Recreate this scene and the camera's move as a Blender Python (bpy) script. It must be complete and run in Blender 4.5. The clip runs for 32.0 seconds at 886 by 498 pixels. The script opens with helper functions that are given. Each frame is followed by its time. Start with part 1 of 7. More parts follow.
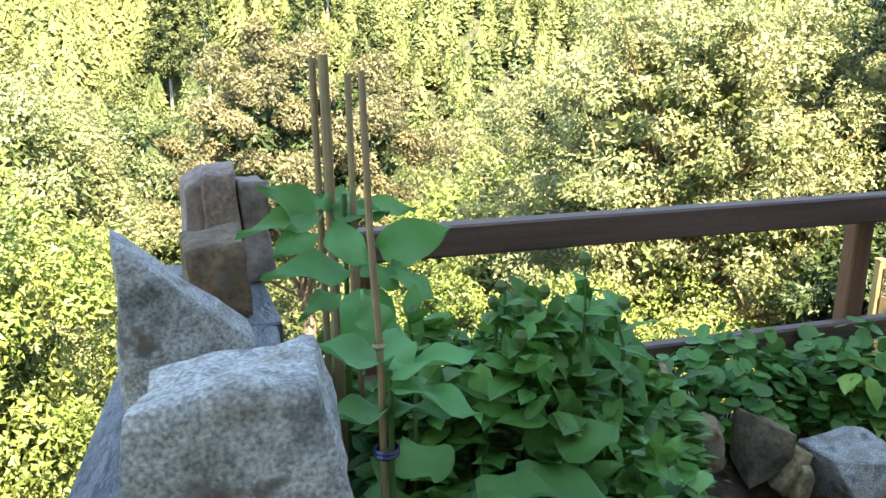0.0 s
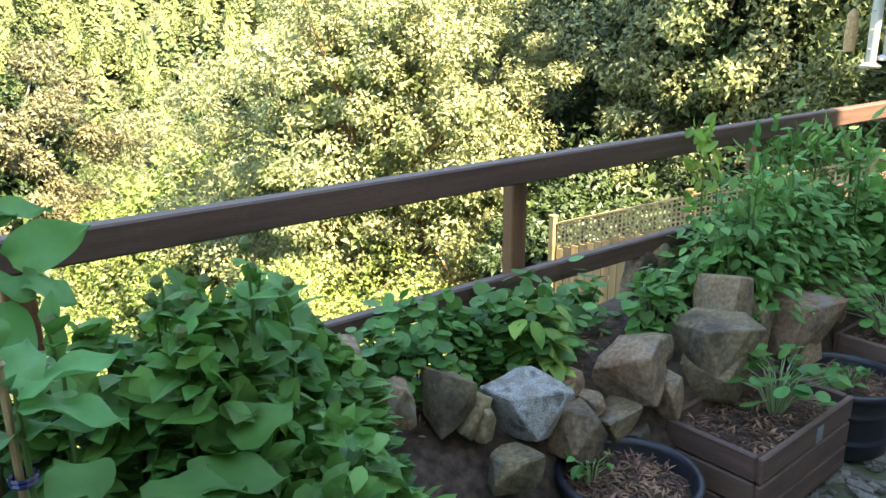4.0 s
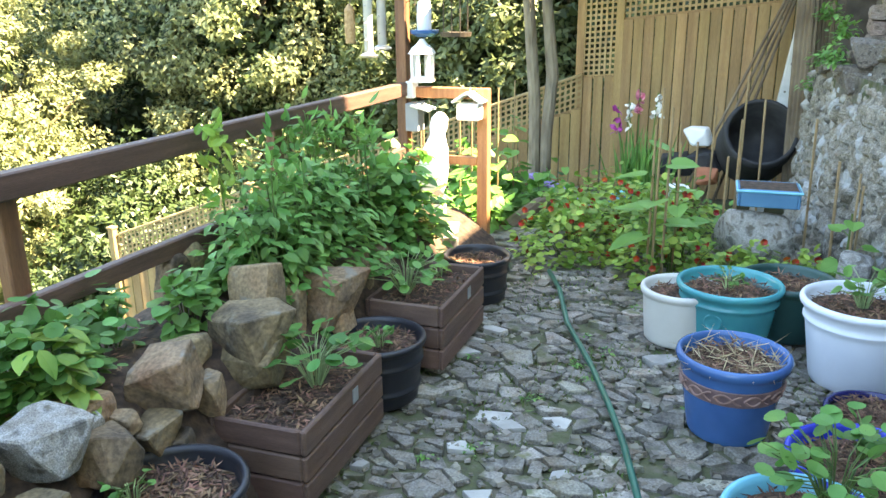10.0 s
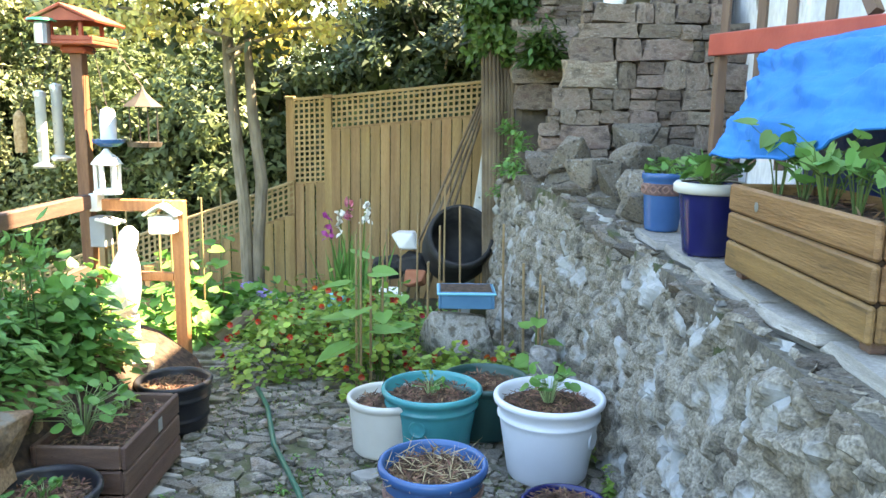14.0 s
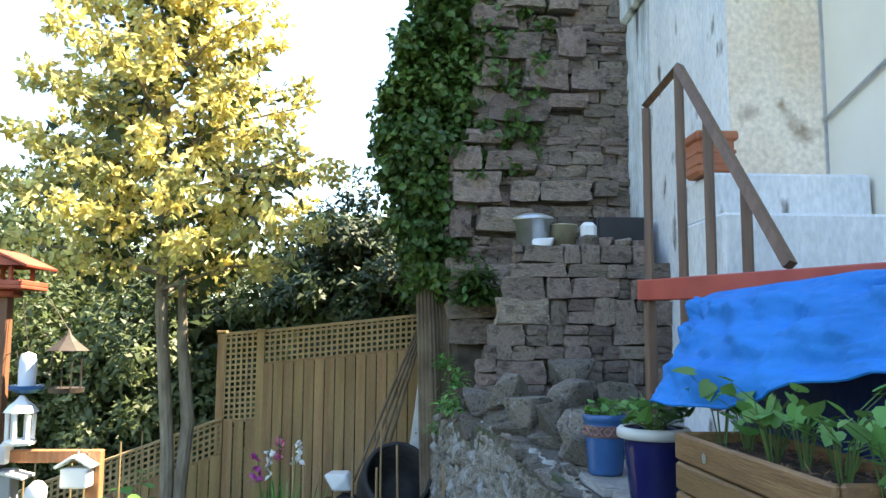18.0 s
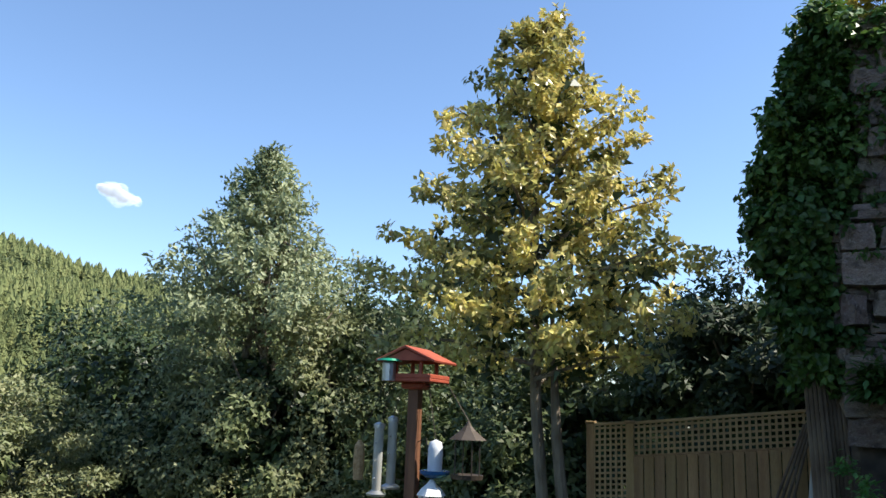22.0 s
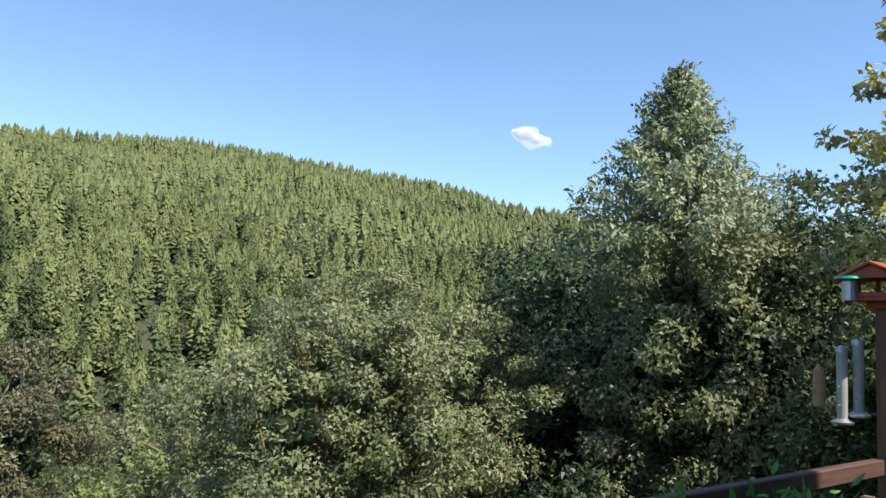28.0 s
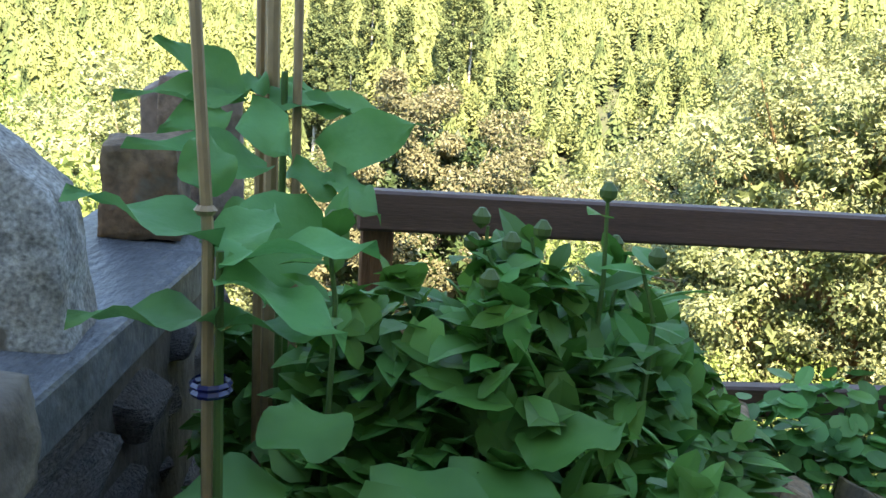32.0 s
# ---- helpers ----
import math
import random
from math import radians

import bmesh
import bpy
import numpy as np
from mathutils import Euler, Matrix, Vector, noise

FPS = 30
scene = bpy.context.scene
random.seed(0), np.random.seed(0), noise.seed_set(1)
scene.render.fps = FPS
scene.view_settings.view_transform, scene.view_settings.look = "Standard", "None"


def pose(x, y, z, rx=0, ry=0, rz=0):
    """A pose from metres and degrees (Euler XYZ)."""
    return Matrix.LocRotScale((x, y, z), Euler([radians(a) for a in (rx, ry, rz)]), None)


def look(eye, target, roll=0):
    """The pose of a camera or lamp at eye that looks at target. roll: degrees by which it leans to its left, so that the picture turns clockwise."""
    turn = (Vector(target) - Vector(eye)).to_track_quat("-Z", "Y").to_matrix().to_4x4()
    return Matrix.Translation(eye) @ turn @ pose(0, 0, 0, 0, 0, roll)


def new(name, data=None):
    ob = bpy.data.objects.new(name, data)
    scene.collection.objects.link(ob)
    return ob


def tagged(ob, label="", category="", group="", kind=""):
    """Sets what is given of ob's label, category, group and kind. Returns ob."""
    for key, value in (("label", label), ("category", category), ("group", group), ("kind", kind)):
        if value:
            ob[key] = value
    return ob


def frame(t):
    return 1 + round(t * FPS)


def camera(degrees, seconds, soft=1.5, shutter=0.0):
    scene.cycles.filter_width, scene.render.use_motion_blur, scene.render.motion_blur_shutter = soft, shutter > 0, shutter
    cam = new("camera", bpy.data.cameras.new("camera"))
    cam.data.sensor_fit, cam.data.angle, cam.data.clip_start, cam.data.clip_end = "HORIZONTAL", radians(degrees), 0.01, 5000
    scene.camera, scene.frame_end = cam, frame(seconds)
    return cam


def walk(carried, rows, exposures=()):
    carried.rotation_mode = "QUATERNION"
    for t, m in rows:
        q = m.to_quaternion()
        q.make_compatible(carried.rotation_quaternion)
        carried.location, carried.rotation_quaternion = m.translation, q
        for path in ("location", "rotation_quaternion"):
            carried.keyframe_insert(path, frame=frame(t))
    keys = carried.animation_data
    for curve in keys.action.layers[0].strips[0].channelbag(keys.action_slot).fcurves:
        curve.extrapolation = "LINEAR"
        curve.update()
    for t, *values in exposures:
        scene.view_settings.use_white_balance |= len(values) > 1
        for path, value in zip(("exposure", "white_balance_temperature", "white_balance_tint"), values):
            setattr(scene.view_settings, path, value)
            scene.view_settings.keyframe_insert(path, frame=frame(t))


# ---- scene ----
cam = camera(58.79, 32.0, shutter=0.0)
# seconds; place x, y, z; heading, tilt, lean in degrees
PATH = [
    (0, -0.1736, 0.1228, 1.5515, -16.214, -15.555, -0.078),
    (0.5, -0.1799, 0.1254, 1.5532, -21.018, -15.436, 1.001),
    (1, -0.1729, 0.1271, 1.5469, -25.277, -15.366, 1.41),
    (1.5, -0.1672, 0.1225, 1.5469, -27.021, -15.59, 1.425),
    (2, -0.1565, 0.1235, 1.5445, -29.247, -15.876, 1.384),
    (2.5, -0.1418, 0.1145, 1.5459, -31.225, -16.151, 0.966),
    (4.5, -0.0745, 0.0725, 1.5456, -40.056, -16.925, -0.61),
    (5, -0.0539, 0.0587, 1.5482, -42.592, -17.021, -0.727),
    (5.5, -0.0424, 0.0455, 1.5508, -45.128, -16.925, -0.855),
    (6, -0.0302, 0.0371, 1.5537, -47.956, -16.854, -0.69),
    (6.5, -0.0156, 0.0256, 1.5502, -50.474, -16.727, -0.802),
    (7, -0.003, 0.0071, 1.5519, -53.046, -16.751, -1.037),
    (7.5, 0.0014, -0.0114, 1.5549, -55.349, -16.722, -0.758),
    (8, 0.008, -0.0273, 1.5534, -57.708, -16.624, -0.877),
    (8.5, 0.0109, -0.0376, 1.5485, -59.987, -16.554, -0.912),
    (9, 0.0152, -0.0473, 1.5476, -62.61, -16.686, -0.736),
    (9.5, 0.0306, -0.0597, 1.5464, -65.294, -16.914, -0.568),
    (10, 0.0443, -0.0833, 1.5428, -68.226, -17.287, -0.63),
    (10.5, 0.0494, -0.1035, 1.5434, -70.872, -17.681, -0.612),
    (11, 0.0583, -0.12, 1.5455, -73.335, -18.007, -0.526),
    (11.5, 0.0693, -0.1333, 1.5421, -75.396, -18.043, -0.469),
    (12, 0.0832, -0.1472, 1.5489, -77.617, -17.883, -0.524),
    (12.5, 0.1051, -0.1666, 1.5556, -79.944, -17.326, -0.362),
    (13, 0.1272, -0.1778, 1.5632, -82.831, -14.83, 0.485),
    (13.5, 0.1532, -0.1945, 1.5738, -85.432, -12.594, 0.903),
    (14, 0.1832, -0.2112, 1.5834, -87.986, -9.965, 0.905),
    (14.5, 0.2111, -0.2323, 1.6027, -89.876, -7.256, 0.361),
    (15, 0.2378, -0.2474, 1.6172, -91.671, -4.317, -0.368),
    (15.5, 0.2517, -0.2522, 1.6275, -93.221, -1.58, -0.898),
    (17.5, 0.2255, -0.1969, 1.6571, -95.925, 4.488, -0.043),
    (18, 0.2255, -0.1818, 1.6705, -92.668, 6.298, 0.346),
    (18.5, 0.2237, -0.1637, 1.6941, -90.373, 8.328, 0.705),
    (19, 0.2122, -0.1432, 1.7062, -87.795, 10.721, 1.116),
    (19.5, 0.2002, -0.1008, 1.7102, -84.846, 12.771, 1.508),
    (20, 0.1866, -0.0686, 1.7181, -81.35, 14.267, 1.881),
    (20.5, 0.1755, -0.0305, 1.7158, -78.176, 13.854, 2.006),
    (21, 0.1626, -0.0114, 1.7217, -74.357, 13.04, 2.283),
    (21.5, 0.1504, 0.0031, 1.7222, -70.657, 12.291, 2.241),
    (22, 0.1418, 0.008, 1.7208, -67.634, 11.846, 2.21),
    (22.5, 0.1279, 0.0138, 1.7242, -66.665, 11.677, 1.755),
    (23, 0.0976, 0.0134, 1.7247, -64.644, 11.566, 1.81),
    (23.5, 0.0706, 0.0227, 1.7293, -62.446, 11.676, 2.335),
    (24, 0.0681, 0.0351, 1.7336, -59.601, 11.916, 2.651),
    (24.5, 0.0516, 0.0409, 1.7277, -56.846, 12.065, 2.616),
    (25, 0.0216, 0.0417, 1.7166, -53.78, 11.984, 2.312),
    (25.5, 0.0261, 0.0515, 1.7134, -50.798, 11.527, 1.746),
    (26, 0.0627, 0.0821, 1.7044, -47.481, 10.757, 1.393),
    (26.5, 0.0747, 0.1028, 1.699, -44.692, 9.79, 1.426),
    (28.5, 0.0523, 0.1176, 1.6827, -36.466, 3.814, 2.327),
    (29, 0.0411, 0.1027, 1.6529, -34.674, 1.93, 2.499),
    (29.5, 0.0541, 0.0834, 1.631, -32.105, -0.518, 2.552),
    (30, 0.0396, 0.057, 1.6035, -28.282, -3.352, 2.392),
    (30.5, 0.0519, 0.0976, 1.5624, -24.949, -5.848, 2.365),
    (31, 0.107, 0.2165, 1.4466, -20.33, -8.651, 3.287),
    (31.5, 0.1167, 0.3064, 1.3537, -11.855, -7.962, 2.972),
    (32, 0.1025, 0.3796, 1.2885, -7.104, -11.256, 3.921),
]


def aimed(x, y, z, heading, tilt, lean):
    h, p = radians(heading), radians(tilt)
    way = Vector((-math.sin(h) * math.cos(p), math.cos(h) * math.cos(p), math.sin(p)))
    return look((x, y, z), Vector((x, y, z)) + way, lean)


EXPOSURES = [
    (0, 2.97, 8000, 8),
    (6, 3.37, 8400, 8),
    (12, 3.92, 9200, 8),
    (15.5, 3.57, 8700, 8),
    (17.5, 3.07, 7900, 9),
    (19, 2.05, 6900, 10),
    (20, 1.55, 6700, 10),
    (21, 1.17, 6500, 10),
    (24, 0.57, 6000, 10),
    (26, 0.4, 6000, 10),
    (28.5, 0.92, 6150, 10),
    (30, 1.57, 6500, 10),
    (31, 2.32, 7300, 9),
    (32, 2.82, 7700, 8),
]
# end exposures
walk(cam, [(row[0], aimed(*row[1:])) for row in PATH], EXPOSURES)
# ---- end path
# ---- light ----
TO_SUN = Vector((0.121, -0.604, 0.788)).normalized()
world = bpy.data.worlds.new("sky")
scene.world = world
world.use_nodes = True
_n, _l = world.node_tree.nodes, world.node_tree.links
_sky = _n.new("ShaderNodeTexSky")
_sky.sky_type, _sky.sun_disc = "NISHITA", False
_sky.sun_elevation = math.asin(TO_SUN.z)
_sky.sun_rotation = math.atan2(TO_SUN.x, TO_SUN.y)
_sky.air_density, _sky.dust_density, _sky.ozone_density = 1.0, 0.1, 3.2
_l.new(_sky.outputs[0], _n["Background"].inputs["Color"])
_n["Background"].inputs["Strength"].default_value = 0.125
_sun = bpy.data.lights.new("sun", "SUN")
_sun.energy, _sun.angle, _sun.color = 4.7, radians(0.6), (1.0, 0.915, 0.79)
new("sun", _sun).matrix_world = look((0, 0, 30), Vector((0, 0, 30)) - TO_SUN)
# ---- materials ----
def material(name, colours, scale=8.0, rough=0.8, bump=0.0, bump_scale=60.0, metal=0.0, vary=0.0, island=0.0, stretch=(1, 1, 1), spread=0.35, detail=6.0, translucent=0.0, spots=None, gloss=0.5, fine=0.0):
    """colours: two or three colours mixed by noise of that scale; vary: by object, island: by island; spots: (colour, scale, amount)."""
    m = bpy.data.materials.new(name)
    m.use_nodes = True
    n, l = m.node_tree.nodes, m.node_tree.links
    b = n["Principled BSDF"]
    b.inputs["Roughness"].default_value, b.inputs["Metallic"].default_value = rough, metal
    b.inputs["Specular IOR Level"].default_value = gloss
    co = n.new("ShaderNodeTexCoord")
    mp = n.new("ShaderNodeMapping")
    mp.inputs["Scale"].default_value = stretch
    l.new(co.outputs["Object"], mp.inputs[0])
    if vary:
        info = n.new("ShaderNodeObjectInfo")
        l.new(info.outputs["Random"], mp.inputs["Location"])
    t = n.new("ShaderNodeTexNoise")
    t.inputs["Scale"].default_value, t.inputs["Detail"].default_value = scale, detail
    l.new(mp.outputs[0], t.inputs["Vector"])
    r = n.new("ShaderNodeValToRGB")
    e = r.color_ramp.elements
    e[0].position, e[1].position = 0.5 - spread / 2, 0.5 + spread / 2
    e[0].color, e[1].color = (*colours[0], 1), (*colours[-1], 1)
    if len(colours) == 3:
        e.new(0.5).color = (*colours[1], 1)
    l.new(t.outputs["Fac"], r.inputs[0])
    colour = r.outputs[0]
    if fine:
        f = n.new("ShaderNodeTexNoise")
        f.inputs["Scale"].default_value, f.inputs["Detail"].default_value = scale * 14, 3
        l.new(mp.outputs[0], f.inputs["Vector"])
        fr = n.new("ShaderNodeMapRange")
        fr.inputs["From Min"].default_value, fr.inputs["From Max"].default_value = 0.3, 0.7
        fr.inputs["To Min"].default_value, fr.inputs["To Max"].default_value = 1 - fine, 1 + fine
        l.new(f.outputs["Fac"], fr.inputs[0])
        fm = n.new("ShaderNodeMix")
        fm.data_type, fm.blend_type = "RGBA", "MULTIPLY"
        fm.inputs[0].default_value = 1
        l.new(colour, fm.inputs[6]), l.new(fr.outputs[0], fm.inputs[7])
        colour = fm.outputs[2]
    if spots:
        s = n.new("ShaderNodeTexNoise")
        s.inputs["Scale"].default_value, s.inputs["Detail"].default_value = spots[1], 8
        l.new(mp.outputs[0], s.inputs["Vector"])
        sr = n.new("ShaderNodeMapRange")
        sr.inputs["From Min"].default_value, sr.inputs["From Max"].default_value = 1 - spots[2] - 0.04, 1 - spots[2] + 0.04
        l.new(s.outputs["Fac"], sr.inputs[0])
        sm = n.new("ShaderNodeMix")
        sm.data_type = "RGBA"
        l.new(sr.outputs[0], sm.inputs[0]), l.new(colour, sm.inputs[6])
        sm.inputs[7].default_value = (*spots[0], 1)
        colour = sm.outputs[2]
    if vary or island:
        if vary:
            src = info.outputs["Random"]
        else:
            geo = n.new("ShaderNodeNewGeometry")
            src = geo.outputs["Random Per Island"]
        hsv = n.new("ShaderNodeHueSaturation")
        v = n.new("ShaderNodeMapRange")
        k = vary or island
        v.inputs["To Min"].default_value, v.inputs["To Max"].default_value = 1 - k, 1 + k
        l.new(src, v.inputs[0]), l.new(v.outputs[0], hsv.inputs["Value"])
        w = n.new("ShaderNodeMath")
        w.operation = "MULTIPLY_ADD"
        fr = n.new("ShaderNodeMath")
        fr.operation, fr.inputs[1].default_value = "MULTIPLY", 7.31
        fc = n.new("ShaderNodeMath")
        fc.operation = "FRACT"
        l.new(src, fr.inputs[0]), l.new(fr.outputs[0], fc.inputs[0])
        w.inputs[1].default_value, w.inputs[2].default_value = 0.05 * min(1, k * 2), 0.5 - 0.025 * min(1, k * 2)
        l.new(fc.outputs[0], w.inputs[0]), l.new(w.outputs[0], hsv.inputs["Hue"])
        l.new(colour, hsv.inputs["Color"])
        colour = hsv.outputs[0]
    l.new(colour, b.inputs["Base Color"])
    if bump:
        t2 = n.new("ShaderNodeTexNoise")
        t2.inputs["Scale"].default_value, t2.inputs["Detail"].default_value = bump_scale, 8
        l.new(mp.outputs[0], t2.inputs["Vector"])
        bp = n.new("ShaderNodeBump")
        bp.inputs["Strength"].default_value, bp.inputs["Distance"].default_value = min(1, bump), 0.3 / bump_scale
        l.new(t2.outputs["Fac"], bp.inputs["Height"]), l.new(bp.outputs[0], b.inputs["Normal"])
    if translucent:
        tr = n.new("ShaderNodeBsdfTranslucent")
        mx = n.new("ShaderNodeMixShader")
        mx.inputs[0].default_value = translucent
        l.new(colour, tr.inputs[0])
        l.new(b.outputs[0], mx.inputs[1]), l.new(tr.outputs[0], mx.inputs[2])
        l.new(mx.outputs[0], n["Material Output"].inputs[0])
    return m


def leafy(name, a, b, c=None, rough=0.5, island=0.35, scale=1.2, translucent=0.3):
    return material(name, [a, b] if c is None else [a, b, c], scale=scale, rough=rough, island=island, translucent=translucent, spread=0.3, gloss=0.4)


M_GROUND = material("soil_ground", [(0.035, 0.045, 0.02), (0.06, 0.07, 0.03), (0.05, 0.04, 0.025)], scale=3, bump=0.8, bump_scale=25)
M_SOIL = material("bark_mulch", [(0.028, 0.018, 0.012), (0.10, 0.06, 0.04)], scale=30, bump=1.0, bump_scale=50, rough=0.95)
M_CHIP = material("bark_chip", [(0.045, 0.024, 0.015), (0.27, 0.145, 0.088)], scale=20, island=0.6, rough=0.9)
M_SLATE = material("path_slate", [(0.085, 0.076, 0.06), (0.235, 0.215, 0.18), (0.16, 0.125, 0.085)], scale=8, bump=1.0, bump_scale=30, vary=0.5, spots=((0.10, 0.105, 0.05), 7, 0.38), fine=0.4, rough=0.75)
M_GRIT = material("stone_grit", [(0.12, 0.105, 0.08), (0.24, 0.215, 0.175)], scale=6, island=0.45, rough=0.85)
M_PALE = material("path_quartz", [(0.28, 0.265, 0.24), (0.44, 0.425, 0.39)], scale=9, bump=0.6, bump_scale=40, vary=0.2)
M_JOINT = material("path_joint_moss", [(0.06, 0.052, 0.036), (0.078, 0.088, 0.038), (0.125, 0.107, 0.076)], scale=14, bump=1.0, bump_scale=60, rough=0.95)
M_RAIL = material("dark_stained_timber", [(0.075, 0.039, 0.028), (0.125, 0.066, 0.047)], scale=5, stretch=(0.6, 9, 9), bump=0.14, bump_scale=24, rough=0.6, fine=0.25)
M_POST = material("red_brown_timber", [(0.13, 0.055, 0.028), (0.21, 0.095, 0.045)], scale=5, stretch=(8, 8, 0.6), bump=0.3, bump_scale=24, rough=0.6, fine=0.2)
M_GATE = material("orange_brown_timber", [(0.30, 0.12, 0.05), (0.42, 0.19, 0.08)], scale=5, stretch=(8, 8, 0.6), bump=0.3, bump_scale=24, rough=0.55, fine=0.2)
M_BOX = material("chocolate_planter_boards", [(0.105, 0.057, 0.043), (0.155, 0.09, 0.068)], scale=4, stretch=(1, 1, 8), bump=0.3, bump_scale=30, rough=0.65, vary=0.12, fine=0.15)
M_OAK = material("oak_trough_boards", [(0.17, 0.088, 0.034), (0.28, 0.155, 0.065)], scale=4, stretch=(0.7, 6, 9), bump=0.3, bump_scale=20, rough=0.55, vary=0.15, spots=((0.10, 0.055, 0.025), 5, 0.33), fine=0.2)
M_FENCE = material("new_fence_boards", [(0.265, 0.165, 0.073), (0.365, 0.24, 0.112)], scale=3, stretch=(5, 5, 0.5), bump=0.2, bump_scale=30, rough=0.75, vary=0.16, fine=0.15)
M_TRELLIS = material("trellis_lath", [(0.32, 0.22, 0.105), (0.42, 0.30, 0.15)], scale=6, rough=0.75, bump=0.2)
M_ROCK = material("rockery_stone", [(0.085, 0.062, 0.04), (0.25, 0.178, 0.10), (0.19, 0.112, 0.055)], scale=5, bump=1.0, bump_scale=22, vary=0.3, spots=((0.21, 0.185, 0.14), 11, 0.36), fine=0.36, rough=0.9, detail=10.0)
M_BROWNSTONE = material("red_brown_stone", [(0.17, 0.11, 0.085), (0.28, 0.19, 0.15)], scale=9, bump=0.9, bump_scale=30, vary=0.1, fine=0.35, rough=0.9)
M_GRANITE = material("grey_granite", [(0.12, 0.112, 0.10), (0.34, 0.325, 0.30), (0.235, 0.21, 0.18)], scale=17, bump=1.0, bump_scale=42, vary=0.1, spots=((0.13, 0.11, 0.085), 20, 0.37), fine=0.48, rough=0.9, detail=10.0, spread=0.3)
M_WALLSTONE = material("rubble_wall_stone", [(0.045, 0.040, 0.033), (0.19, 0.172, 0.145), (0.10, 0.082, 0.06)], scale=8, bump=1.0, bump_scale=36, vary=0.3, spots=((0.26, 0.27, 0.27), 5, 0.42), fine=0.5, rough=0.9, detail=12.0)
M_RUBBLE = material("bedded_rubble", [(0.042, 0.037, 0.03), (0.165, 0.145, 0.118), (0.095, 0.074, 0.054)], scale=9, bump=1.0, bump_scale=34, vary=0.3, spots=((0.22, 0.22, 0.21), 12, 0.36), fine=0.5, rough=0.9, detail=12.0)
M_MORTAR = material("old_lime_mortar", [(0.04, 0.035, 0.028), (0.13, 0.12, 0.10), (0.07, 0.065, 0.045)], scale=6, bump=1.0, bump_scale=22, spots=((0.05, 0.065, 0.025), 5, 0.40), fine=0.4, rough=0.95)
M_BLOCK = material("ruin_block_stone", [(0.095, 0.073, 0.057), (0.225, 0.178, 0.143), (0.165, 0.115, 0.09)], scale=3, bump=0.9, bump_scale=14, vary=0.35, spots=((0.29, 0.25, 0.21), 9, 0.36), fine=0.35, rough=0.9)
M_RUINJOINT = material("dark_earth_joint", [(0.035, 0.028, 0.022), (0.11, 0.09, 0.07)], scale=6, bump=1.0, bump_scale=22, rough=0.95)
M_DAMP = material("damp_streaked_render", [(0.30, 0.32, 0.33), (0.70, 0.77, 0.81), (0.55, 0.60, 0.63)], scale=2.0, stretch=(1.6, 1.6, 0.3), bump=0.6, bump_scale=14, spots=((0.10, 0.095, 0.085), 2.4, 0.37), rough=0.9, fine=0.25)
M_SLAB = material("ledge_slab", [(0.25, 0.24, 0.22), (0.40, 0.38, 0.35)], scale=4, bump=0.5, bump_scale=30, vary=0.2, spots=((0.13, 0.12, 0.10), 4, 0.36), fine=0.2)
M_WHITEWASH = material("peeling_whitewash", [(0.60, 0.63, 0.66), (0.74, 0.75, 0.75)], scale=2.2, stretch=(1.5, 1.5, 0.6), bump=0.5, bump_scale=14, spots=((0.17, 0.155, 0.135), 4.5, 0.345), rough=0.9, fine=0.12)
M_RENDER = material("cream_render", [(0.72, 0.68, 0.58), (0.78, 0.74, 0.64)], scale=2, bump=0.2, bump_scale=60, rough=0.9)
# peach base carries the warm light on this face; the brown spots are stains
M_WARMSTAINED = material("warm_lit_stained_plaster", [(0.74, 0.60, 0.45), (0.83, 0.73, 0.60)], scale=2.2, bump=0.5, bump_scale=18, spots=((0.30, 0.20, 0.12), 2.2, 0.36), rough=0.9, fine=0.15)
M_RED = material("red_oxide_paint", [(0.33, 0.045, 0.035), (0.43, 0.07, 0.05)], scale=6, rough=0.5, bump=0.2)
M_FEEDRED = material("feeder_roof_red", [(0.32, 0.06, 0.03), (0.44, 0.10, 0.05)], scale=9, rough=0.6, bump=0.3)
M_TARP = material("blue_tarpaulin", [(0.002, 0.15, 0.46), (0.004, 0.20, 0.58)], scale=3, rough=0.6, bump=0.6, bump_scale=22, gloss=0.2)
M_BARK = material("grey_bark", [(0.14, 0.11, 0.08), (0.28, 0.235, 0.175)], scale=6, stretch=(2, 2, 0.6), bump=0.8, bump_scale=16, rough=0.9)
M_TWIG = material("brown_twigs", [(0.10, 0.07, 0.045), (0.20, 0.15, 0.10)], scale=4, rough=0.9, bump=0.3)
M_CANE = material("bamboo_cane", [(0.22, 0.14, 0.07), (0.33, 0.23, 0.12)], scale=9, stretch=(1, 1, 0.4), rough=0.5, bump=0.2, fine=0.15)
M_STEM = leafy("green_stem", (0.09, 0.16, 0.04), (0.16, 0.25, 0.08))


def glazed(name, a, b, rough=0.25, **k):
    return material(name, [a, b], scale=4, rough=rough, bump=0.12, bump_scale=25, **k)


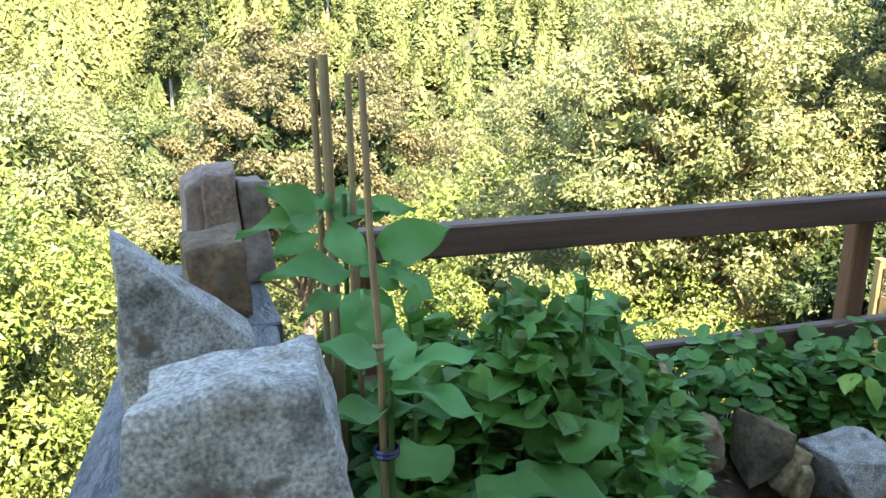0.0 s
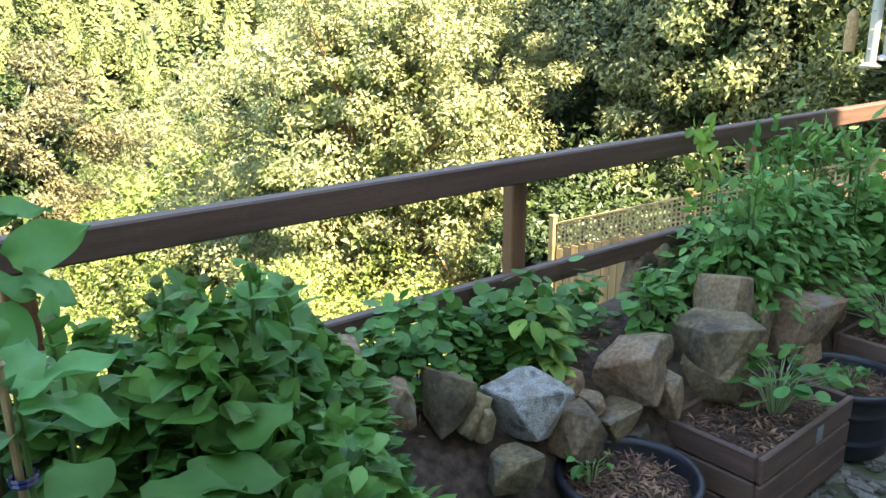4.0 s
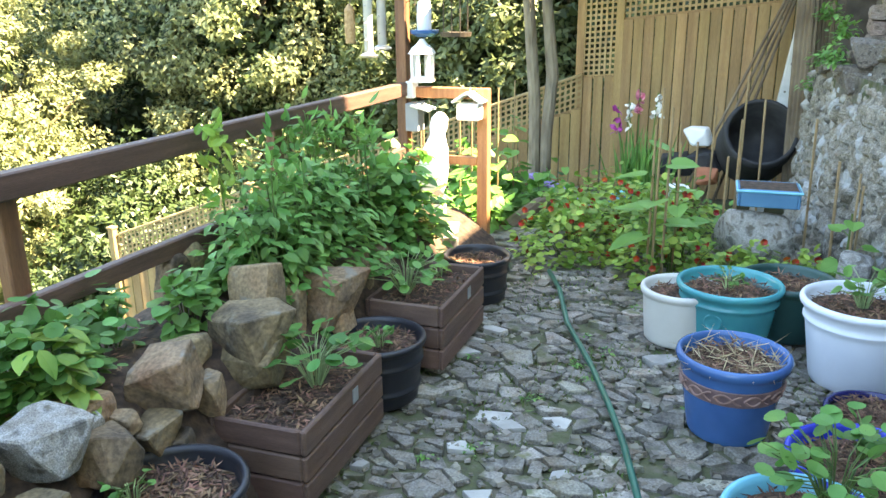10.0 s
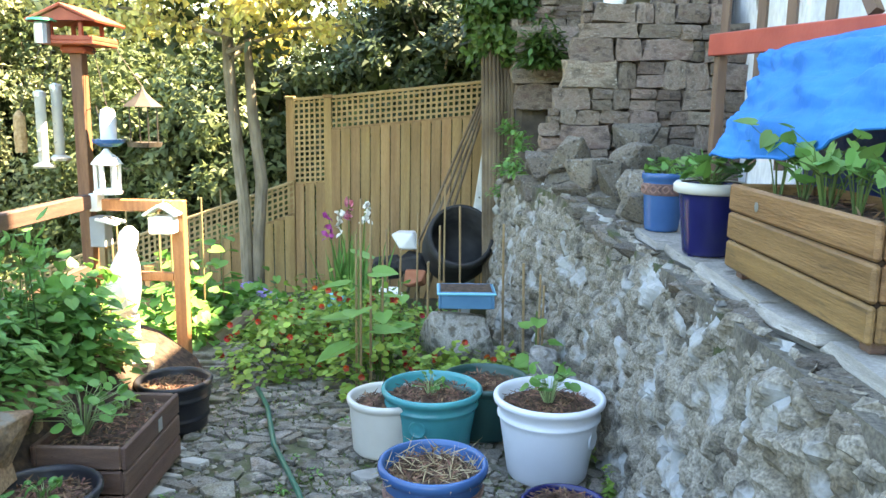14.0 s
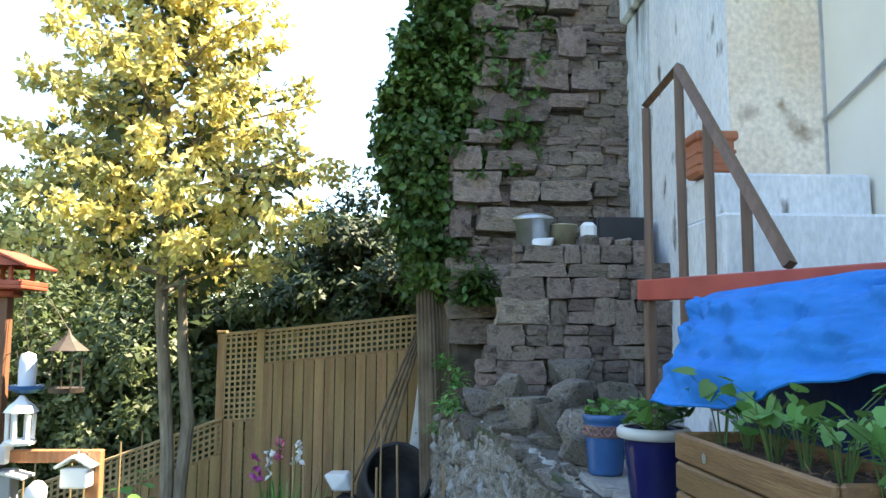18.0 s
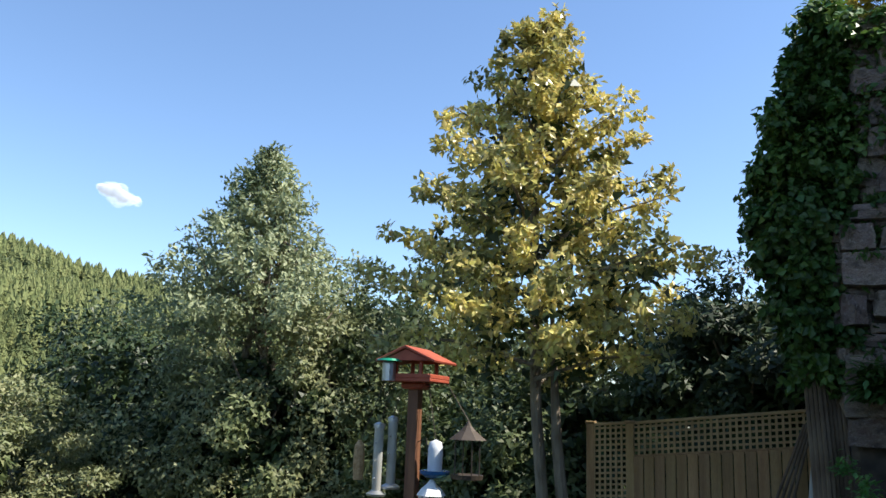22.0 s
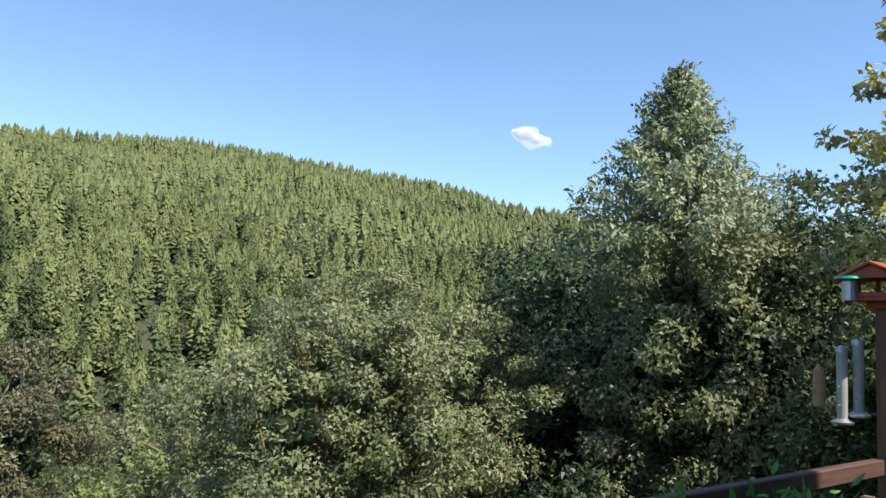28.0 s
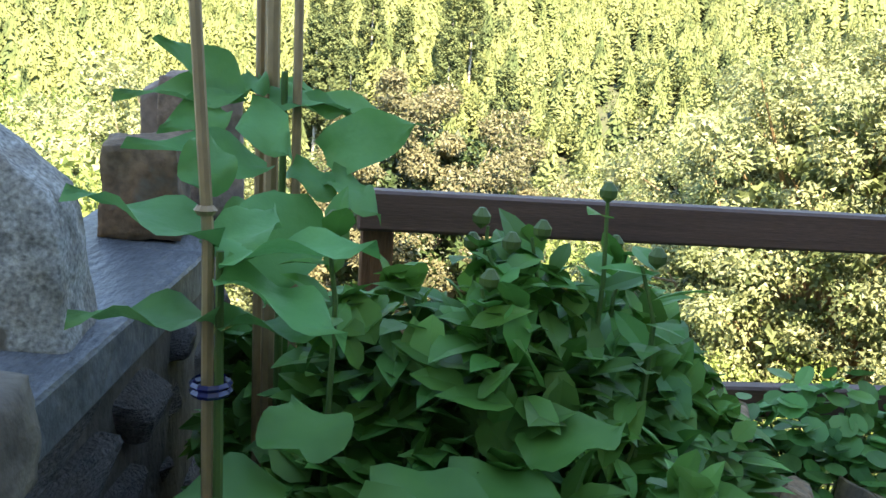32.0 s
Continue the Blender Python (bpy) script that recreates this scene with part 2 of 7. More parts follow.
M_POTBLACK = glazed("black_plastic", (0.012, 0.012, 0.016), (0.024, 0.024, 0.03), rough=0.42)
M_POTBLUE = glazed("cobalt_glaze", (0.02, 0.085, 0.23), (0.035, 0.13, 0.32))
M_POTINDIGO = glazed("indigo_glaze", (0.010, 0.012, 0.07), (0.016, 0.02, 0.11), rough=0.14)
M_POTTEAL = glazed("teal_glaze", (0.015, 0.22, 0.25), (0.03, 0.30, 0.32))
M_POTDTEAL = glazed("dark_green_plastic", (0.01, 0.05, 0.045), (0.016, 0.075, 0.065), rough=0.4)
M_POTWHITE = glazed("pale_grey_plastic", (0.60, 0.64, 0.70), (0.66, 0.70, 0.76), rough=0.45)
M_POTCREAM = glazed("off_white_plastic", (0.50, 0.49, 0.45), (0.58, 0.57, 0.53), rough=0.5)
M_POTAQUA = glazed("aqua_glaze", (0.10, 0.42, 0.55), (0.16, 0.52, 0.64))
M_POTULTRA = glazed("ultramarine_glaze", (0.01, 0.03, 0.32), (0.02, 0.05, 0.45), rough=0.2)
M_TRAY = glazed("steel_blue_glaze", (0.05, 0.17, 0.30), (0.08, 0.23, 0.38))
M_TERRA = material("terracotta", [(0.36, 0.12, 0.06), (0.45, 0.17, 0.09)], scale=6, rough=0.8, bump=0.2)
M_FRIEZE = material("brown_frieze", [(0.12, 0.07, 0.07), (0.22, 0.13, 0.12)], scale=20, rough=0.6)
M_PLASTIC = glazed("white_plastic", (0.75, 0.76, 0.76), (0.82, 0.82, 0.8), rough=0.4)
M_BLACK = material("black_cloth", [(0.012, 0.012, 0.013), (0.03, 0.03, 0.032)], scale=9, rough=0.7, bump=0.3)
M_METAL = material("galvanised_steel", [(0.45, 0.47, 0.48), (0.58, 0.6, 0.6)], scale=8, rough=0.4, metal=0.8)
M_ALU = material("weathered_aluminium", [(0.38, 0.40, 0.39), (0.55, 0.56, 0.54)], scale=8, rough=0.45, metal=0.35)
M_HOSE = material("green_hose", [(0.008, 0.085, 0.055), (0.014, 0.12, 0.08)], scale=12, rough=0.4)
# ---- builders ----
def thing(name, label, category, at=(0, 0, 0), rz=0.0, group="", kind=""):
    ob = new(name)
    ob.empty_display_size = 0.1
    ob.matrix_basis = pose(*at, 0, 0, rz)
    return tagged(ob, label, category, group, kind)


def link(name, me, mat, parent=None, label="", smooth=False):
    if mat is not None and not me.materials:
        me.materials.append(mat)
    if smooth:
        me.polygons.foreach_set("use_smooth", [True] * len(me.polygons))
    ob = new(name, me)
    if parent is not None:
        ob.parent = parent
    return tagged(ob, label)


def part(name, bm, mat, parent=None, label="", smooth=False):
    me = bpy.data.meshes.new(name)
    bm.to_mesh(me)
    bm.free()
    return link(name, me, mat, parent, label, smooth)


def box(x0, x1, y0, y1, z0, z1, bevel=0.004, bm=None, turn=None, cuts=0):
    """A box with softened edges, as a bmesh."""
    one = bmesh.new()
    bmesh.ops.create_cube(one, size=1.0)
    bmesh.ops.scale(one, vec=(x1 - x0, y1 - y0, z1 - z0), verts=one.verts)
    if bevel:
        bmesh.ops.bevel(one, geom=one.edges[:], offset=bevel, segments=1, affect="EDGES")
    bmesh.ops.translate(one, vec=((x0 + x1) / 2, (y0 + y1) / 2, (z0 + z1) / 2), verts=one.verts)
    if turn is not None:
        bmesh.ops.transform(one, matrix=turn, verts=one.verts)
    return one if bm is None else merge(bm, one)


def merge(bm, other):
    me = bpy.data.meshes.new("tmp")
    other.to_mesh(me)
    other.free()
    bm.from_mesh(me)
    bpy.data.meshes.remove(me)
    return bm


def lathe(profile, n=40, bm=None, at=(0, 0, 0)):
    """Turns rows of (radius, height) round the z axis."""
    bm = bm or bmesh.new()
    rings = []
    for r, z in profile:
        rings.append([bm.verts.new((at[0] + r * math.cos(2 * math.pi * k / n), at[1] + r * math.sin(2 * math.pi * k / n), at[2] + z)) for k in range(n)] if r > 1e-6 else [bm.verts.new((at[0], at[1], at[2] + z))])
    for a, b in zip(rings, rings[1:]):
        for k in range(n):
            q = [a[k % len(a)], a[(k + 1) % len(a)], b[(k + 1) % len(b)], b[k % len(b)]]
            q = list(dict.fromkeys(q))
            if len(q) > 2:
                bm.faces.new(q)
    bmesh.ops.recalc_face_normals(bm, faces=bm.faces[:])
    return bm


def tube(points, radii, n=8, bm=None, cap=True):
    """A tapered tube along points."""
    bm = bm or bmesh.new()
    pts = [Vector(p) for p in points]
    if not hasattr(radii, "__len__"):
        radii = [radii] * len(pts)
    rings = []
    for k, p in enumerate(pts):
        d = (pts[min(k + 1, len(pts) - 1)] - pts[max(k - 1, 0)]).normalized()
        s = d.cross(Vector((0.31, 0.17, 0.93) if abs(d.z) < 0.9 else (1, 0.1, 0))).normalized()
        u = d.cross(s)
        rings.append([bm.verts.new(p + radii[k] * (math.cos(2 * math.pi * j / n) * s + math.sin(2 * math.pi * j / n) * u)) for j in range(n)])
    for a, b in zip(rings, rings[1:]):
        for j in range(n):
            bm.faces.new((a[j], a[(j + 1) % n], b[(j + 1) % n], b[j]))
    if cap:
        bm.faces.new(rings[0][::-1]), bm.faces.new(rings[-1])
    bmesh.ops.recalc_face_normals(bm, faces=bm.faces[:])
    return bm


def rock_bm(rng, sx, sy, sz, n=16, bevel=0.012, flat=0.0):
    """An angular stone: the hull of points thrown on a box-like ball, with worn edges."""
    bm = bmesh.new()
    for k in range(n):
        if k < 8:
            v = Vector((k & 1, k >> 1 & 1, k >> 2 & 1)) * 2 - Vector((1, 1, 1))
            v = Vector([c * rng.uniform(0.25, 1.0) for c in v])
        else:
            v = Vector((rng.uniform(-1, 1), rng.uniform(-1, 1), rng.uniform(-1, 1)))
            v = v / max(abs(c) for c in v) * 0.55 + v.normalized() * 0.45
        bm.verts.new((v.x * sx / 2, v.y * sy / 2, v.z * sz / 2))
    bmesh.ops.convex_hull(bm, input=bm.verts[:])
    bmesh.ops.dissolve_limit(bm, angle_limit=radians(10), verts=bm.verts[:], edges=bm.edges[:])
    bmesh.ops.bevel(bm, geom=bm.edges[:], offset=bevel, segments=1, affect="EDGES", clamp_overlap=True)
    return bm


# leaf patterns: rows of (along, across, up), and their faces
def _fan(outline, lift):
    v = [(0.5, 0.0, 0.0)] + [(a, c, lift * abs(c)) for a, c in outline]
    return np.array(v), np.array([(0, 1 + k, 1 + (k + 1) % len(outline)) for k in range(len(outline))])


KITE = (np.array([(0, 0, 0), (0.45, 0.5, 0.12), (1, 0, -0.08), (0.45, -0.5, 0.12)]), np.array([(0, 2, 1), (0, 3, 2)]))
TRI = (np.array([(0, 0.5, 0), (0.12, -0.5, 0.0), (1, 0, 0)]), np.array([(0, 1, 2)]))
OVATE = (np.array([(0, 0, 0), (0.16, 0.36, 0.07), (0.45, 0.5, 0.1), (0.76, 0.28, 0.02), (1, 0, -0.16), (0.76, -0.28, 0.02), (0.45, -0.5, 0.1), (0.16, -0.36, 0.07), (0.3, 0, 0.0), (0.65, 0, -0.02)]),
         np.array([(0, 8, 1), (1, 8, 2), (2, 8, 9), (2, 9, 3), (3, 9, 4), (4, 9, 5), (5, 9, 6), (6, 9, 8), (6, 8, 7), (7, 8, 0)]))
ROUND = _fan([(0.5 + 0.5 * math.cos(a + 0.4), 0.5 * math.sin(a + 0.4)) for a in [2 * math.pi * k / 9 for k in range(9)]], 0.12)
HEART = _fan([(0.12, 0), (0, 0.22), (0.12, 0.45), (0.38, 0.5), (0.66, 0.34), (1.0, 0), (0.66, -0.34), (0.38, -0.5), (0.12, -0.45), (0, -0.22)], 0.15)


def leaf_mesh(name, at, way, up, length, width, pattern=KITE):
    """One mesh of many leaves: rows of base points, directions, normals, lengths and widths."""
    tv, tf = pattern
    way = way / np.linalg.norm(way, axis=1, keepdims=True)
    side = np.cross(up, way)
    side /= np.linalg.norm(side, axis=1, keepdims=True) + 1e-9
    nor = np.cross(way, side)
    length, width = np.broadcast_to(length, len(at)), np.broadcast_to(width, len(at))
    v = at[:, None] + tv[None, :, 0:1] * (way * length[:, None])[:, None] + tv[None, :, 1:2] * (side * width[:, None])[:, None] + tv[None, :, 2:3] * (nor * width[:, None])[:, None]
    f = tf[None] + (np.arange(len(at)) * len(tv))[:, None, None]
    me = bpy.data.meshes.new(name)
    me.from_pydata(v.reshape(-1, 3), [], f.reshape(-1, f.shape[-1]))
    return me


def rand_dirs(rng, n):
    v = rng.normal(size=(n, 3))
    return v / np.linalg.norm(v, axis=1, keepdims=True)


def clumps(rng, centres, radii, per, flat=0.75):
    """Points in small balls round centres, denser to the outside."""
    n = len(centres) * per
    d = rand_dirs(rng, n) * (rng.uniform(0.35, 1.0, (n, 1)) ** 0.6)
    d[:, 2] *= flat
    return np.repeat(centres, per, 0) + d * np.repeat(radii, per)[:, None], d
# ---- land ----
def smooth(a, b, x):
    t = np.clip((x - a) / (b - a), 0, 1)
    return t * t * (3 - 2 * t)


def ridge(x, y):
    """Height of the hill's crest by bearing."""
    az = np.degrees(np.arctan2(x, np.maximum(y, 1)))
    rise = np.interp(az, [-40, -1.3, 5.2, 12, 20, 26, 30, 34.3, 38.7, 42, 47, 60, 80], [9.0, 10.4, 11.4, 11.7, 11.75, 11.5, 11.1, 10.5, 9.8, 8.8, 8.3, 6.5, 4.0])
    return 400 * np.tan(np.radians(rise)) - 3.6


def land(x, y):
    """Height of the ground: the level garden, the bank below it, the valley, and the wooded hill across it."""
    x, y = np.asarray(x, float), np.asarray(y, float)
    z = -0.05 - 0.32 * smooth(4.8, 7.5, x)
    s = np.maximum(y - 2.15 - 0.6 * smooth(4.5, 7, x), 0)
    z = z - 0.62 * np.minimum(s, 9) - 0.42 * np.clip(s - 9, 0, 30)
    d = np.hypot(x, y)
    far = smooth(55, 110, d) * smooth(-0.1, 0.35, y / np.maximum(d, 1))
    hill = -16 + (ridge(x, y) + 16) * np.clip((d - 60) / 340, 0, 1.0) ** 0.9
    z = z * (1 - far) + hill * far
    z += 0.9 * smooth(40, 90, d) * (np.sin(x / 17.0) + np.sin(y / 23.0 + x / 31.0))
    return z


def grid_lines(near, far, n_near, n_far):
    a = np.linspace(-near, near, n_near)
    b = near + (far - near) * (np.linspace(0, 1, n_far)[1:] ** 2.2)
    return np.concatenate([-b[::-1], a, b])


gx, gy = grid_lines(14, 2400, 70, 60), grid_lines(14, 2400, 70, 60)
GX, GY = np.meshgrid(gx, gy)
gv = np.stack([GX, GY, land(GX, GY)], -1).reshape(-1, 3)
gi = np.arange(len(gv)).reshape(GX.shape)
gf = np.stack([gi[:-1, :-1], gi[:-1, 1:], gi[1:, 1:], gi[1:, :-1]], -1).reshape(-1, 4)
me = bpy.data.meshes.new("ground")
me.from_pydata(gv, [], gf)
tagged(link("ground", me, M_GROUND, smooth=True), "dark garden soil falling away into a wooded valley", "ground", kind="structure")

# ---- conifers across the valley ----
M_CONIFER = material("conifer_needles", [(0.07, 0.092, 0.034), (0.18, 0.198, 0.074), (0.125, 0.148, 0.052)], scale=0.11, island=0.12, rough=0.8, spread=0.26, fine=0.2, gloss=0.2)
M_PINE = material("dark_pine_needles", [(0.05, 0.07, 0.028), (0.115, 0.135, 0.05)], scale=0.4, island=0.15, rough=0.8, gloss=0.2)
M_BROADFAR = leafy("far_broadleaf", (0.08, 0.11, 0.04), (0.18, 0.20, 0.075), scale=0.25, island=0.16)


def conifers(name, rng, xy, heights, skirts, points, sprays, label="", wide=0.25):
    """Tapering trees of overlapping ragged skirts of boughs, with loose sprays on them."""
    n = len(xy)
    base = land(xy[:, 0], xy[:, 1])
    ang = np.arange(points) * 6.283 / points
    verts, faces = [], []
    turn = rng.uniform(0, 6.283, (n, 1))
    lean = rng.normal(size=(n, 2)) * 0.02
    for k in range(skirts):
        u = (k + 0.9) / skirts
        tip = min(1.0, 1.16 - (k / skirts) * 1.06)
        rim = np.maximum(0.04, 1 - u * 0.95)
        a = ang + turn + k * 1.9 + rng.normal(size=(n, points)) * 0.12
        jag = np.where(np.arange(points) % 2, 0.72, 1.08) * rng.uniform(0.8, 1.18, (n, points))
        r = heights[:, None] * wide * (u ** 0.82) * jag
        z = base[:, None] + heights[:, None] * (rim - 0.035 * jag + rng.normal(size=(n, points)) * 0.026)
        cx, cy = xy[:, :1] + lean[:, :1] * heights[:, None] * tip, xy[:, 1:] + lean[:, 1:] * heights[:, None] * tip
        ring = np.stack([cx + r * np.cos(a), cy + r * np.sin(a), z], -1)
        top = np.stack([cx[:, 0], cy[:, 0], base + heights * tip], -1)[:, None]
        verts.append(np.concatenate([top, ring], 1))
        o = k * (points + 1)
        faces += [(o, o + 1 + q, o + 1 + (q + 1) % points) for q in range(points)]
    v = np.concatenate(verts, 1)
    f = (np.array(faces)[None] + (np.arange(n) * v.shape[1])[:, None, None]).reshape(-1, 3)
    me = bpy.data.meshes.new(name)
    me.from_pydata(v.reshape(-1, 3), [], f)
    tagged(link(name, me, M_CONIFER), label, "forest", kind="stuff")
    if sprays:
        t = rng.uniform(0.02, 1.0, (n, sprays)) ** 1.1
        a = rng.uniform(0, 6.283, (n, sprays))
        r = heights[:, None] * wide * (1 - t) ** 0.85 * rng.uniform(0.55, 1.08, (n, sprays))
        p = np.stack([xy[:, :1] + r * np.cos(a), xy[:, 1:] + r * np.sin(a), base[:, None] + heights[:, None] * (0.04 + 0.95 * t)], -1).reshape(-1, 3)
        out = np.stack([np.cos(a), np.sin(a), -0.25 + 1.2 * t ** 4], -1).reshape(-1, 3) + rand_dirs(rng, len(p)) * 0.4
        up = np.stack([0.6 * np.cos(a), 0.6 * np.sin(a), 1 + 0 * a], -1).reshape(-1, 3) + rand_dirs(rng, len(p)) * 0.25
        ln = np.repeat(heights, sprays) * rng.uniform(0.025, 0.05, n * sprays)
        tagged(link(name + "_sprays", leaf_mesh(name + "_sprays", p, out, up, ln, ln * 0.6, KITE), M_CONIFER), label, "forest", kind="stuff")


rng = np.random.default_rng(5)
n = 10500
az = np.radians(rng.uniform(-34, 72, n))
d = 82 + 325 * rng.uniform(0, 1, n) ** 0.72
xy = np.stack([d * np.sin(az), d * np.cos(az)], -1)
xy = xy + rng.normal(size=xy.shape) * 2
hgt = rng.uniform(4.6, 7.8, n) * (0.85 + 0.3 * (np.sin(xy[:, 0] / 40) * np.cos(xy[:, 1] / 33) > -0.2))
near = d < 165
conifers("conifer_forest", rng, xy[~near], hgt[~near], 9, 9, 12, "dense green conifer plantation covering the far hillside", 0.28)
conifers("conifer_wood", rng, xy[near], hgt[near] * 1.25, 20, 16, 150, "tall conifers on the lower slope across the valley", 0.25)
# a broadleaved copse on the hill
n = 170
copse = np.column_stack([rng.normal(size=n) * 20 + 181, rng.normal(size=n) * 16 + 264])
copse = np.column_stack([copse, land(copse[:, 0], copse[:, 1]) + 2.5])
# ---- trees ----
M_HOLLY = leafy("variegated_holly_leaf", (0.17, 0.185, 0.065), (0.72, 0.63, 0.21), (0.43, 0.39, 0.13), scale=1.4, rough=0.35, island=0.35)
M_WILLOW = leafy("grey_green_leaf", (0.115, 0.145, 0.055), (0.27, 0.285, 0.135), (0.18, 0.215, 0.09), scale=0.6, island=0.28)
M_SPIRE = leafy("pale_alder_leaf", (0.14, 0.18, 0.085), (0.36, 0.40, 0.22), (0.23, 0.27, 0.14), scale=0.9, island=0.2)
M_ALDER = leafy("mid_green_leaf", (0.07, 0.10, 0.035), (0.15, 0.18, 0.07), scale=0.9, island=0.16)
M_BROWNTREE = leafy("brownish_leaf", (0.10, 0.098, 0.048), (0.21, 0.19, 0.095), scale=0.7, island=0.15)
M_LIME = leafy("yellow_green_leaf", (0.12, 0.175, 0.042), (0.27, 0.315, 0.095), scale=1.2, island=0.16)
# the yew's own dark green; elsewhere shade put into the leaf colour
M_DARKSHADE = leafy("dark_and_shaded_leaf", (0.022, 0.04, 0.014), (0.055, 0.085, 0.025), scale=0.8, island=0.2, translucent=0.1)
M_IVY = leafy("ivy_leaf", (0.04, 0.09, 0.02), (0.11, 0.20, 0.045), scale=1.5, rough=0.4)
# gold here is sunlight put into the leaf colour
M_SUNGILT = leafy("sun_gilded_leaf", (0.30, 0.27, 0.04), (0.48, 0.40, 0.07), scale=2)


M_PALEBARK = material("pale_bark", [(0.38, 0.34, 0.28), (0.52, 0.48, 0.42)], scale=2, bump=0.4, bump_scale=9)


def crown_mesh(name, rng, centres, radii, per, leaf, pattern=KITE, droop=0.25, slim=0.55, tidy=0.25):
    """Leaves on the shells of small puffs, each facing out of its puff and up."""
    p, out = clumps(rng, centres, radii, per)
    n = len(p)
    mid = centres.mean(0)
    far = np.repeat(centres - mid, per, 0)
    far = far / (np.linalg.norm(far, axis=1, keepdims=True) + 1e-6)
    way = out * 0.5 + rand_dirs(rng, n) * 0.9
    way[:, 2] -= droop
    up = out * 1.1 + far * 0.5 + np.array([0, 0, 0.45]) + rand_dirs(rng, n) * tidy
    ln = leaf * rng.uniform(0.7, 1.3, n)
    return leaf_mesh(name, p, way, up, ln, ln * slim, pattern)


def lobes(rng, centre, radius, count, ragged=0.12, low=-0.8):
    """Puff centres spread evenly over the shell of an uneven crown."""
    c, r = np.array(centre), np.array(radius)
    k = np.arange(count) + 0.5
    phi, z = k * 2.39996 + rng.uniform(0, 6), 1 - k / count * (1 - low)
    s = np.sqrt(1 - z * z)
    out = np.stack([s * np.cos(phi), s * np.sin(phi), z], -1) + rand_dirs(rng, count) * 0.12
    bump = 1 + 0.14 * np.sin(phi * 3 + z * 5) * s + ragged * rng.normal(size=count)
    return c + out * r * (0.80 * bump * np.where(rng.uniform(size=count) < 0.25, 0.75, 1.0))[:, None]


def limbs(rng, base, crotch, ends, r0, n=7):
    """A trunk and its branching limbs as one mesh."""
    base, crotch = Vector(base), Vector(crotch)
    mid = (base + crotch) / 2 + Vector((rng.normal() * 0.06, rng.normal() * 0.06, 0)) * (crotch - base).length
    bm = tube([base, mid, crotch], [r0, r0 * 0.8, r0 * 0.66], n)
    for e in ends:
        e = Vector(e)
        k = rng.uniform(0.55, 1.0)
        s = base.lerp(crotch, k)
        m = s.lerp(e, 0.5) + Vector((rng.normal(), rng.normal(), abs(rng.normal()))) * 0.08 * (e - s).length
        r = r0 * rng.uniform(0.25, 0.42)
        tube([s, m, e], [r, r * 0.6, r * 0.15], 5, bm)
    return bm


def broad_tree(name, label, seed, base, centre, radius, count, per, leaf, mat, puff=0.22, trunk=0.14, stems=1, bark=None, core=M_DARKSHADE, **k):
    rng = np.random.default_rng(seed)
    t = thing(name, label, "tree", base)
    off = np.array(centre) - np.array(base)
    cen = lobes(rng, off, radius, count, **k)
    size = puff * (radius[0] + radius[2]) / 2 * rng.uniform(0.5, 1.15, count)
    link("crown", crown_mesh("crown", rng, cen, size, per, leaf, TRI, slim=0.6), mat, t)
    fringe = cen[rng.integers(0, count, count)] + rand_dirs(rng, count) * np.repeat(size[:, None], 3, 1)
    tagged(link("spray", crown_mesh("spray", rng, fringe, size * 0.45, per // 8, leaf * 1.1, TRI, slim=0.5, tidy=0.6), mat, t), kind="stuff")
    # darker leaves inside the crown, coloured to stand in for its inner shade
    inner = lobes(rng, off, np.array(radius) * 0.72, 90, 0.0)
    tagged(link("inner_shade_leaves", crown_mesh("inner_shade_leaves", rng, inner, np.full(90, size.mean() * 0.9), 130, leaf * 1.7, TRI, slim=0.8, tidy=0.6), core, t), kind="stuff")
    for s in range(stems):
        ends = cen[rng.integers(0, count, 18)]
        sh = rng.normal(size=2) * 0.25 * (stems > 1)
        part("trunk", limbs(rng, (sh[0], sh[1], -0.4), (off[0] * 0.8 + sh[0], off[1] * 0.8 + sh[1], off[2] - radius[2] * 0.25), ends, trunk), bark or M_BARK, t)
    return t


def ground_at(x, y, dz=0.0):
    return (x, y, float(land(x, y)) + dz)


# variegated holly beside the fence, twin-stemmed
rng = np.random.default_rng(11)
holly = thing("holly_tree", "tall variegated holly with yellow-edged leaves and twin grey stems", "tree", (7.3, 1.75, -0.35))
hc, hr, tips = [], [], []
for k in range(92):
    t = (k + rng.uniform(0, 1)) / 92
    a = k * 2.39996 + rng.uniform(-0.3, 0.3)
    reach = (1.85 * (1 - t) ** 0.78 + 0.06) * rng.uniform(0.62, 1.12)
    z0 = 2.5 + 3.35 * t ** 1.06
    rise = 0.04 + 0.42 * t
    tips.append((-0.28 + reach * math.cos(a), 0.15 + reach * math.sin(a), z0 + rise * reach))
    for s in np.linspace(0.35, 1.0, 2 + int(4 * reach)):
        q = reach * s
        hc.append((-0.28 + q * math.cos(a) + rng.normal() * 0.06, 0.15 + q * math.sin(a) + rng.normal() * 0.06, z0 + rise * q + rng.normal() * 0.04))
        hr.append(0.14 * rng.uniform(0.6, 1.25) * (1 - 0.42 * t))
link("crown", crown_mesh("crown", rng, np.array(hc), np.array(hr), 44, 0.075, KITE, 0.1, 0.6, 0.35), M_HOLLY, holly)
# dark leaves near the stem paint the shade within the holly
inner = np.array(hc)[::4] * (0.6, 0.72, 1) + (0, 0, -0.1)
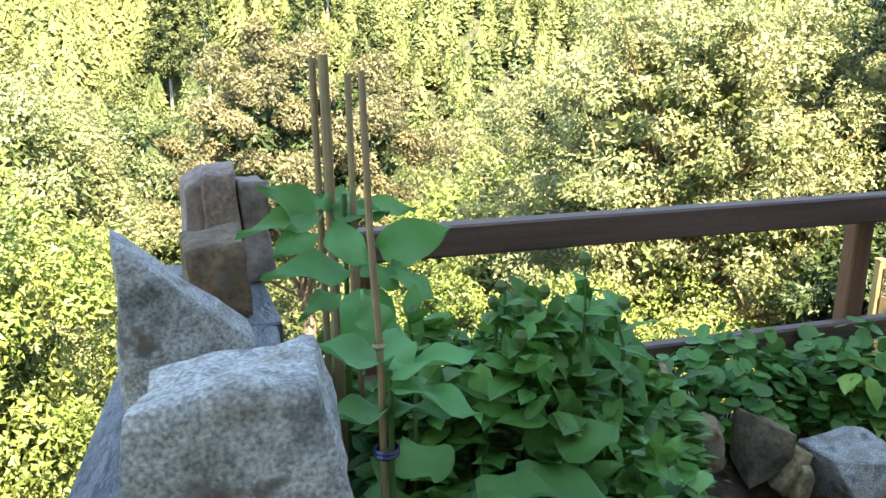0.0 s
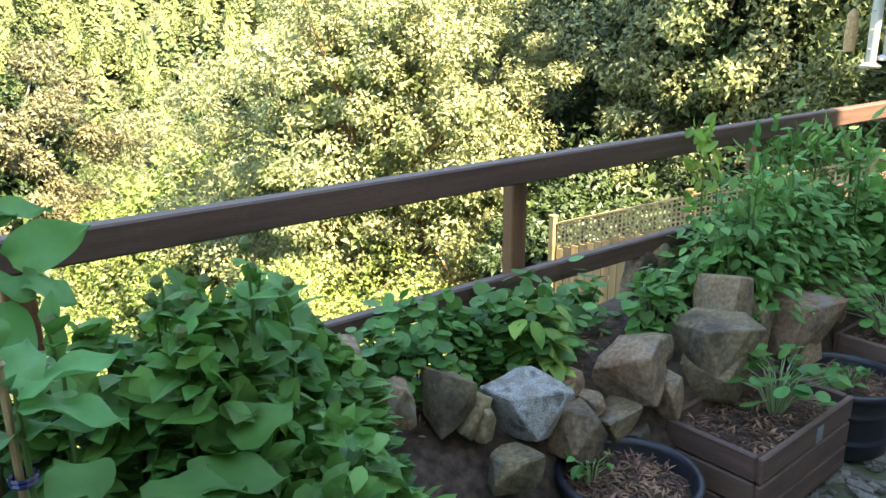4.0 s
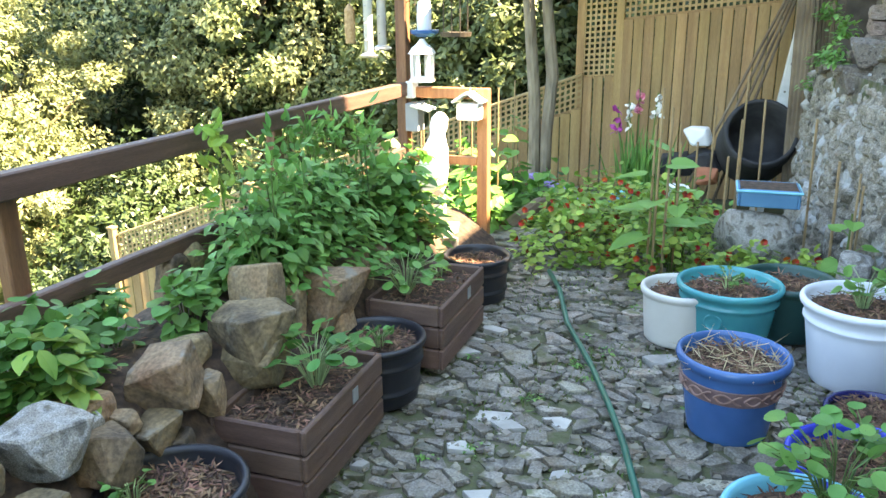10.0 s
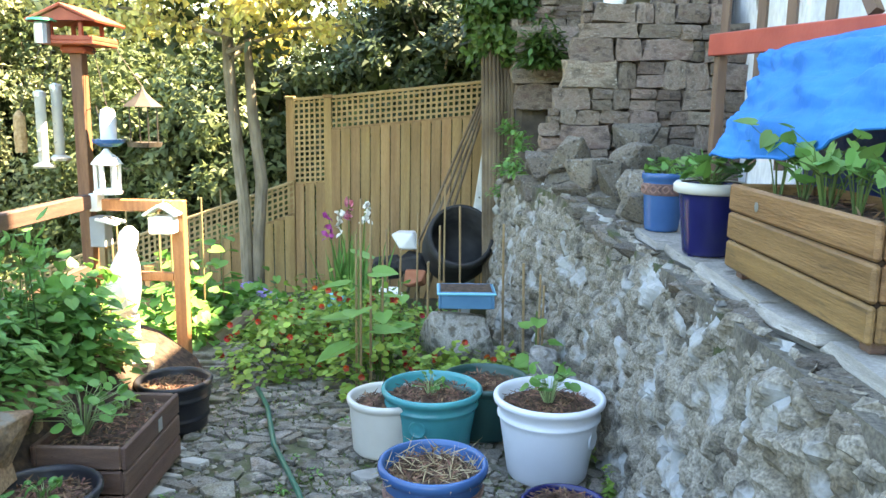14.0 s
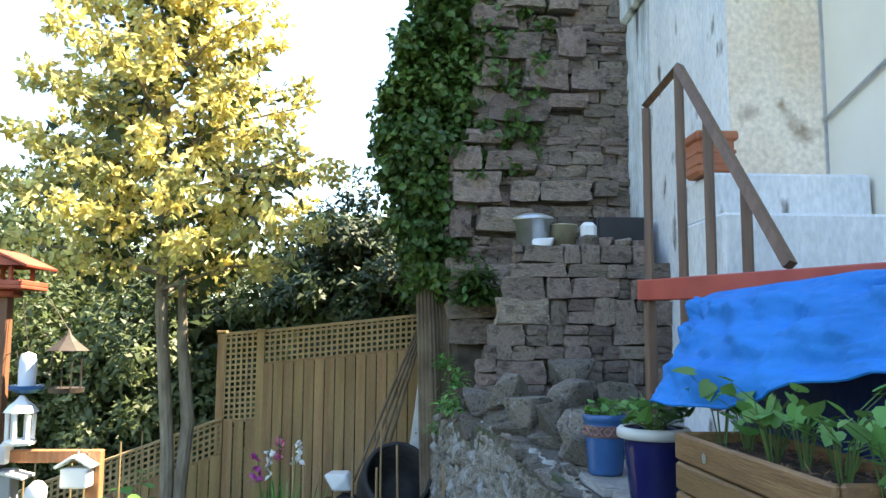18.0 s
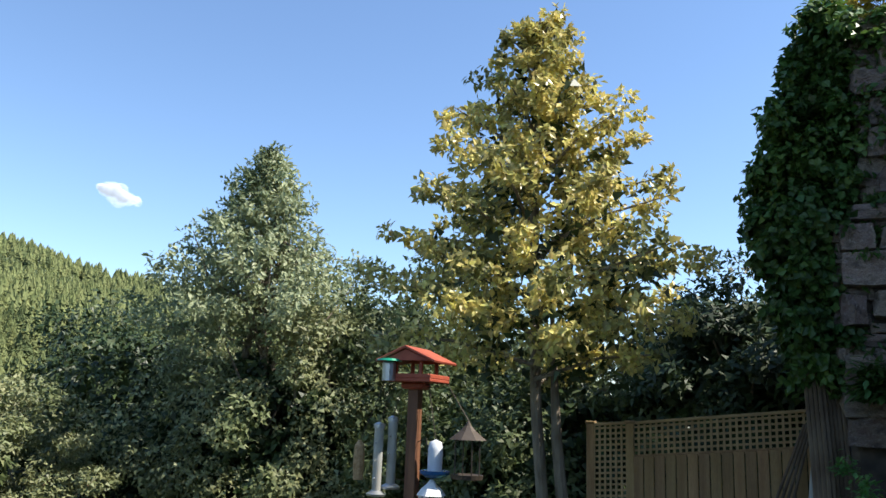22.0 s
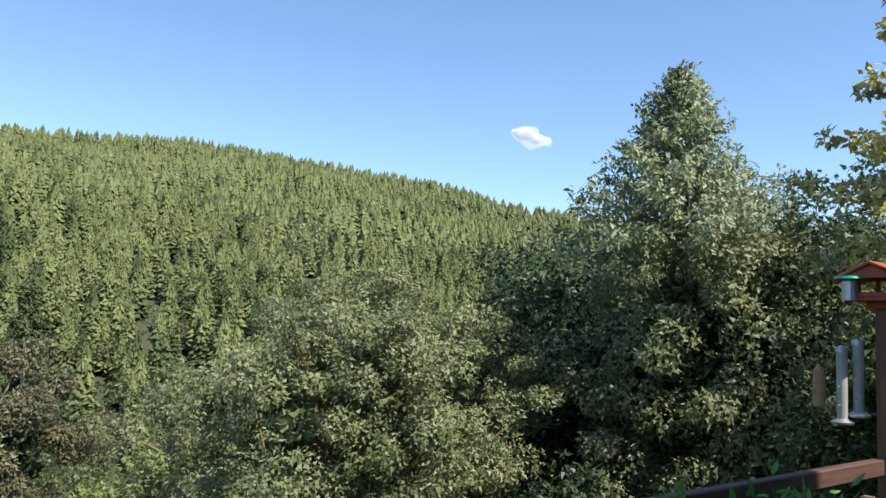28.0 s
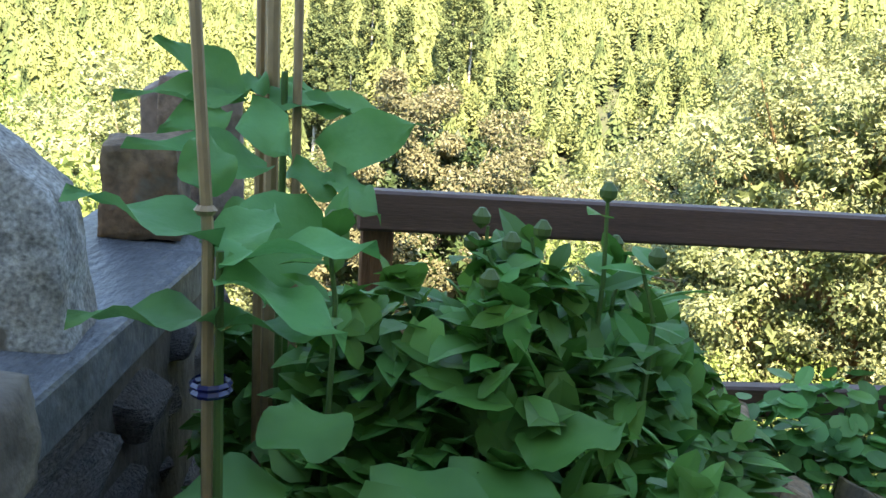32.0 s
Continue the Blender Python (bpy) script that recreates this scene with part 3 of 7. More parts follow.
tagged(link("inner_shade_leaves", crown_mesh("inner_shade_leaves", rng, inner, np.full(len(inner), 0.2), 16, 0.11, TRI, 0.1, 0.7, 0.6), M_DARKSHADE, holly), kind="stuff")
part("trunk", tube([(0.02, 0.1, -0.2), (0.0, 0.12, 1.0), (-0.08, 0.2, 2.2), (-0.22, 0.2, 4.0), (-0.28, 0.15, 5.9)], [0.062, 0.056, 0.052, 0.04, 0.012], 10), M_BARK, holly)
part("stem", tube([(0.04, 0.02, -0.2), (0.0, 0.0, 0.7), (0.05, -0.03, 1.25), (-0.02, 0.02, 1.9), (-0.1, 0.05, 3.0)], [0.052, 0.055, 0.058, 0.048, 0.02], 10), M_BARK, holly, "forked grey stem")
for k in range(0, 92, 2):
    c = tips[k]
    z = 2.5 + 3.35 * (k / 92) ** 1.06
    part("branch", tube([(-0.2, 0.18, z - 0.15), (c[0] * 0.5 - 0.1, c[1] * 0.5 + 0.09, (z + c[2]) / 2), c], [0.022, 0.014, 0.005], 5), M_BARK, holly)

broad_tree("alder_tree", "tall grey-green broadleaved tree rising over the bushes", 21, ground_at(13.4, 8.6), (13.4, 8.6, 0.9), (3.1, 3.0, 3.2), 130, 330, 0.10, M_WILLOW, 0.19, 0.18)
rng = np.random.default_rng(22)
ts, tr = [], []
for k in range(120):
    t = (k + rng.uniform(0, 1)) / 120
    a, q = k * 2.39996 + rng.uniform(-0.3, 0.3), (2.3 * (1 - t) ** 0.88 + 0.06) * rng.uniform(0.6, 1.2)
    for s in np.linspace(0.35, 1.0, 2 + int(2.2 * q)):
        ts.append((12.05 + q * s * math.cos(a), 8.5 + q * s * math.sin(a), 2.7 + 3.75 * t + 0.2 * q * s + rng.normal() * 0.06))
        tr.append(0.29 * rng.uniform(0.6, 1.15) * (1 - 0.45 * t))
spire = thing("alder_spire_tree", "open pointed top of a pale leafy tree against the sky", "tree", ground_at(12.3, 8.3))
o = np.array(ground_at(12.3, 8.3))
link("crown", crown_mesh("crown", rng, np.array(ts) - o, np.array(tr), 42, 0.11, KITE, 0.35, 0.5, 0.4), M_SPIRE, spire)
part("trunk", limbs(rng, (0, 0, 0), (-0.15, 0, 5.2 - o[2]), np.array(ts)[::9] - o, 0.10), M_BARK, spire)

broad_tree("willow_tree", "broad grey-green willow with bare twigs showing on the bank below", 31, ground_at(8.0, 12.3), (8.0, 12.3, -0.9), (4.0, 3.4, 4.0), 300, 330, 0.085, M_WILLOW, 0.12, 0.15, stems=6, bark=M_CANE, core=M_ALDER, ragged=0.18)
# these two fill the shaded gap; its darkness is put into their leaf colour
broad_tree("shaded_alder_tree", "deeply shaded trees between the willow and the alder", 47, ground_at(14.2, 13.0), (14.2, 13.0, 0.0), (3.0, 3.0, 4.6), 80, 300, 0.14, M_DARKSHADE, 0.22, 0.2)
broad_tree("shaded_hawthorn", "dark shaded hawthorn behind the railing", 48, ground_at(10.6, 8.2), (10.8, 8.4, -3.0), (2.2, 2.0, 2.7), 60, 300, 0.11, M_DARKSHADE, 0.24, 0.12)
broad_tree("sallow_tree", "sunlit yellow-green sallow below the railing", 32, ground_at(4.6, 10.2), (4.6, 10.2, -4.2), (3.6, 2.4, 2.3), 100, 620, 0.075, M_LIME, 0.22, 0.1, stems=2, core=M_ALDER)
broad_tree("brown_oak_tree", "round brownish-leaved oak on the valley side", 33, ground_at(2.2, 25), (2.2, 25, -2.7), (4.6, 4.2, 4.5), 74, 800, 0.13, M_BROWNTREE, 0.165, 0.25)
broad_tree("pale_ash_tree", "pale sunlit ash tree down the slope", 34, ground_at(-5.2, 20), (-5.2, 20, -2.8), (4.0, 4.0, 4.4), 110, 560, 0.11, M_WILLOW, 0.2, 0.2, core=M_ALDER)
broad_tree("sycamore_tree", "bright yellow-green sycamore on the near bank", 35, ground_at(-3.9, 9.2), (-3.9, 9.2, -2.6), (2.9, 2.6, 3.6), 130, 480, 0.092, M_LIME, 0.2, 0.14, core=M_ALDER)
broad_tree("bank_hazel", "green hazel thicket in the dip below", 36, ground_at(7.8, 19), (7.8, 19, -4.6), (4.6, 3.6, 3.6), 90, 420, 0.14, M_LIME, 0.22, 0.12, stems=2, core=M_ALDER)
broad_tree("shaded_beech_tree", "dark shaded tree beyond the lattice fence", 37, ground_at(15.5, 7.0), (15.0, 6.8, 1.2), (3.4, 3.4, 3.9), 110, 360, 0.12, M_ALDER, 0.22, 0.2)
broad_tree("laurel_thicket", "dark evergreen thicket behind the fence", 38, ground_at(12.5, 3.2), (12.3, 3.0, 0.5), (2.2, 3.2, 2.6), 130, 330, 0.11, M_ALDER, 0.24, 0.12, stems=2)
broad_tree("yew_tree", "dark yew beyond the ivy-covered ruin", 39, ground_at(11.6, 0.3), (11.6, 0.3, 1.5), (1.8, 1.9, 2.7), 110, 300, 0.10, M_DARKSHADE, 0.24, 0.14)
broad_tree("larch_tree", "feathery tree in the valley", 40, ground_at(15, 31), (15, 31, -4.5), (5, 4, 5.5), 80, 420, 0.18, M_ALDER, 0.21, 0.2)
broad_tree("valley_ash_tree", "olive-green ash in the valley", 41, ground_at(-1.5, 38), (-1.5, 38, -6.5), (7, 5, 5.5), 80, 420, 0.2, M_ALDER, 0.21, 0.2)
broad_tree("valley_birch_tree", "yellow-green birch in the valley", 42, ground_at(-14, 30), (-14, 30, -4.5), (6, 5, 6), 80, 380, 0.2, M_LIME, 0.21, 0.2, core=M_ALDER)
broad_tree("far_willow_tree", "grey willow far down the slope", 43, ground_at(22, 22), (22, 22, -2.5), (5, 5, 4.5), 80, 380, 0.18, M_WILLOW, 0.21, 0.2)
broad_tree("holm_oak_thicket", "dense dark evergreen trees beyond the fence", 46, ground_at(14.2, 0.6), (14.2, 0.8, 0.0), (2.6, 3.4, 2.9), 120, 330, 0.12, M_ALDER, 0.24, 0.14)
# bramble leaves painted nearly black for the shade behind the lattice
broad_tree("bramble_thicket", "brambles on the bank under the railing, leaves coloured as in deep shade", 44, ground_at(9.2, 8.6), (9.3, 8.7, -2.6), (2.1, 1.7, 2.2), 60, 320, 0.09, M_DARKSHADE, 0.26, 0.06, stems=2)
broad_tree("elder_thicket", "leafy elder on the bank", 45, ground_at(1.2, 8.3), (1.2, 8.3, -4.2), (2.6, 2.0, 1.7), 80, 440, 0.085, M_LIME, 0.25, 0.06, stems=2, core=M_ALDER)
# woodland fringe at the foot of the hill
rng = np.random.default_rng(50)
n = 520
az, d = np.radians(rng.uniform(-38, 62, n)), rng.uniform(36, 116, n)
xy = np.stack([d * np.sin(az), d * np.cos(az)], -1)
c = np.repeat(np.column_stack([xy, land(xy[:, 0], xy[:, 1]) + 3.4]), 9, 0) + rng.normal(size=(n * 9, 3)) * (1.6, 1.6, 1.5)
tagged(link("broadleaf_wood", crown_mesh("broadleaf_wood", rng, c, rng.uniform(0.7, 1.3, len(c)), 60, 0.34, TRI, slim=0.7), M_BROADFAR), "mixed broadleaved wood in the valley bottom", "forest", kind="stuff")
c = np.repeat(copse, 8, 0) + rng.normal(size=(170 * 8, 3)) * (1.6, 1.6, 0.9)
tagged(link("hill_copse", crown_mesh("hill_copse", rng, c, rng.uniform(0.9, 1.6, len(c)), 40, 0.6, TRI, slim=0.8), M_ALDER), "rounded darker copse among the conifers on the hill", "forest", kind="stuff")
# dark pines with pale trunks at the foot of the hill
for k in range(15):
    az, dist = radians(rng.uniform(-4, 13)), rng.uniform(88, 112)
    x, y = dist * math.sin(az), dist * math.cos(az)
    h = rng.uniform(12, 17)
    pine = thing("pine_tree", "dark pine with a bare pale trunk across the valley", "tree", ground_at(x, y), group="pines across the valley")
    part("trunk", tube([(0, 0, -0.3), (0.1, 0, h * 0.5), (0, 0, h * 0.95)], [0.2, 0.16, 0.04], 7), M_PALEBARK, pine, "pale bare trunk")
    cen = []
    for t in np.linspace(0.34, 1, 22):
        a, q2 = rng.uniform(0, 6.28), h * 0.17 * (1.05 - t) ** 0.6 * rng.uniform(0.5, 1.1)
        cen += [(q2 * math.cos(a + b), q2 * math.sin(a + b), h * t - 0.15 * q2) for b in (0, 2.1, 4.2)]
    link("crown", crown_mesh("crown", rng, np.array(cen), rng.uniform(0.4, 0.85, len(cen)), 110, 0.34, TRI, slim=0.6), M_PINE, pine)

bm = bmesh.new()
crng = random.Random(8)
for k in range(30):
    u = crng.uniform(-1, 1)
    bmesh.ops.create_icosphere(bm, subdivisions=2, radius=crng.uniform(8, 17) * (1.1 - 0.6 * abs(u)), matrix=Matrix.Translation((36 * u, crng.uniform(-10, 10), crng.uniform(-9, 9) * (1 - abs(u)) - 9 * u)))
cm = bpy.data.materials.new("cloud_glow_white")
cm.use_nodes = True
cb = cm.node_tree.nodes["Principled BSDF"]
cb.inputs["Base Color"].default_value, cb.inputs["Roughness"].default_value, cb.inputs["Alpha"].default_value = (0.85, 0.85, 0.86, 1), 1.0, 0.13
# faint emission added in place of the cloud's sunlit brightness
cb.inputs["Emission Color"].default_value, cb.inputs["Emission Strength"].default_value = (0.75, 0.85, 1, 1), 0.35
cl = part("cloud", bm, cm, None, "small white cloud in a clear sky", True)
cl.matrix_basis = pose(1060, 1080, 372, 0, 0, -44)
tagged(cl, "", "cloud", "", "structure")
M_BRONZE = material("dark_bronze", [(0.06, 0.045, 0.035), (0.10, 0.08, 0.06)], scale=9, rough=0.5, metal=0.4)
# ---- railing, gate frame, bird table pole ----
def bars(t, rows, mat):
    """Rows of name and box limits."""
    for name, *lim in rows:
        part(name, box(*lim, 0.005), mat, t)


rail = thing("railing", "dark brown stained timber railing along the top of the bank", "railing")
part("handrail", box(0.12, 4.48, 1.9, 1.955, 1.012, 1.093, 0.006), M_RAIL, rail)
part("lower_rail", box(0.12, 4.48, 1.915, 1.957, 0.632, 0.702, 0.006), M_RAIL, rail)
for x in (0.163, 1.677, 3.13):
    part("post", box(x - 0.034, x + 0.034, 1.958, 2.01, -0.4, 1.013, 0.005), M_POST, rail, "red-brown square post")
gate = thing("gate_frame", "orange-brown timber gate frame at the end of the railing", "gate frame")
bars(gate, [("gate_post", 4.50, 4.56, 1.40, 1.47, -0.05, 1.065), ("top_bar", 4.505, 4.555, 1.472, 1.915, 1.0, 1.065), ("lower_bar", 4.51, 4.55, 1.472, 1.915, 0.60, 0.65)], M_GATE)

table = thing("bird_table", "red-brown bird table with a pitched roof on a tall post", "bird table", (4.52, 1.95, 0))
part("pole", box(-0.035, 0.035, -0.032, 0.035, -0.3, 1.86, 0.004), M_POST, table)
part("bracket", box(-0.07, 0.07, -0.07, 0.07, 1.86, 1.90, 0.012), M_FEEDRED, table)
part("tray", box(-0.15, 0.15, -0.155, 0.15, 1.90, 1.92, 0.004), M_FEEDRED, table)
for a, b, c, d in ((-0.15, 0.15, -0.155, -0.142), (-0.15, 0.15, 0.137, 0.15), (-0.15, -0.137, -0.142, 0.137), (0.137, 0.15, -0.142, 0.137)):
    part("tray_edge", box(a, b, c, d, 1.92, 1.945, 0.003), M_FEEDRED, table)
for sx in (-0.12, 0.12):
    for sy in (-0.08, 0.08):
        part("upright", box(sx - 0.01, sx + 0.01, sy - 0.01, sy + 0.01, 1.92, 2.02, 0.002), M_FEEDRED, table)
for s in (-1, 1):
    part("roof_panel", box(-0.18, 0.18, -0.006, 0.205, -0.008, 0.008, 0.003, turn=Matrix.Translation((0, 0, 2.10)) @ Matrix.Rotation(math.pi if s < 0 else 0, 4, "Z") @ Matrix.Rotation(radians(-24), 4, "X")), M_FEEDRED, table, "sun-faded red roof board")
for x in (-0.16, 0.16):
    bm = bmesh.new()
    v = [bm.verts.new((x + dx, y, z)) for dx in (-0.006, 0.006) for y, z in ((-0.15, 2.02), (0.15, 2.02), (0, 2.085))]
    bm.faces.new(v[:3]), bm.faces.new(v[3:][::-1])
    for k in range(3):
        bm.faces.new((v[k], v[(k + 1) % 3], v[3 + (k + 1) % 3], v[3 + k]))
    part("gable", bm, M_FEEDRED, table)
part("seed_cage", lathe([(0.04, 0), (0.04, 0.1), (0.036, 0.11)], 12, at=(-0.155, 0.11, 1.90)), M_METAL, table)
part("green_cap", lathe([(0.075, 0), (0.07, 0.012), (0, 0.02)], 20, at=(-0.155, 0.11, 2.015)), material("green_plastic", [(0.02, 0.35, 0.2), (0.03, 0.42, 0.25)], rough=0.3), table)
M_CLEAR = material("clear_plastic", [(0.55, 0.56, 0.52), (0.65, 0.65, 0.6)], scale=9, rough=0.15, gloss=0.6, translucent=0.4)
M_SEED = material("mixed_seed", [(0.30, 0.18, 0.08), (0.50, 0.33, 0.17)], scale=60, rough=0.9, bump=0.8, bump_scale=120)


def hanger(bm, x, y, z, to):
    tube([(x, y, z), (x * 0.6 + to[0] * 0.4, y * 0.6 + to[1] * 0.4, max(z, to[2]) + 0.03), to], 0.003, 5, bm)


def tube_feeder(x, y, top, length, seed):
    t = thing("tube_feeder", "clear tube seed feeder with steel caps hanging from the bird table", "bird feeder", (x, y, top - length), group="tube feeders")
    part("tube", lathe([(0.028, 0.03), (0.028, length - 0.03)], 16), M_CLEAR, t, smooth=True)
    part("seed", lathe([(0, 0.03), (0.025, 0.032), (0.025, length * seed), (0, length * seed)], 14), M_SEED, t)
    part("base", lathe([(0, 0), (0.055, 0.0), (0.06, 0.012), (0.03, 0.03), (0, 0.03)], 18), M_METAL, t)
    part("cap", lathe([(0.034, length - 0.035), (0.034, length - 0.012), (0.012, length), (0, length)], 16), M_METAL, t)
    for k in range(3):
        part("perch", tube([(-0.05, 0, 0.1 + 0.1 * k), (0.05, 0, 0.1 + 0.1 * k)], 0.004, 5), M_METAL, t)
    bm = bmesh.new()
    hanger(bm, 0, 0, length - 0.005, (4.52 - x, 1.95 - y, 1.86 - top + length))
    part("hook", bm, M_BRONZE, t)


tube_feeder(4.44, 2.14, 1.66, 0.42, 0.35)
tube_feeder(4.50, 2.08, 1.70, 0.42, 0.7)
t = thing("fat_ball_feeder", "small wire fat ball feeder with pale balls", "bird feeder", (4.47, 2.28, 1.32))
part("cage", lathe([(0.03, 0), (0.034, 0.08), (0.03, 0.2), (0.008, 0.23)], 10), M_SEED, t)
bm = bmesh.new()
hanger(bm, 0, 0, 0.22, (0.05, -0.33, 0.54))
part("hook", bm, M_BRONZE, t)
t = thing("water_feeder", "blue tray bird drinker with a white bottle", "bird feeder", (4.50, 1.80, 1.36))
part("bottle", lathe([(0.042, 0.03), (0.045, 0.15), (0.036, 0.20), (0, 0.215)], 18), M_POTWHITE, t, smooth=True)
part("tray", lathe([(0, 0), (0.05, 0), (0.085, 0.02), (0.088, 0.04), (0.05, 0.035), (0, 0.035)], 20), M_POTBLUE, t, "blue plastic tray")
bm = bmesh.new()
hanger(bm, 0, 0, 0.21, (0.02, 0.15, 0.5))
part("hook", bm, M_BRONZE, t)
t = thing("pagoda_feeder", "dark bronze pagoda feeder hanging on a bracket", "bird feeder", (4.55, 1.62, 1.36))
part("roof", lathe([(0.115, 0.22), (0.05, 0.27), (0.02, 0.30), (0, 0.34)], 8), M_BRONZE, t)
part("tray", lathe([(0, 0), (0.09, 0), (0.095, 0.025), (0.085, 0.02), (0, 0.012)], 20), M_BRONZE, t)
for k in range(4):
    part("rod", tube([(0.075 * math.cos(k * 1.571 + 0.7), 0.075 * math.sin(k * 1.571 + 0.7), 0.01), (0.075 * math.cos(k * 1.571 + 0.7), 0.075 * math.sin(k * 1.571 + 0.7), 0.235)], 0.004, 5), M_BRONZE, t)
bm = bmesh.new()
hanger(bm, 0, 0, 0.33, (-0.02, 0.33, 0.5))
part("hook", bm, M_BRONZE, t)
# white things hung on the gate frame
t = thing("white_lantern", "white painted metal garden lantern hanging by the post", "lantern", (4.46, 1.80, 1.10))
part("base", lathe([(0, 0), (0.075, 0), (0.08, 0.015), (0.06, 0.03), (0, 0.03)], 6), M_PLASTIC, t)
for k in range(6):
    a = k * math.pi / 3
    part("bar", tube([(0.06 * math.cos(a), 0.06 * math.sin(a), 0.02), (0.062 * math.cos(a), 0.062 * math.sin(a), 0.17)], 0.012, 5), M_PLASTIC, t)
part("roof", lathe([(0.085, 0.165), (0.06, 0.20), (0.03, 0.225), (0.012, 0.25), (0, 0.25)], 6), M_PLASTIC, t)
bm = bmesh.new()
hanger(bm, 0, 0, 0.245, (0.05, 0.13, 0.45))
part("hook", bm, M_BRONZE, t)
t = thing("nest_box", "grey and white nest box fixed to the pole", "nest box", (4.50, 1.885, 0.80))
part("body", box(-0.05, 0.05, -0.055, 0.03, 0, 0.17, 0.004), material("grey_paint", [(0.25, 0.27, 0.29), (0.32, 0.33, 0.35)], rough=0.6), t)
part("roof", box(-0.07, 0.07, -0.09, 0.03, 0.15, 0.165, 0.003, turn=Matrix.Rotation(radians(14), 4, "X")), M_PLASTIC, t)
part("back_plate", box(-0.045, 0.045, -0.02, 0.028, 0.2, 0.30, 0.004), M_PLASTIC, t)
t = thing("bird_house", "small white bird house sitting under the gate bar", "bird house", (4.47, 1.50, 0.885))
part("body", box(-0.055, 0.055, -0.07, 0.07, 0, 0.10, 0.008), M_PLASTIC, t)
for s in (-1, 1):
    part("roof", box(-0.075, 0.075, 0, 0.105, 0, 0.014, 0.003, turn=Matrix.Translation((0, 0, 0.155)) @ Matrix.Rotation(math.pi if s < 0 else 0, 4, "Z") @ Matrix.Rotation(radians(-32), 4, "X")), M_PLASTIC, t)
part("hanger", tube([(0, 0, 0.14), (0, 0, 0.19)], 0.006, 6), M_METAL, t)
# white statue standing on the end of the rockery
bm = lathe([(0, 0.20), (0.05, 0.21), (0.085, 0.30), (0.095, 0.40), (0.075, 0.52), (0.045, 0.60), (0.055, 0.65), (0.05, 0.70), (0.02, 0.73), (0, 0.735)], 16)
lathe([(0.04, 0.0), (0.035, 0.1), (0.045, 0.24)], 10, bm, (0, -0.035, 0))
lathe([(0.025, 0.0), (0.022, 0.1), (0.03, 0.24)], 10, bm, (0, 0.05, 0))
for v in bm.verts:
    v.co.y += 0.03 * math.sin(v.co.z * 5.5)
    v.co.x *= 0.8
st = part("garden_statue", bm, material("white_cast_stone", [(0.72, 0.72, 0.70), (0.82, 0.82, 0.80)], scale=12, rough=0.8, bump=0.3), None, smooth=True)
st.matrix_basis = pose(4.33, 1.66, 0.21)
tagged(st, "white cast stone garden statue in full sunlight", "statue")

# ---- lattice-topped fence ----
M_SOFTPOST = M_FENCE


def fence_run(t, a, b, top_a, top_b, board_h, lattice_h, pitch=0.105, lath=0.057, step=0.0):
    """Boards below a sloping rail and a square lattice above it, between two plan points."""
    a, b = Vector(a), Vector(b)
    length = (b - a).length
    d = (b - a) / length
    ang = math.atan2(d.y, d.x)
    slope = (top_b - top_a) / length
    at = lambda s: (a.x + d.x * s, a.y + d.y * s)
    n = int(length / pitch)
    ref = bpy.data.meshes.new("board")
    bm = box(-pitch * 0.46, pitch * 0.46, -0.009, 0.009, -board_h, 0, 0.003)
    bm.to_mesh(ref)
    bm.free()
    ref.materials.append(M_FENCE)
    for k in range(n):
        s = (k + 0.5) * length / n
        ob = new("board", ref)
        ob.parent = t
        ob.matrix_basis = pose(*at(s), top_a + slope * s - lattice_h - 0.005, 0, 0, math.degrees(ang) + (6 if k % 2 else -2)) @ Matrix.Translation((0, 0.004 * (k % 2), 0))
    shear = Matrix.Identity(4)
    shear[2][0] = slope
    base = Matrix.Translation((a.x, a.y, top_a)) @ Matrix.Rotation(ang, 4, "Z") @ shear
    side = -1
    part("rail", box(0, length, side * 0.045, side * 0.012, -lattice_h - 0.03, -lattice_h + 0.015, 0.003, turn=base), M_FENCE, t)
    part("top_rail", box(0, length, side * 0.035, 0.012, -0.03, 0.0, 0.003, turn=base), M_TRELLIS, t)
    m = int(length / lath)
    bm = bmesh.new()
    for k in range(m + 1):
        s = k * length / m
        x0, x1 = max(0, s - 0.0115), min(length, s + 0.0115)
        box(x0, x1, side * 0.010, side * 0.002, -lattice_h + 0.01, -0.012, 0.0, bm, base)
    rows = max(2, round(lattice_h / lath))
    for k in range(1, rows):
        z = -lattice_h + k * lattice_h / rows
        box(0, length, side * 0.019, side * 0.0105, z - 0.0115, z + 0.0115, 0.0, bm, base)
    tagged(part("lattice", bm, M_TRELLIS, t), kind="stuff")


fence = thing("lattice_fence", "new golden timber fence with lattice on top, stepping down the bank", "fence")
fence_run(fence, (8.15, -0.42), (8.38, 1.26), 1.90, 1.72, 1.85, 0.34)
fence_run(fence, (8.38, 1.32), (8.43, 1.66), 1.72, 1.69, 1.2, 0.89)
fence_run(fence, (8.41, 1.66), (7.18, 7.06), 0.84, -1.10, 1.5, 0.36, 0.11)
for x, y, z0, z1 in ((8.40, 1.29, -0.5, 1.70), (8.47, 1.70, -0.6, 1.68), (7.98, 3.55, -1.2, 0.2), (7.57, 5.35, -1.9, -0.45), (7.16, 7.12, -2.5, -1.04)):
    part("fence_post", box(x - 0.04, x + 0.04, y - 0.04, y + 0.04, z0, z1, 0.004), M_SOFTPOST, fence)
    part("post_cap", box(x - 0.05, x + 0.05, y - 0.05, y + 0.05, z1, z1 + 0.03, 0.006), M_SOFTPOST, fence)
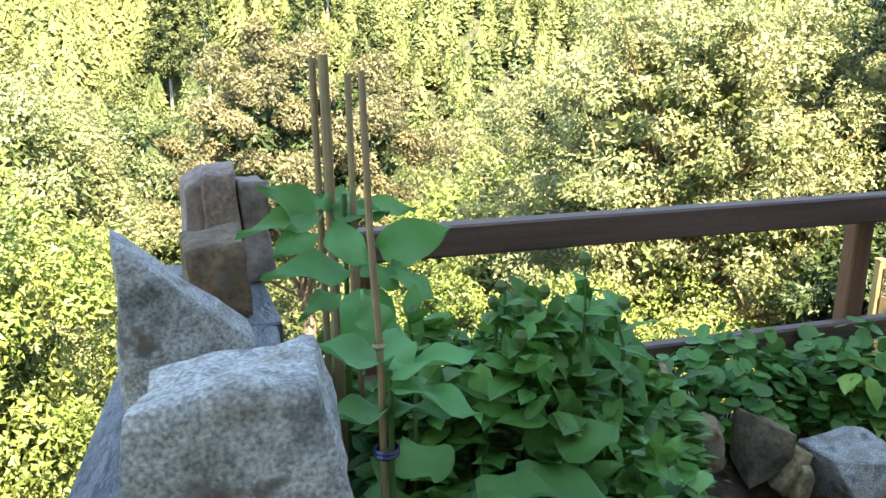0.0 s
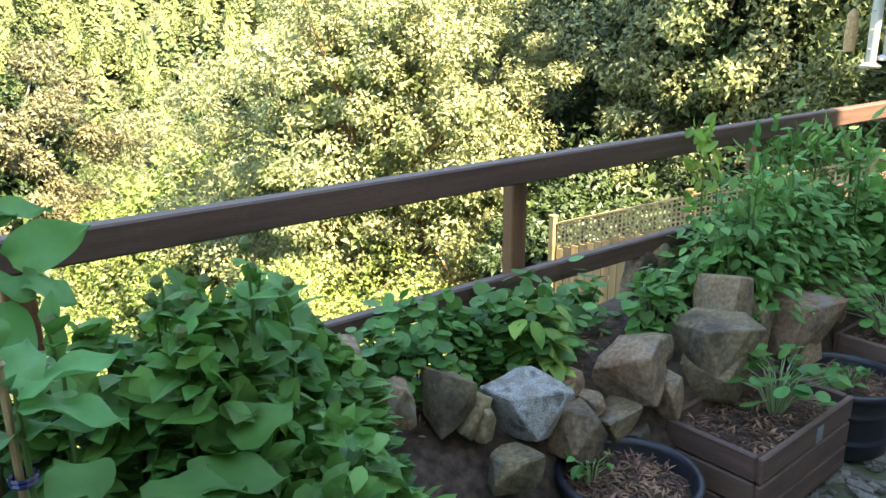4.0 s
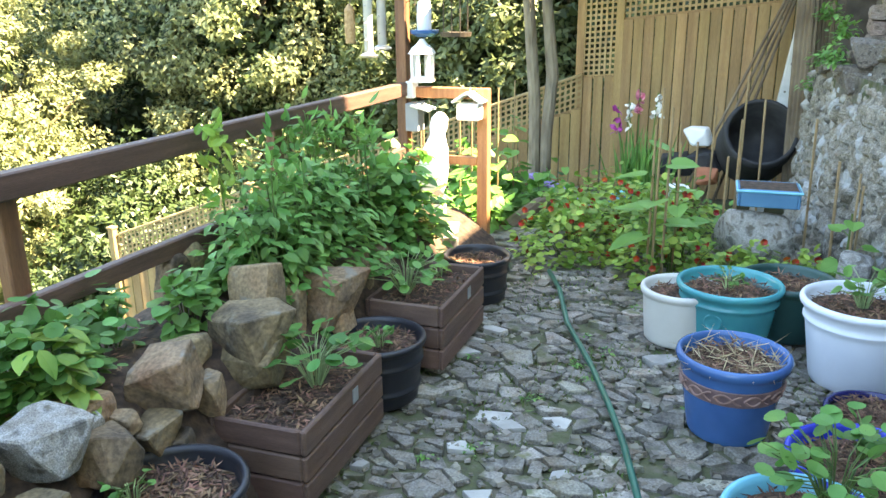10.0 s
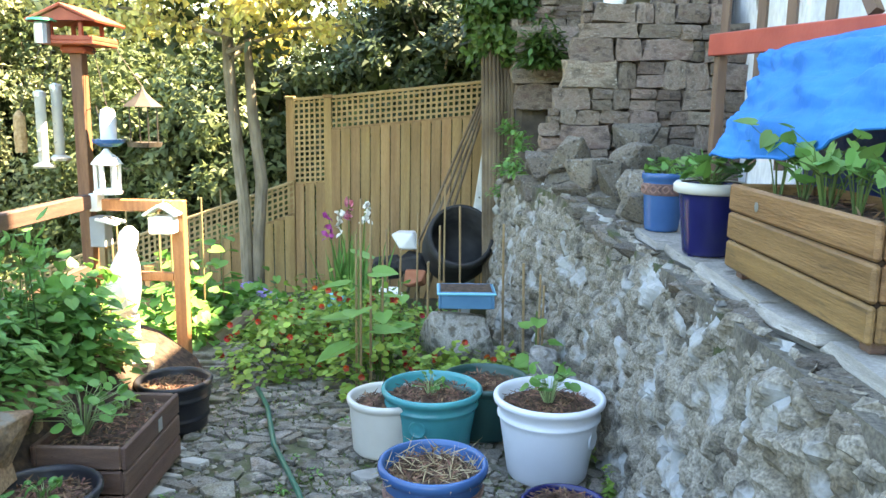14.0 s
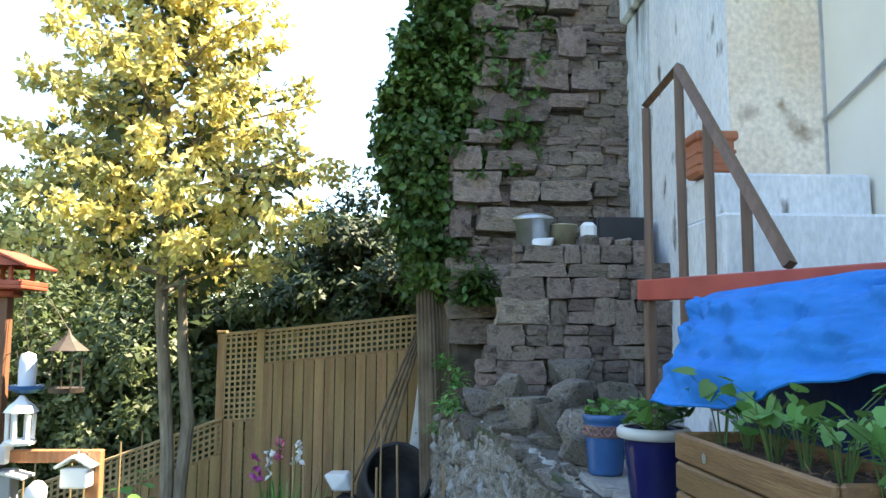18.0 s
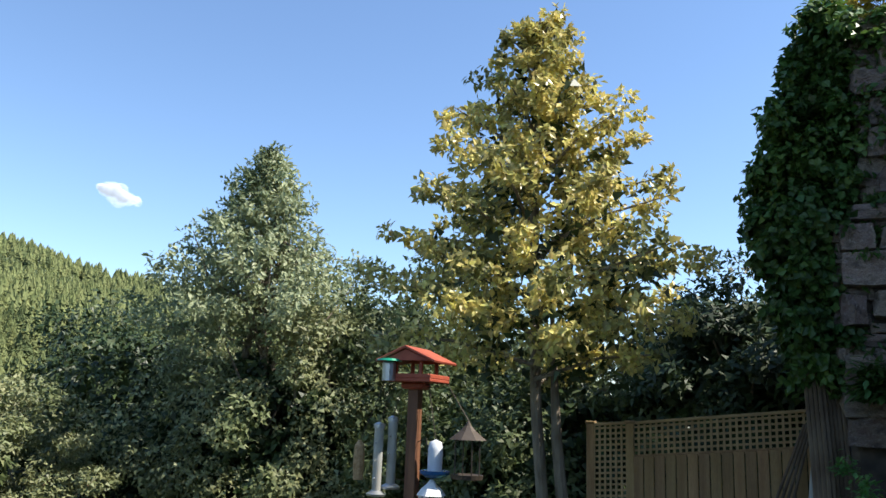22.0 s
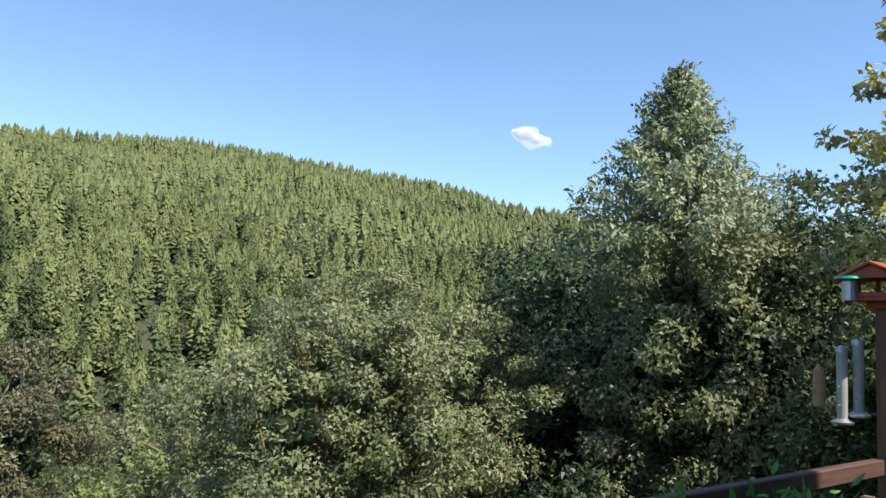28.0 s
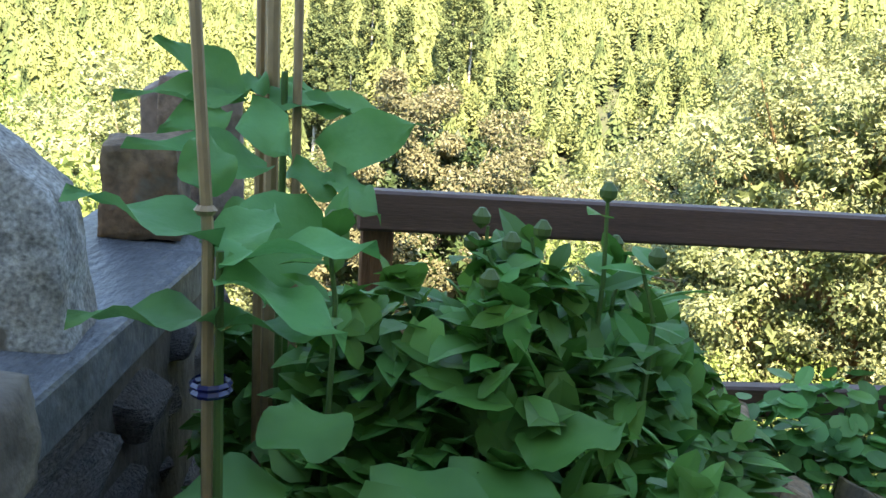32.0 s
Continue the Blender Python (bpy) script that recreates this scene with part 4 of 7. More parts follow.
# ---- walls ----
def block_mesh(rng, mat, rough=0.06, bevel=0.07):
    """A unit stone block: uneven, with worn edges."""
    bm = bmesh.new()
    bmesh.ops.create_cube(bm, size=1.0)
    bmesh.ops.subdivide_edges(bm, edges=bm.edges[:], cuts=1, use_grid_fill=True)
    for v in bm.verts:
        v.co += Vector((rng.uniform(-1, 1), rng.uniform(-1, 1), rng.uniform(-1, 1))) * rough
        k = sum(abs(c) > 0.4 for c in v.co)
        v.co *= 1.04 if k == 1 else (0.94 if k == 3 else 0.99)
    me = bpy.data.meshes.new("stone")
    bm.to_mesh(me)
    bm.free()
    me.materials.append(mat)
    return me


def hull_mesh(rng, mat, n=15):
    bm = rock_bm(rng, 1, 1, 1, n, 0.035)
    me = bpy.data.meshes.new("stone")
    bm.to_mesh(me)
    bm.free()
    me.materials.append(mat)
    return me


rr = random.Random(7)
RUBBLE = [hull_mesh(rr, M_RUBBLE) for _ in range(14)]
BLOCKS = [block_mesh(rr, M_BLOCK, 0.075) for _ in range(10)]
TIERS = [hull_mesh(rr, M_BLOCK, 12) for _ in range(10)]


def put(meshes, parent, x, y, z, sx, sy, sz, rz=0.0, name="stone", tilt=0.0):
    ob = new(name, rr.choice(meshes))
    ob.parent = parent
    ob.matrix_basis = pose(x, y, z, tilt, rr.uniform(-4, 4), rz) @ Matrix.Diagonal((sx, sy, sz, 1))
    return ob


# the line of the retaining wall in plan, and its height
FACE = [(-3.5, -0.98), (1.6, -0.93), (3.2, -0.89), (4.4, -0.78), (5.6, -0.52), (6.75, -0.40)]


def face_y(x):
    return float(np.interp(x, [p[0] for p in FACE], [p[1] for p in FACE]))


south = thing("wall_south", "rough grey rubble retaining wall along the path", "wall", kind="structure")
bm = bmesh.new()
rows = []
for x in np.linspace(-3.5, 6.75, 60):
    y = face_y(x)
    top = 1.0 + 0.10 * float(smooth(3.4, 5.2, x))
    rows.append([bm.verts.new(p) for p in ((x, y - 0.9, -0.3), (x, y - 0.9, top), (x, y - 0.06, top), (x, y - 0.04, 0.5), (x, y + 0.05, -0.3))])
for a, b in zip(rows, rows[1:]):
    for k in range(4):
        bm.faces.new((a[k], a[k + 1], b[k + 1], b[k]))
bm.faces.new(rows[0][::-1]), bm.faces.new(rows[-1])
bmesh.ops.recalc_face_normals(bm, faces=bm.faces[:])
part("mortar_core", bm, M_MORTAR, south, "crumbling lime mortar")
# the weathered face: small stones set in lime, the joints washed out
bm = bmesh.new()
rows = []
for x in np.arange(1.0, 6.75, 0.017):
    row = []
    for z in np.arange(-0.1, 1.03, 0.017):
        w = Vector((x * 8.5 + 0.8 * noise.noise((x * 4, z * 4, 2.0)), z * 12.0 + 0.8 * noise.noise((x * 4, z * 4, 9.0)), 0.3))
        d, near = noise.voronoi(w)
        out = min(0.03, (d[1] - d[0]) * 0.10) + 0.022 * noise.cell(near[0] * 3.7) - 0.008 + 0.04 * noise.noise((x * 2.3, z * 2.6, 5.0)) + 0.012 * noise.noise((x * 26, z * 26, 1.0)) + 0.006 * noise.noise((x * 52, z * 40, 6.0)) + 0.022 * abs(noise.noise((x * 13, z * 5, 3.0)))
        k = min(1.0, max(0.0, (1.03 - z) / 0.10))
        row.append(bm.verts.new((x, face_y(x) + 0.03 - 0.09 * z - 0.05 * (1 - k) + out, z + 0.10 * float(smooth(3.4, 5.2, x)) * max(0, z))))
    rows.append(row)
for a, b in zip(rows, rows[1:]):
    for k in range(len(a) - 1):
        bm.faces.new((a[k], b[k], b[k + 1], a[k + 1]))
bmesh.ops.recalc_face_normals(bm, faces=bm.faces[:])
part("weathered_face", bm, M_WALLSTONE, south, "lichened rubble set in lime")

east = thing("wall_east", "tall ruined wall of squared stone blocks, half hidden by ivy", "wall", kind="structure")
# both cores are carried back unseen to x = 10.2 to shade the fence
part("masonry_core", box(6.72, 10.2, -3.2, -0.56, -0.4, 3.15, 0.05), M_RUINJOINT, east)
part("upper_core", box(6.74, 10.2, -3.2, -0.78, 3.1, 4.86, 0.05), M_RUINJOINT, east)
part("tier_core", box(5.80, 6.74, -2.0, -0.80, 0.9, 1.6, 0.05), M_MORTAR, east)
part("tier_core", box(5.80, 6.74, -2.0, -0.98, 1.58, 2.22, 0.05), M_MORTAR, east)

house = thing("house", "whitewashed house with peeling side wall and cream rendered front", "house", kind="structure")
part("peeling_wall", box(4.62, 6.05, -3.0, -2.05, -0.3, 4.34, 0.01), M_WHITEWASH, house, "peeling whitewashed side wall")
part("damp_wall", box(6.05, 6.72, -3.0, -2.053, -0.3, 4.34, 0.0), M_DAMP, house, "damp streaked grey render")
part("coping", box(4.56, 6.72, -3.0, -2.0, 4.34, 4.76, 0.03), M_DAMP, house, "grey weathered coping")
part("stained_wall", box(4.605, 4.618, -2.61, -2.055, -0.3, 4.40, 0.0), M_WARMSTAINED, house, "stained damp plaster with warm light in its base colour")
part("cream_wall", box(-7.0, 4.60, -9.0, -2.62, -0.3, 8.6, 0.02), M_RENDER, house, "cream rendered wall")
part("cable", tube([(4.58, -2.60, 2.93), (3.2, -2.60, 3.25), (1.8, -2.60, 3.5)], 0.012, 6), M_METAL, house)
M_DARKSLATE = material("dark_roof_slate", [(0.035, 0.035, 0.042), (0.07, 0.07, 0.08)], scale=3, bump=0.4, bump_scale=20)
upper = thing("upper_house", "brown rendered house standing higher behind the ruin", "house")
M_BROWNHOUSE = material("brown_pebbledash", [(0.30, 0.22, 0.15), (0.38, 0.29, 0.20)], scale=3, bump=0.5, bump_scale=60)
bm = bmesh.new()
gable = ((-3.0, 1.0), (-3.0, 8.75), (-6.4, 11.95), (-9.8, 8.75), (-9.8, 1.0))
ends = [[bm.verts.new((x, y, z)) for y, z in gable] for x in (13.0, 20.0)]
bm.faces.new(ends[0]), bm.faces.new(ends[1][::-1])
for k in range(5):
    bm.faces.new((ends[0][k], ends[1][k], ends[1][(k + 1) % 5], ends[0][(k + 1) % 5]))
bmesh.ops.recalc_face_normals(bm, faces=bm.faces[:])
part("wall", bm, M_BROWNHOUSE, upper)
for s in (1, -1):
    turn = Matrix.Translation((0, -6.4, 11.97)) @ Matrix.Rotation(0 if s > 0 else math.pi, 4, "Z") @ Matrix.Rotation(radians(-43.3), 4, "X")
    x0, x1 = (12.45, 20.4) if s > 0 else (-20.4, -12.45)
    part("roof", box(x0, x1, 0, 5.0, 0.0, 0.14, 0.01, turn=turn), M_DARKSLATE, upper, "dark slate roof")
    part("barge_board", box(x0 - 0.03 if s > 0 else x1, x0 if s > 0 else x1 + 0.03, 0, 5.0, -0.10, 0.15, 0.005, turn=turn), M_DARKSLATE, upper)
part("drainpipe", tube([(12.93, -3.6, 1.2), (12.93, -3.6, 9.2)], 0.045, 8), M_BLACK, upper)
part("waste_pipe", tube([(12.94, -3.6, 8.75), (12.94, -4.3, 8.72)], 0.03, 6), M_BLACK, upper)
part("string_course", box(12.97, 13.0, -9.8, -3.0, 8.0, 8.06, 0.004), M_BROWNHOUSE, upper)
pane_frame = part("window_frame", box(12.95, 13.0, -5.0, -4.2, 7.0, 8.1, 0.01), M_PLASTIC, upper)
part("window_pane", box(12.94, 12.955, -4.94, -4.26, 7.06, 8.04, 0.004), M_BLACK, pane_frame)
# an added block, never in view, that cuts off the sunbeam's right side
back = thing("sunbeam_block", "unseen tall block beyond the ruin, added to narrow the sunbeam", "house")
part("wall", box(6.15, 13.0, -11.0, -5.2, -0.3, 9.0, 0.02), M_BROWNHOUSE, back)
# ground behind the wall: the upper terrace
part("terrace_paving", box(-3.5, 4.55, -2.62, -1.95, 0.6, 1.0, 0.01), M_SLAB, house)
SLABS = [block_mesh(rr, M_SLAB, 0.02) for _ in range(3)]
# ---- planters and pots ----
def chips(name, rng, n, spot, size=(0.02, 0.05)):
    """Loose bark chips lying on a surface; spot(n) gives their places."""
    p = spot(n)
    way = rand_dirs(rng, n)
    way[:, 2] *= 0.25
    up = rand_dirs(rng, n) * 0.35 + np.array([0, 0, 1.0])
    ln = rng.uniform(*size, n)
    return leaf_mesh(name, p, way, up, ln, ln * rng.uniform(0.13, 0.27, n), KITE)


def chips_round(t, seed, r, z, n):
    rng = np.random.default_rng(seed)

    def spot(k):
        a, d = rng.uniform(0, 6.283, k), r * np.sqrt(rng.uniform(0, 1, k))
        return np.stack([d * np.cos(a), d * np.sin(a), z + 0.004 + rng.uniform(0, 0.014, k)], -1)
    tagged(link("bark_mulch", chips("bark_mulch", rng, n, spot), M_CHIP, t), kind="stuff")


def chips_flat(t, seed, x0, x1, y0, y1, z, n):
    rng = np.random.default_rng(seed)
    spot = lambda k: np.stack([rng.uniform(x0, x1, k), rng.uniform(y0, y1, k), z + 0.004 + rng.uniform(0, 0.014, k)], -1)
    tagged(link("bark_mulch", chips("bark_mulch", rng, n, spot), M_CHIP, t), kind="stuff")


def planter_box(x, y, lx, ly, hgt, rz=0.0, seed=1):
    t = thing("planter_box", "chocolate brown timber planter filled with bark mulch", "planter", (x, y, 0.0), rz, "brown planter boxes")
    for k in range(3):
        z0, z1 = 0.02 + k * (hgt - 0.02) / 3, 0.014 + (k + 1) * (hgt - 0.02) / 3
        part("front_board", box(-lx / 2, lx / 2, -ly / 2, -ly / 2 + 0.02, z0, z1, 0.006), M_BOX, t)
        part("back_board", box(-lx / 2, lx / 2, ly / 2 - 0.02, ly / 2, z0, z1, 0.006), M_BOX, t)
        for sx in (-1, 1):
            part("end_board", box(sx * (lx / 2 - 0.01) - 0.01, sx * (lx / 2 - 0.01) + 0.01, -ly / 2 + 0.021, ly / 2 - 0.021, z0, z1, 0.006), M_BOX, t)
    part("mulch", box(-lx / 2 + 0.022, lx / 2 - 0.022, -ly / 2 + 0.022, ly / 2 - 0.022, 0.03, hgt - 0.045, 0.0), M_SOIL, t)
    part("name_plate", box(lx * 0.06, lx * 0.13, -ly / 2 - 0.004, -ly / 2 - 0.0005, hgt - 0.085, hgt - 0.03, 0.001), M_METAL, t, "small pale metal plate")
    chips_flat(t, seed, -lx / 2 + 0.03, lx / 2 - 0.05, -ly / 2 + 0.03, ly / 2 - 0.05, hgt - 0.045, 900)
    return t


def pot(name, label, x, y, z, r, h, mat, taper=0.74, rim=0.03, bead=0.0, fill=0.05, seed=1, ribs=0, frieze=None, badge=None, seedbed=True, n=40):
    t = thing(name, label, "plant pot", (x, y, z))
    rb = r * taper
    at = lambda k: rb + (r * 0.96 - rb) * k
    prof = [(0, 0.0), (rb - 0.006, 0.0), (rb, 0.008)]
    for k in range(1, 12):
        u = k / 12
        q = at(u)
        if ribs and k in ribs:
            prof += [(q, u * h - 0.012), (q + 0.007, u * h - 0.006), (q + 0.007, u * h + 0.006), (at(u) , u * h + 0.012)]
        elif u * h < h - rim - 0.01:
            prof.append((q, u * h))
    if bead:
        q = at(bead)
        prof = [p for p in prof if abs(p[1] - bead * h) > 0.02] + [(q, bead * h - 0.011), (q + 0.008, bead * h - 0.004), (q + 0.008, bead * h + 0.004), (q, bead * h + 0.011)]
        prof = prof[:3] + sorted(prof[3:], key=lambda p: p[1])
    prof += [(at(1) - 0.002, h - rim - 0.006), (r, h - rim), (r * 1.015, h - rim / 2), (r, h - 0.004), (r - 0.008, h), (r - 0.018, h - 0.002), (r - 0.024, h - 0.02), (r * 0.9 - 0.012, h - 0.10), (0, h - 0.10)]
    part("body", lathe(prof, n), mat, t, smooth=True)
    if frieze:
        z0, z1 = frieze
        f = [(at(z0) + 0.001, z0 * h), (at(z0) + 0.004, z0 * h + 0.003), (at(z1) + 0.004, z1 * h - 0.003), (at(z1) + 0.001, z1 * h)]
        part("frieze", lathe(f, n), M_FRIEZE, t, "brown moulded frieze")
        bm = bmesh.new()
        m = 11
        for j in range(m):
            for s in (-1, 1):
                pts = []
                for i in range(9):
                    a = 2 * math.pi * (j + i / 8 * 0.9) / m
                    zz = h * ((z0 + z1) / 2 + s * (z1 - z0) * 0.3 * math.sin(i / 8 * math.pi * 1.5))
                    q = at(zz / h) + 0.006
                    pts.append((q * math.cos(a), q * math.sin(a), zz))
                tube(pts, 0.0045, 5, bm)
        part("scrolls", bm, M_POTCLAY, t, "scroll relief")
    if badge:
        a = radians(badge)
        q = at(0.55)
        m = Matrix.Translation((q * math.cos(a), q * math.sin(a), h * 0.55)) @ Matrix.Rotation(a, 4, "Z") @ Matrix.Rotation(radians(90), 4, "Y")
        bm = lathe([(0.042, -0.002), (0.042, 0.004), (0.034, 0.006), (0.032, 0.003), (0.012, 0.005), (0, 0.006)], 20)
        bmesh.ops.transform(bm, matrix=m, verts=bm.verts)
        part("badge", bm, mat, t, "round moulded badge", smooth=True)
    part("soil", lathe([(r * 0.955 - 0.012, h - fill - 0.01), (r * 0.6, h - fill + 0.002), (0, h - fill + 0.008)], 24), M_SOIL, t, "dark bark mulch")
    if seedbed:
        chips_round(t, seed, r * 0.9 - 0.03, h - fill, int(4600 * r))
    return t


M_POTCLAY = material("raised_clay", [(0.20, 0.11, 0.09), (0.30, 0.18, 0.15)], scale=20, rough=0.6)
M_STRAW = material("dry_straw", [(0.38, 0.29, 0.16), (0.52, 0.42, 0.26)], scale=20, rough=0.8, island=0.2)
planter_box(2.16, 1.298, 0.61, 0.35, 0.30, 3, 1)
planter_box(3.215, 1.262, 0.59, 0.365, 0.32, 1.5, 2)
BARREL = "black plastic half-barrel pot with raised hoops, full of bark mulch"
pot("barrel_pot", BARREL, 1.49, 1.295, 0, 0.205, 0.31, M_POTBLACK, 0.82, 0.025, seed=3, ribs=(3, 8))
pot("barrel_pot", BARREL, 2.675, 1.262, 0, 0.20, 0.27, M_POTBLACK, 0.82, 0.025, seed=4, ribs=(3, 8))
pot("barrel_pot", BARREL, 3.89, 1.255, 0, 0.187, 0.25, M_POTBLACK, 0.82, 0.025, seed=5, ribs=(3, 8))
bp = pot("blue_pot", "cobalt blue glazed pot with a brown scroll frieze", 2.887, -0.092, 0, 0.202, 0.32, M_POTBLUE, 0.72, 0.035, seed=6, frieze=(0.55, 0.74))
pot("teal_pot", "teal glazed pot with a round badge, full of bark mulch", 3.71, -0.045, 0, 0.236, 0.31, M_POTTEAL, 0.76, 0.03, 0.76, seed=7, badge=165)
pot("white_pot", "large pale grey pot with a young leafy plant", 3.49, -0.573, 0, 0.243, 0.368, M_POTWHITE, 0.72, 0.03, 0.76, seed=8, badge=-120)
pot("cream_tub", "low off-white fluted tub with mulch", 3.70, 0.165, 0, 0.187, 0.265, M_POTCREAM, 0.85, 0.03, seed=9)
pot("green_pot", "dark green plastic pot with mulch", 3.95, -0.30, 0, 0.22, 0.28, M_POTDTEAL, 0.8, 0.03, seed=10)
pot("ultramarine_pot", "deep blue glazed pot with a seedling", 2.30, -0.468, 0, 0.212, 0.30, M_POTULTRA, 0.74, 0.03, fill=0.04, seed=11)
pot("aqua_pot", "aqua rimmed glazed pot with nasturtiums", 1.94, -0.312, 0, 0.22, 0.30, M_POTAQUA, 0.74, 0.03, fill=0.04, seed=12)
pot("bowl_pot", "low dark blue bowl of bark mulch by the wall", 2.98, -0.59, 0, 0.172, 0.12, M_POTINDIGO, 0.8, 0.02, fill=0.02, seed=13)
rng = np.random.default_rng(61)
n = 130
a, dd = rng.uniform(0, 6.283, n), 0.18 * np.sqrt(rng.uniform(0, 1, n))
sp = np.stack([dd * np.cos(a), dd * np.sin(a), np.full(n, 0.285)], -1)
sw = rand_dirs(rng, n)
sw[:, 2] = np.abs(sw[:, 2]) * 0.5
tagged(link("straw", leaf_mesh("straw", sp, sw, rand_dirs(rng, n), rng.uniform(0.05, 0.13, n), 0.004), M_STRAW, bp, "dry straw"), kind="stuff")

# ---- pots and trough on the ledge ----
LEDGE = 1.05
pot("ledge_pot", "blue glazed square-shouldered pot with a relief band on the ledge", 3.86, -1.10, LEDGE, 0.10, 0.27, M_POTBLUE, 0.78, 0.03, seed=14, frieze=(0.62, 0.82))
pot("small_jar", "small dark glazed jar on the ledge", 3.95, -1.33, LEDGE, 0.10, 0.2, M_POTINDIGO, 0.7, 0.02, seed=15)
t = pot("indigo_pot", "glossy indigo glazed pot with a cream rim on the ledge", 3.24, -1.13, LEDGE, 0.125, 0.275, M_POTINDIGO, 0.72, 0.035, seed=16)
part("rim_band", lathe([(0.126, 0.238), (0.138, 0.244), (0.139, 0.27), (0.128, 0.281), (0.112, 0.28)], 40), M_POTCREAM, t, "cream glazed rim", smooth=True)
for k in range(3):
    part("foot", lathe([(0, -0.001), (0.018, 0.0), (0.02, 0.02), (0, 0.02)], 10, at=(0.07 * math.cos(k * 2.09), 0.07 * math.sin(k * 2.09), -0.018)), M_POTINDIGO, t)

trough = thing("wooden_trough", "long honey-brown timber trough with seedlings on the wall ledge", "planter", (2.38, -1.235, LEDGE), 1.2)
L2, W2, H2 = 0.47, 0.15, 0.31
for k in range(3):
    z0, z1 = 0.03 + k * 0.095, 0.12 + k * 0.095
    part("front_board", box(-L2, L2, W2 - 0.022, W2, z0, z1, 0.008), M_OAK, trough)
    part("back_board", box(-L2, L2, -W2, -W2 + 0.022, z0, z1, 0.008), M_OAK, trough)
    part("end_board", box(-L2 - 0.0, -L2 + 0.022, -W2 + 0.024, W2 - 0.024, z0, z1, 0.008), M_OAK, trough)
    part("end_board", box(L2 - 0.022, L2, -W2 + 0.024, W2 - 0.024, z0, z1, 0.008), M_OAK, trough)
for sx in (-1, 1):
    for sy in (-1, 1):
        part("foot", box(sx * (L2 - 0.06) - 0.025, sx * (L2 - 0.06) + 0.025, sy * (W2 - 0.05) - 0.02, sy * (W2 - 0.05) + 0.02, 0.0, 0.05, 0.004), M_BOX, trough)
part("soil", box(-L2 + 0.024, L2 - 0.024, -W2 + 0.024, W2 - 0.024, 0.06, 0.275, 0), M_SOIL, trough)
chips_flat(trough, 17, -L2 + 0.04, L2 - 0.06, -W2 + 0.03, W2 - 0.05, 0.275, 420)
part("knot_hole", lathe([(0.012, 0), (0.016, 0.002), (0, 0.003)], 12, at=(0, 0, 0)), M_METAL, trough).matrix_basis = pose(0.22, W2 + 0.0005, 0.26, -90, 0, 0)

# ---- stair, handrail, tarpaulin ----
stair = thing("stair_wall", "whitewashed block stair wall with peeling paint", "stair wall", kind="structure")
part("lower_wall", box(3.95, 4.60, -2.60, -1.72, 0.9, 2.28, 0.015), M_WHITEWASH, stair)
part("upper_step", box(4.15, 4.60, -2.60, -1.75, 2.28, 2.52, 0.015), M_WHITEWASH, stair)
hand = thing("stair_handrail", "brown timber handrail with upright bars on the stair", "handrail")
M_HAND = material("brown_handrail_timber", [(0.11, 0.062, 0.04), (0.18, 0.105, 0.07)], scale=5, stretch=(5, 5, 0.6), bump=0.3, rough=0.6)
top, low, left = Vector((4.02, -1.545, 3.03)), Vector((2.98, -1.56, 1.93)), Vector((4.42, -1.50, 2.95))
for a, b, nm in ((top, low, "sloping_rail"), (top, left, "top_rail")):
    part(nm, tube([a, b], 0.027, 4), M_HAND, hand)
for p in (left, top, top.lerp(low, 0.33), top.lerp(low, 0.68)):
    part("upright", tube([(p.x, p.y, 1.35), (p.x, p.y, p.z - 0.02)], 0.026, 4), M_HAND, hand)
beam = thing("red_beam", "red painted timber beam above the tarpaulin", "beam")
part("beam", box(0.6, 3.66, -0.02, 0.02, -0.045, 0.045, 0.004, turn=Matrix.Translation((3.66, -1.22, 1.875)) @ Matrix.Rotation(radians(13.3), 4, "Z") @ Matrix.Rotation(radians(-1.6), 4, "Y") @ Matrix.Translation((-3.66, 0, 0))), M_RED, beam)
part("beam_post", box(3.60, 3.66, -1.27, -1.23, 1.0, 1.83, 0.004), M_HAND, beam)

# a crumpled tarpaulin draped over a stack behind the trough
bm = bmesh.new()
NU, NV = 110, 60
grid = []
for i in range(NU + 1):
    row = []
    u = i / NU
    for j in range(NV + 1):
        v = j / NV
        x = 3.22 - 2.2 * u
        yb, zb = -1.22 - (3.66 - x) * 0.236, 1.875 + (3.66 - x) * 0.028
        crest = zb - 0.05
        hem = 1.385 + 0.155 * float(smooth(0.10, 0.42, u)) + 0.025 * math.sin(14 * u) + 0.03 * u
        y = yb + 0.01 + (0.26 + 0.05 * math.sin(7 * u)) * v ** 0.75 * min(1, 0.35 + u * 5)
        z = crest + (hem - crest) * v ** 1.3
        x = x + 0.14 * v * (1 - u) ** 8
        f = noise.noise((x * 3.1, v * 2.2, 1.3)) * 0.035 * min(1, v * 3) + min(1, v * 5) * (noise.noise((x * 9, v * 6.5 + x * 3, 4.1)) * 0.026 + 0.016 * abs(math.sin(11 * v - 7 * u)) + 0.016 * abs(noise.noise((x * 16 + v * 5, v * 14 - x * 9, 7.7))))
        row.append(bm.verts.new((x + f * 0.4, y + f, z + f * 0.8)))
    grid.append(row)
for i in range(NU):
    for j in range(NV):
        bm.faces.new((grid[i][j], grid[i + 1][j], grid[i + 1][j + 1], grid[i][j + 1]))
hem_line = [tuple(grid[i][NV].co) for i in range(0, NU + 1, 2)]
tarp = thing("tarpaulin", "crumpled bright blue tarpaulin draped over a stack", "tarpaulin")
part("sheet", bm, M_TARP, tarp, smooth=True)
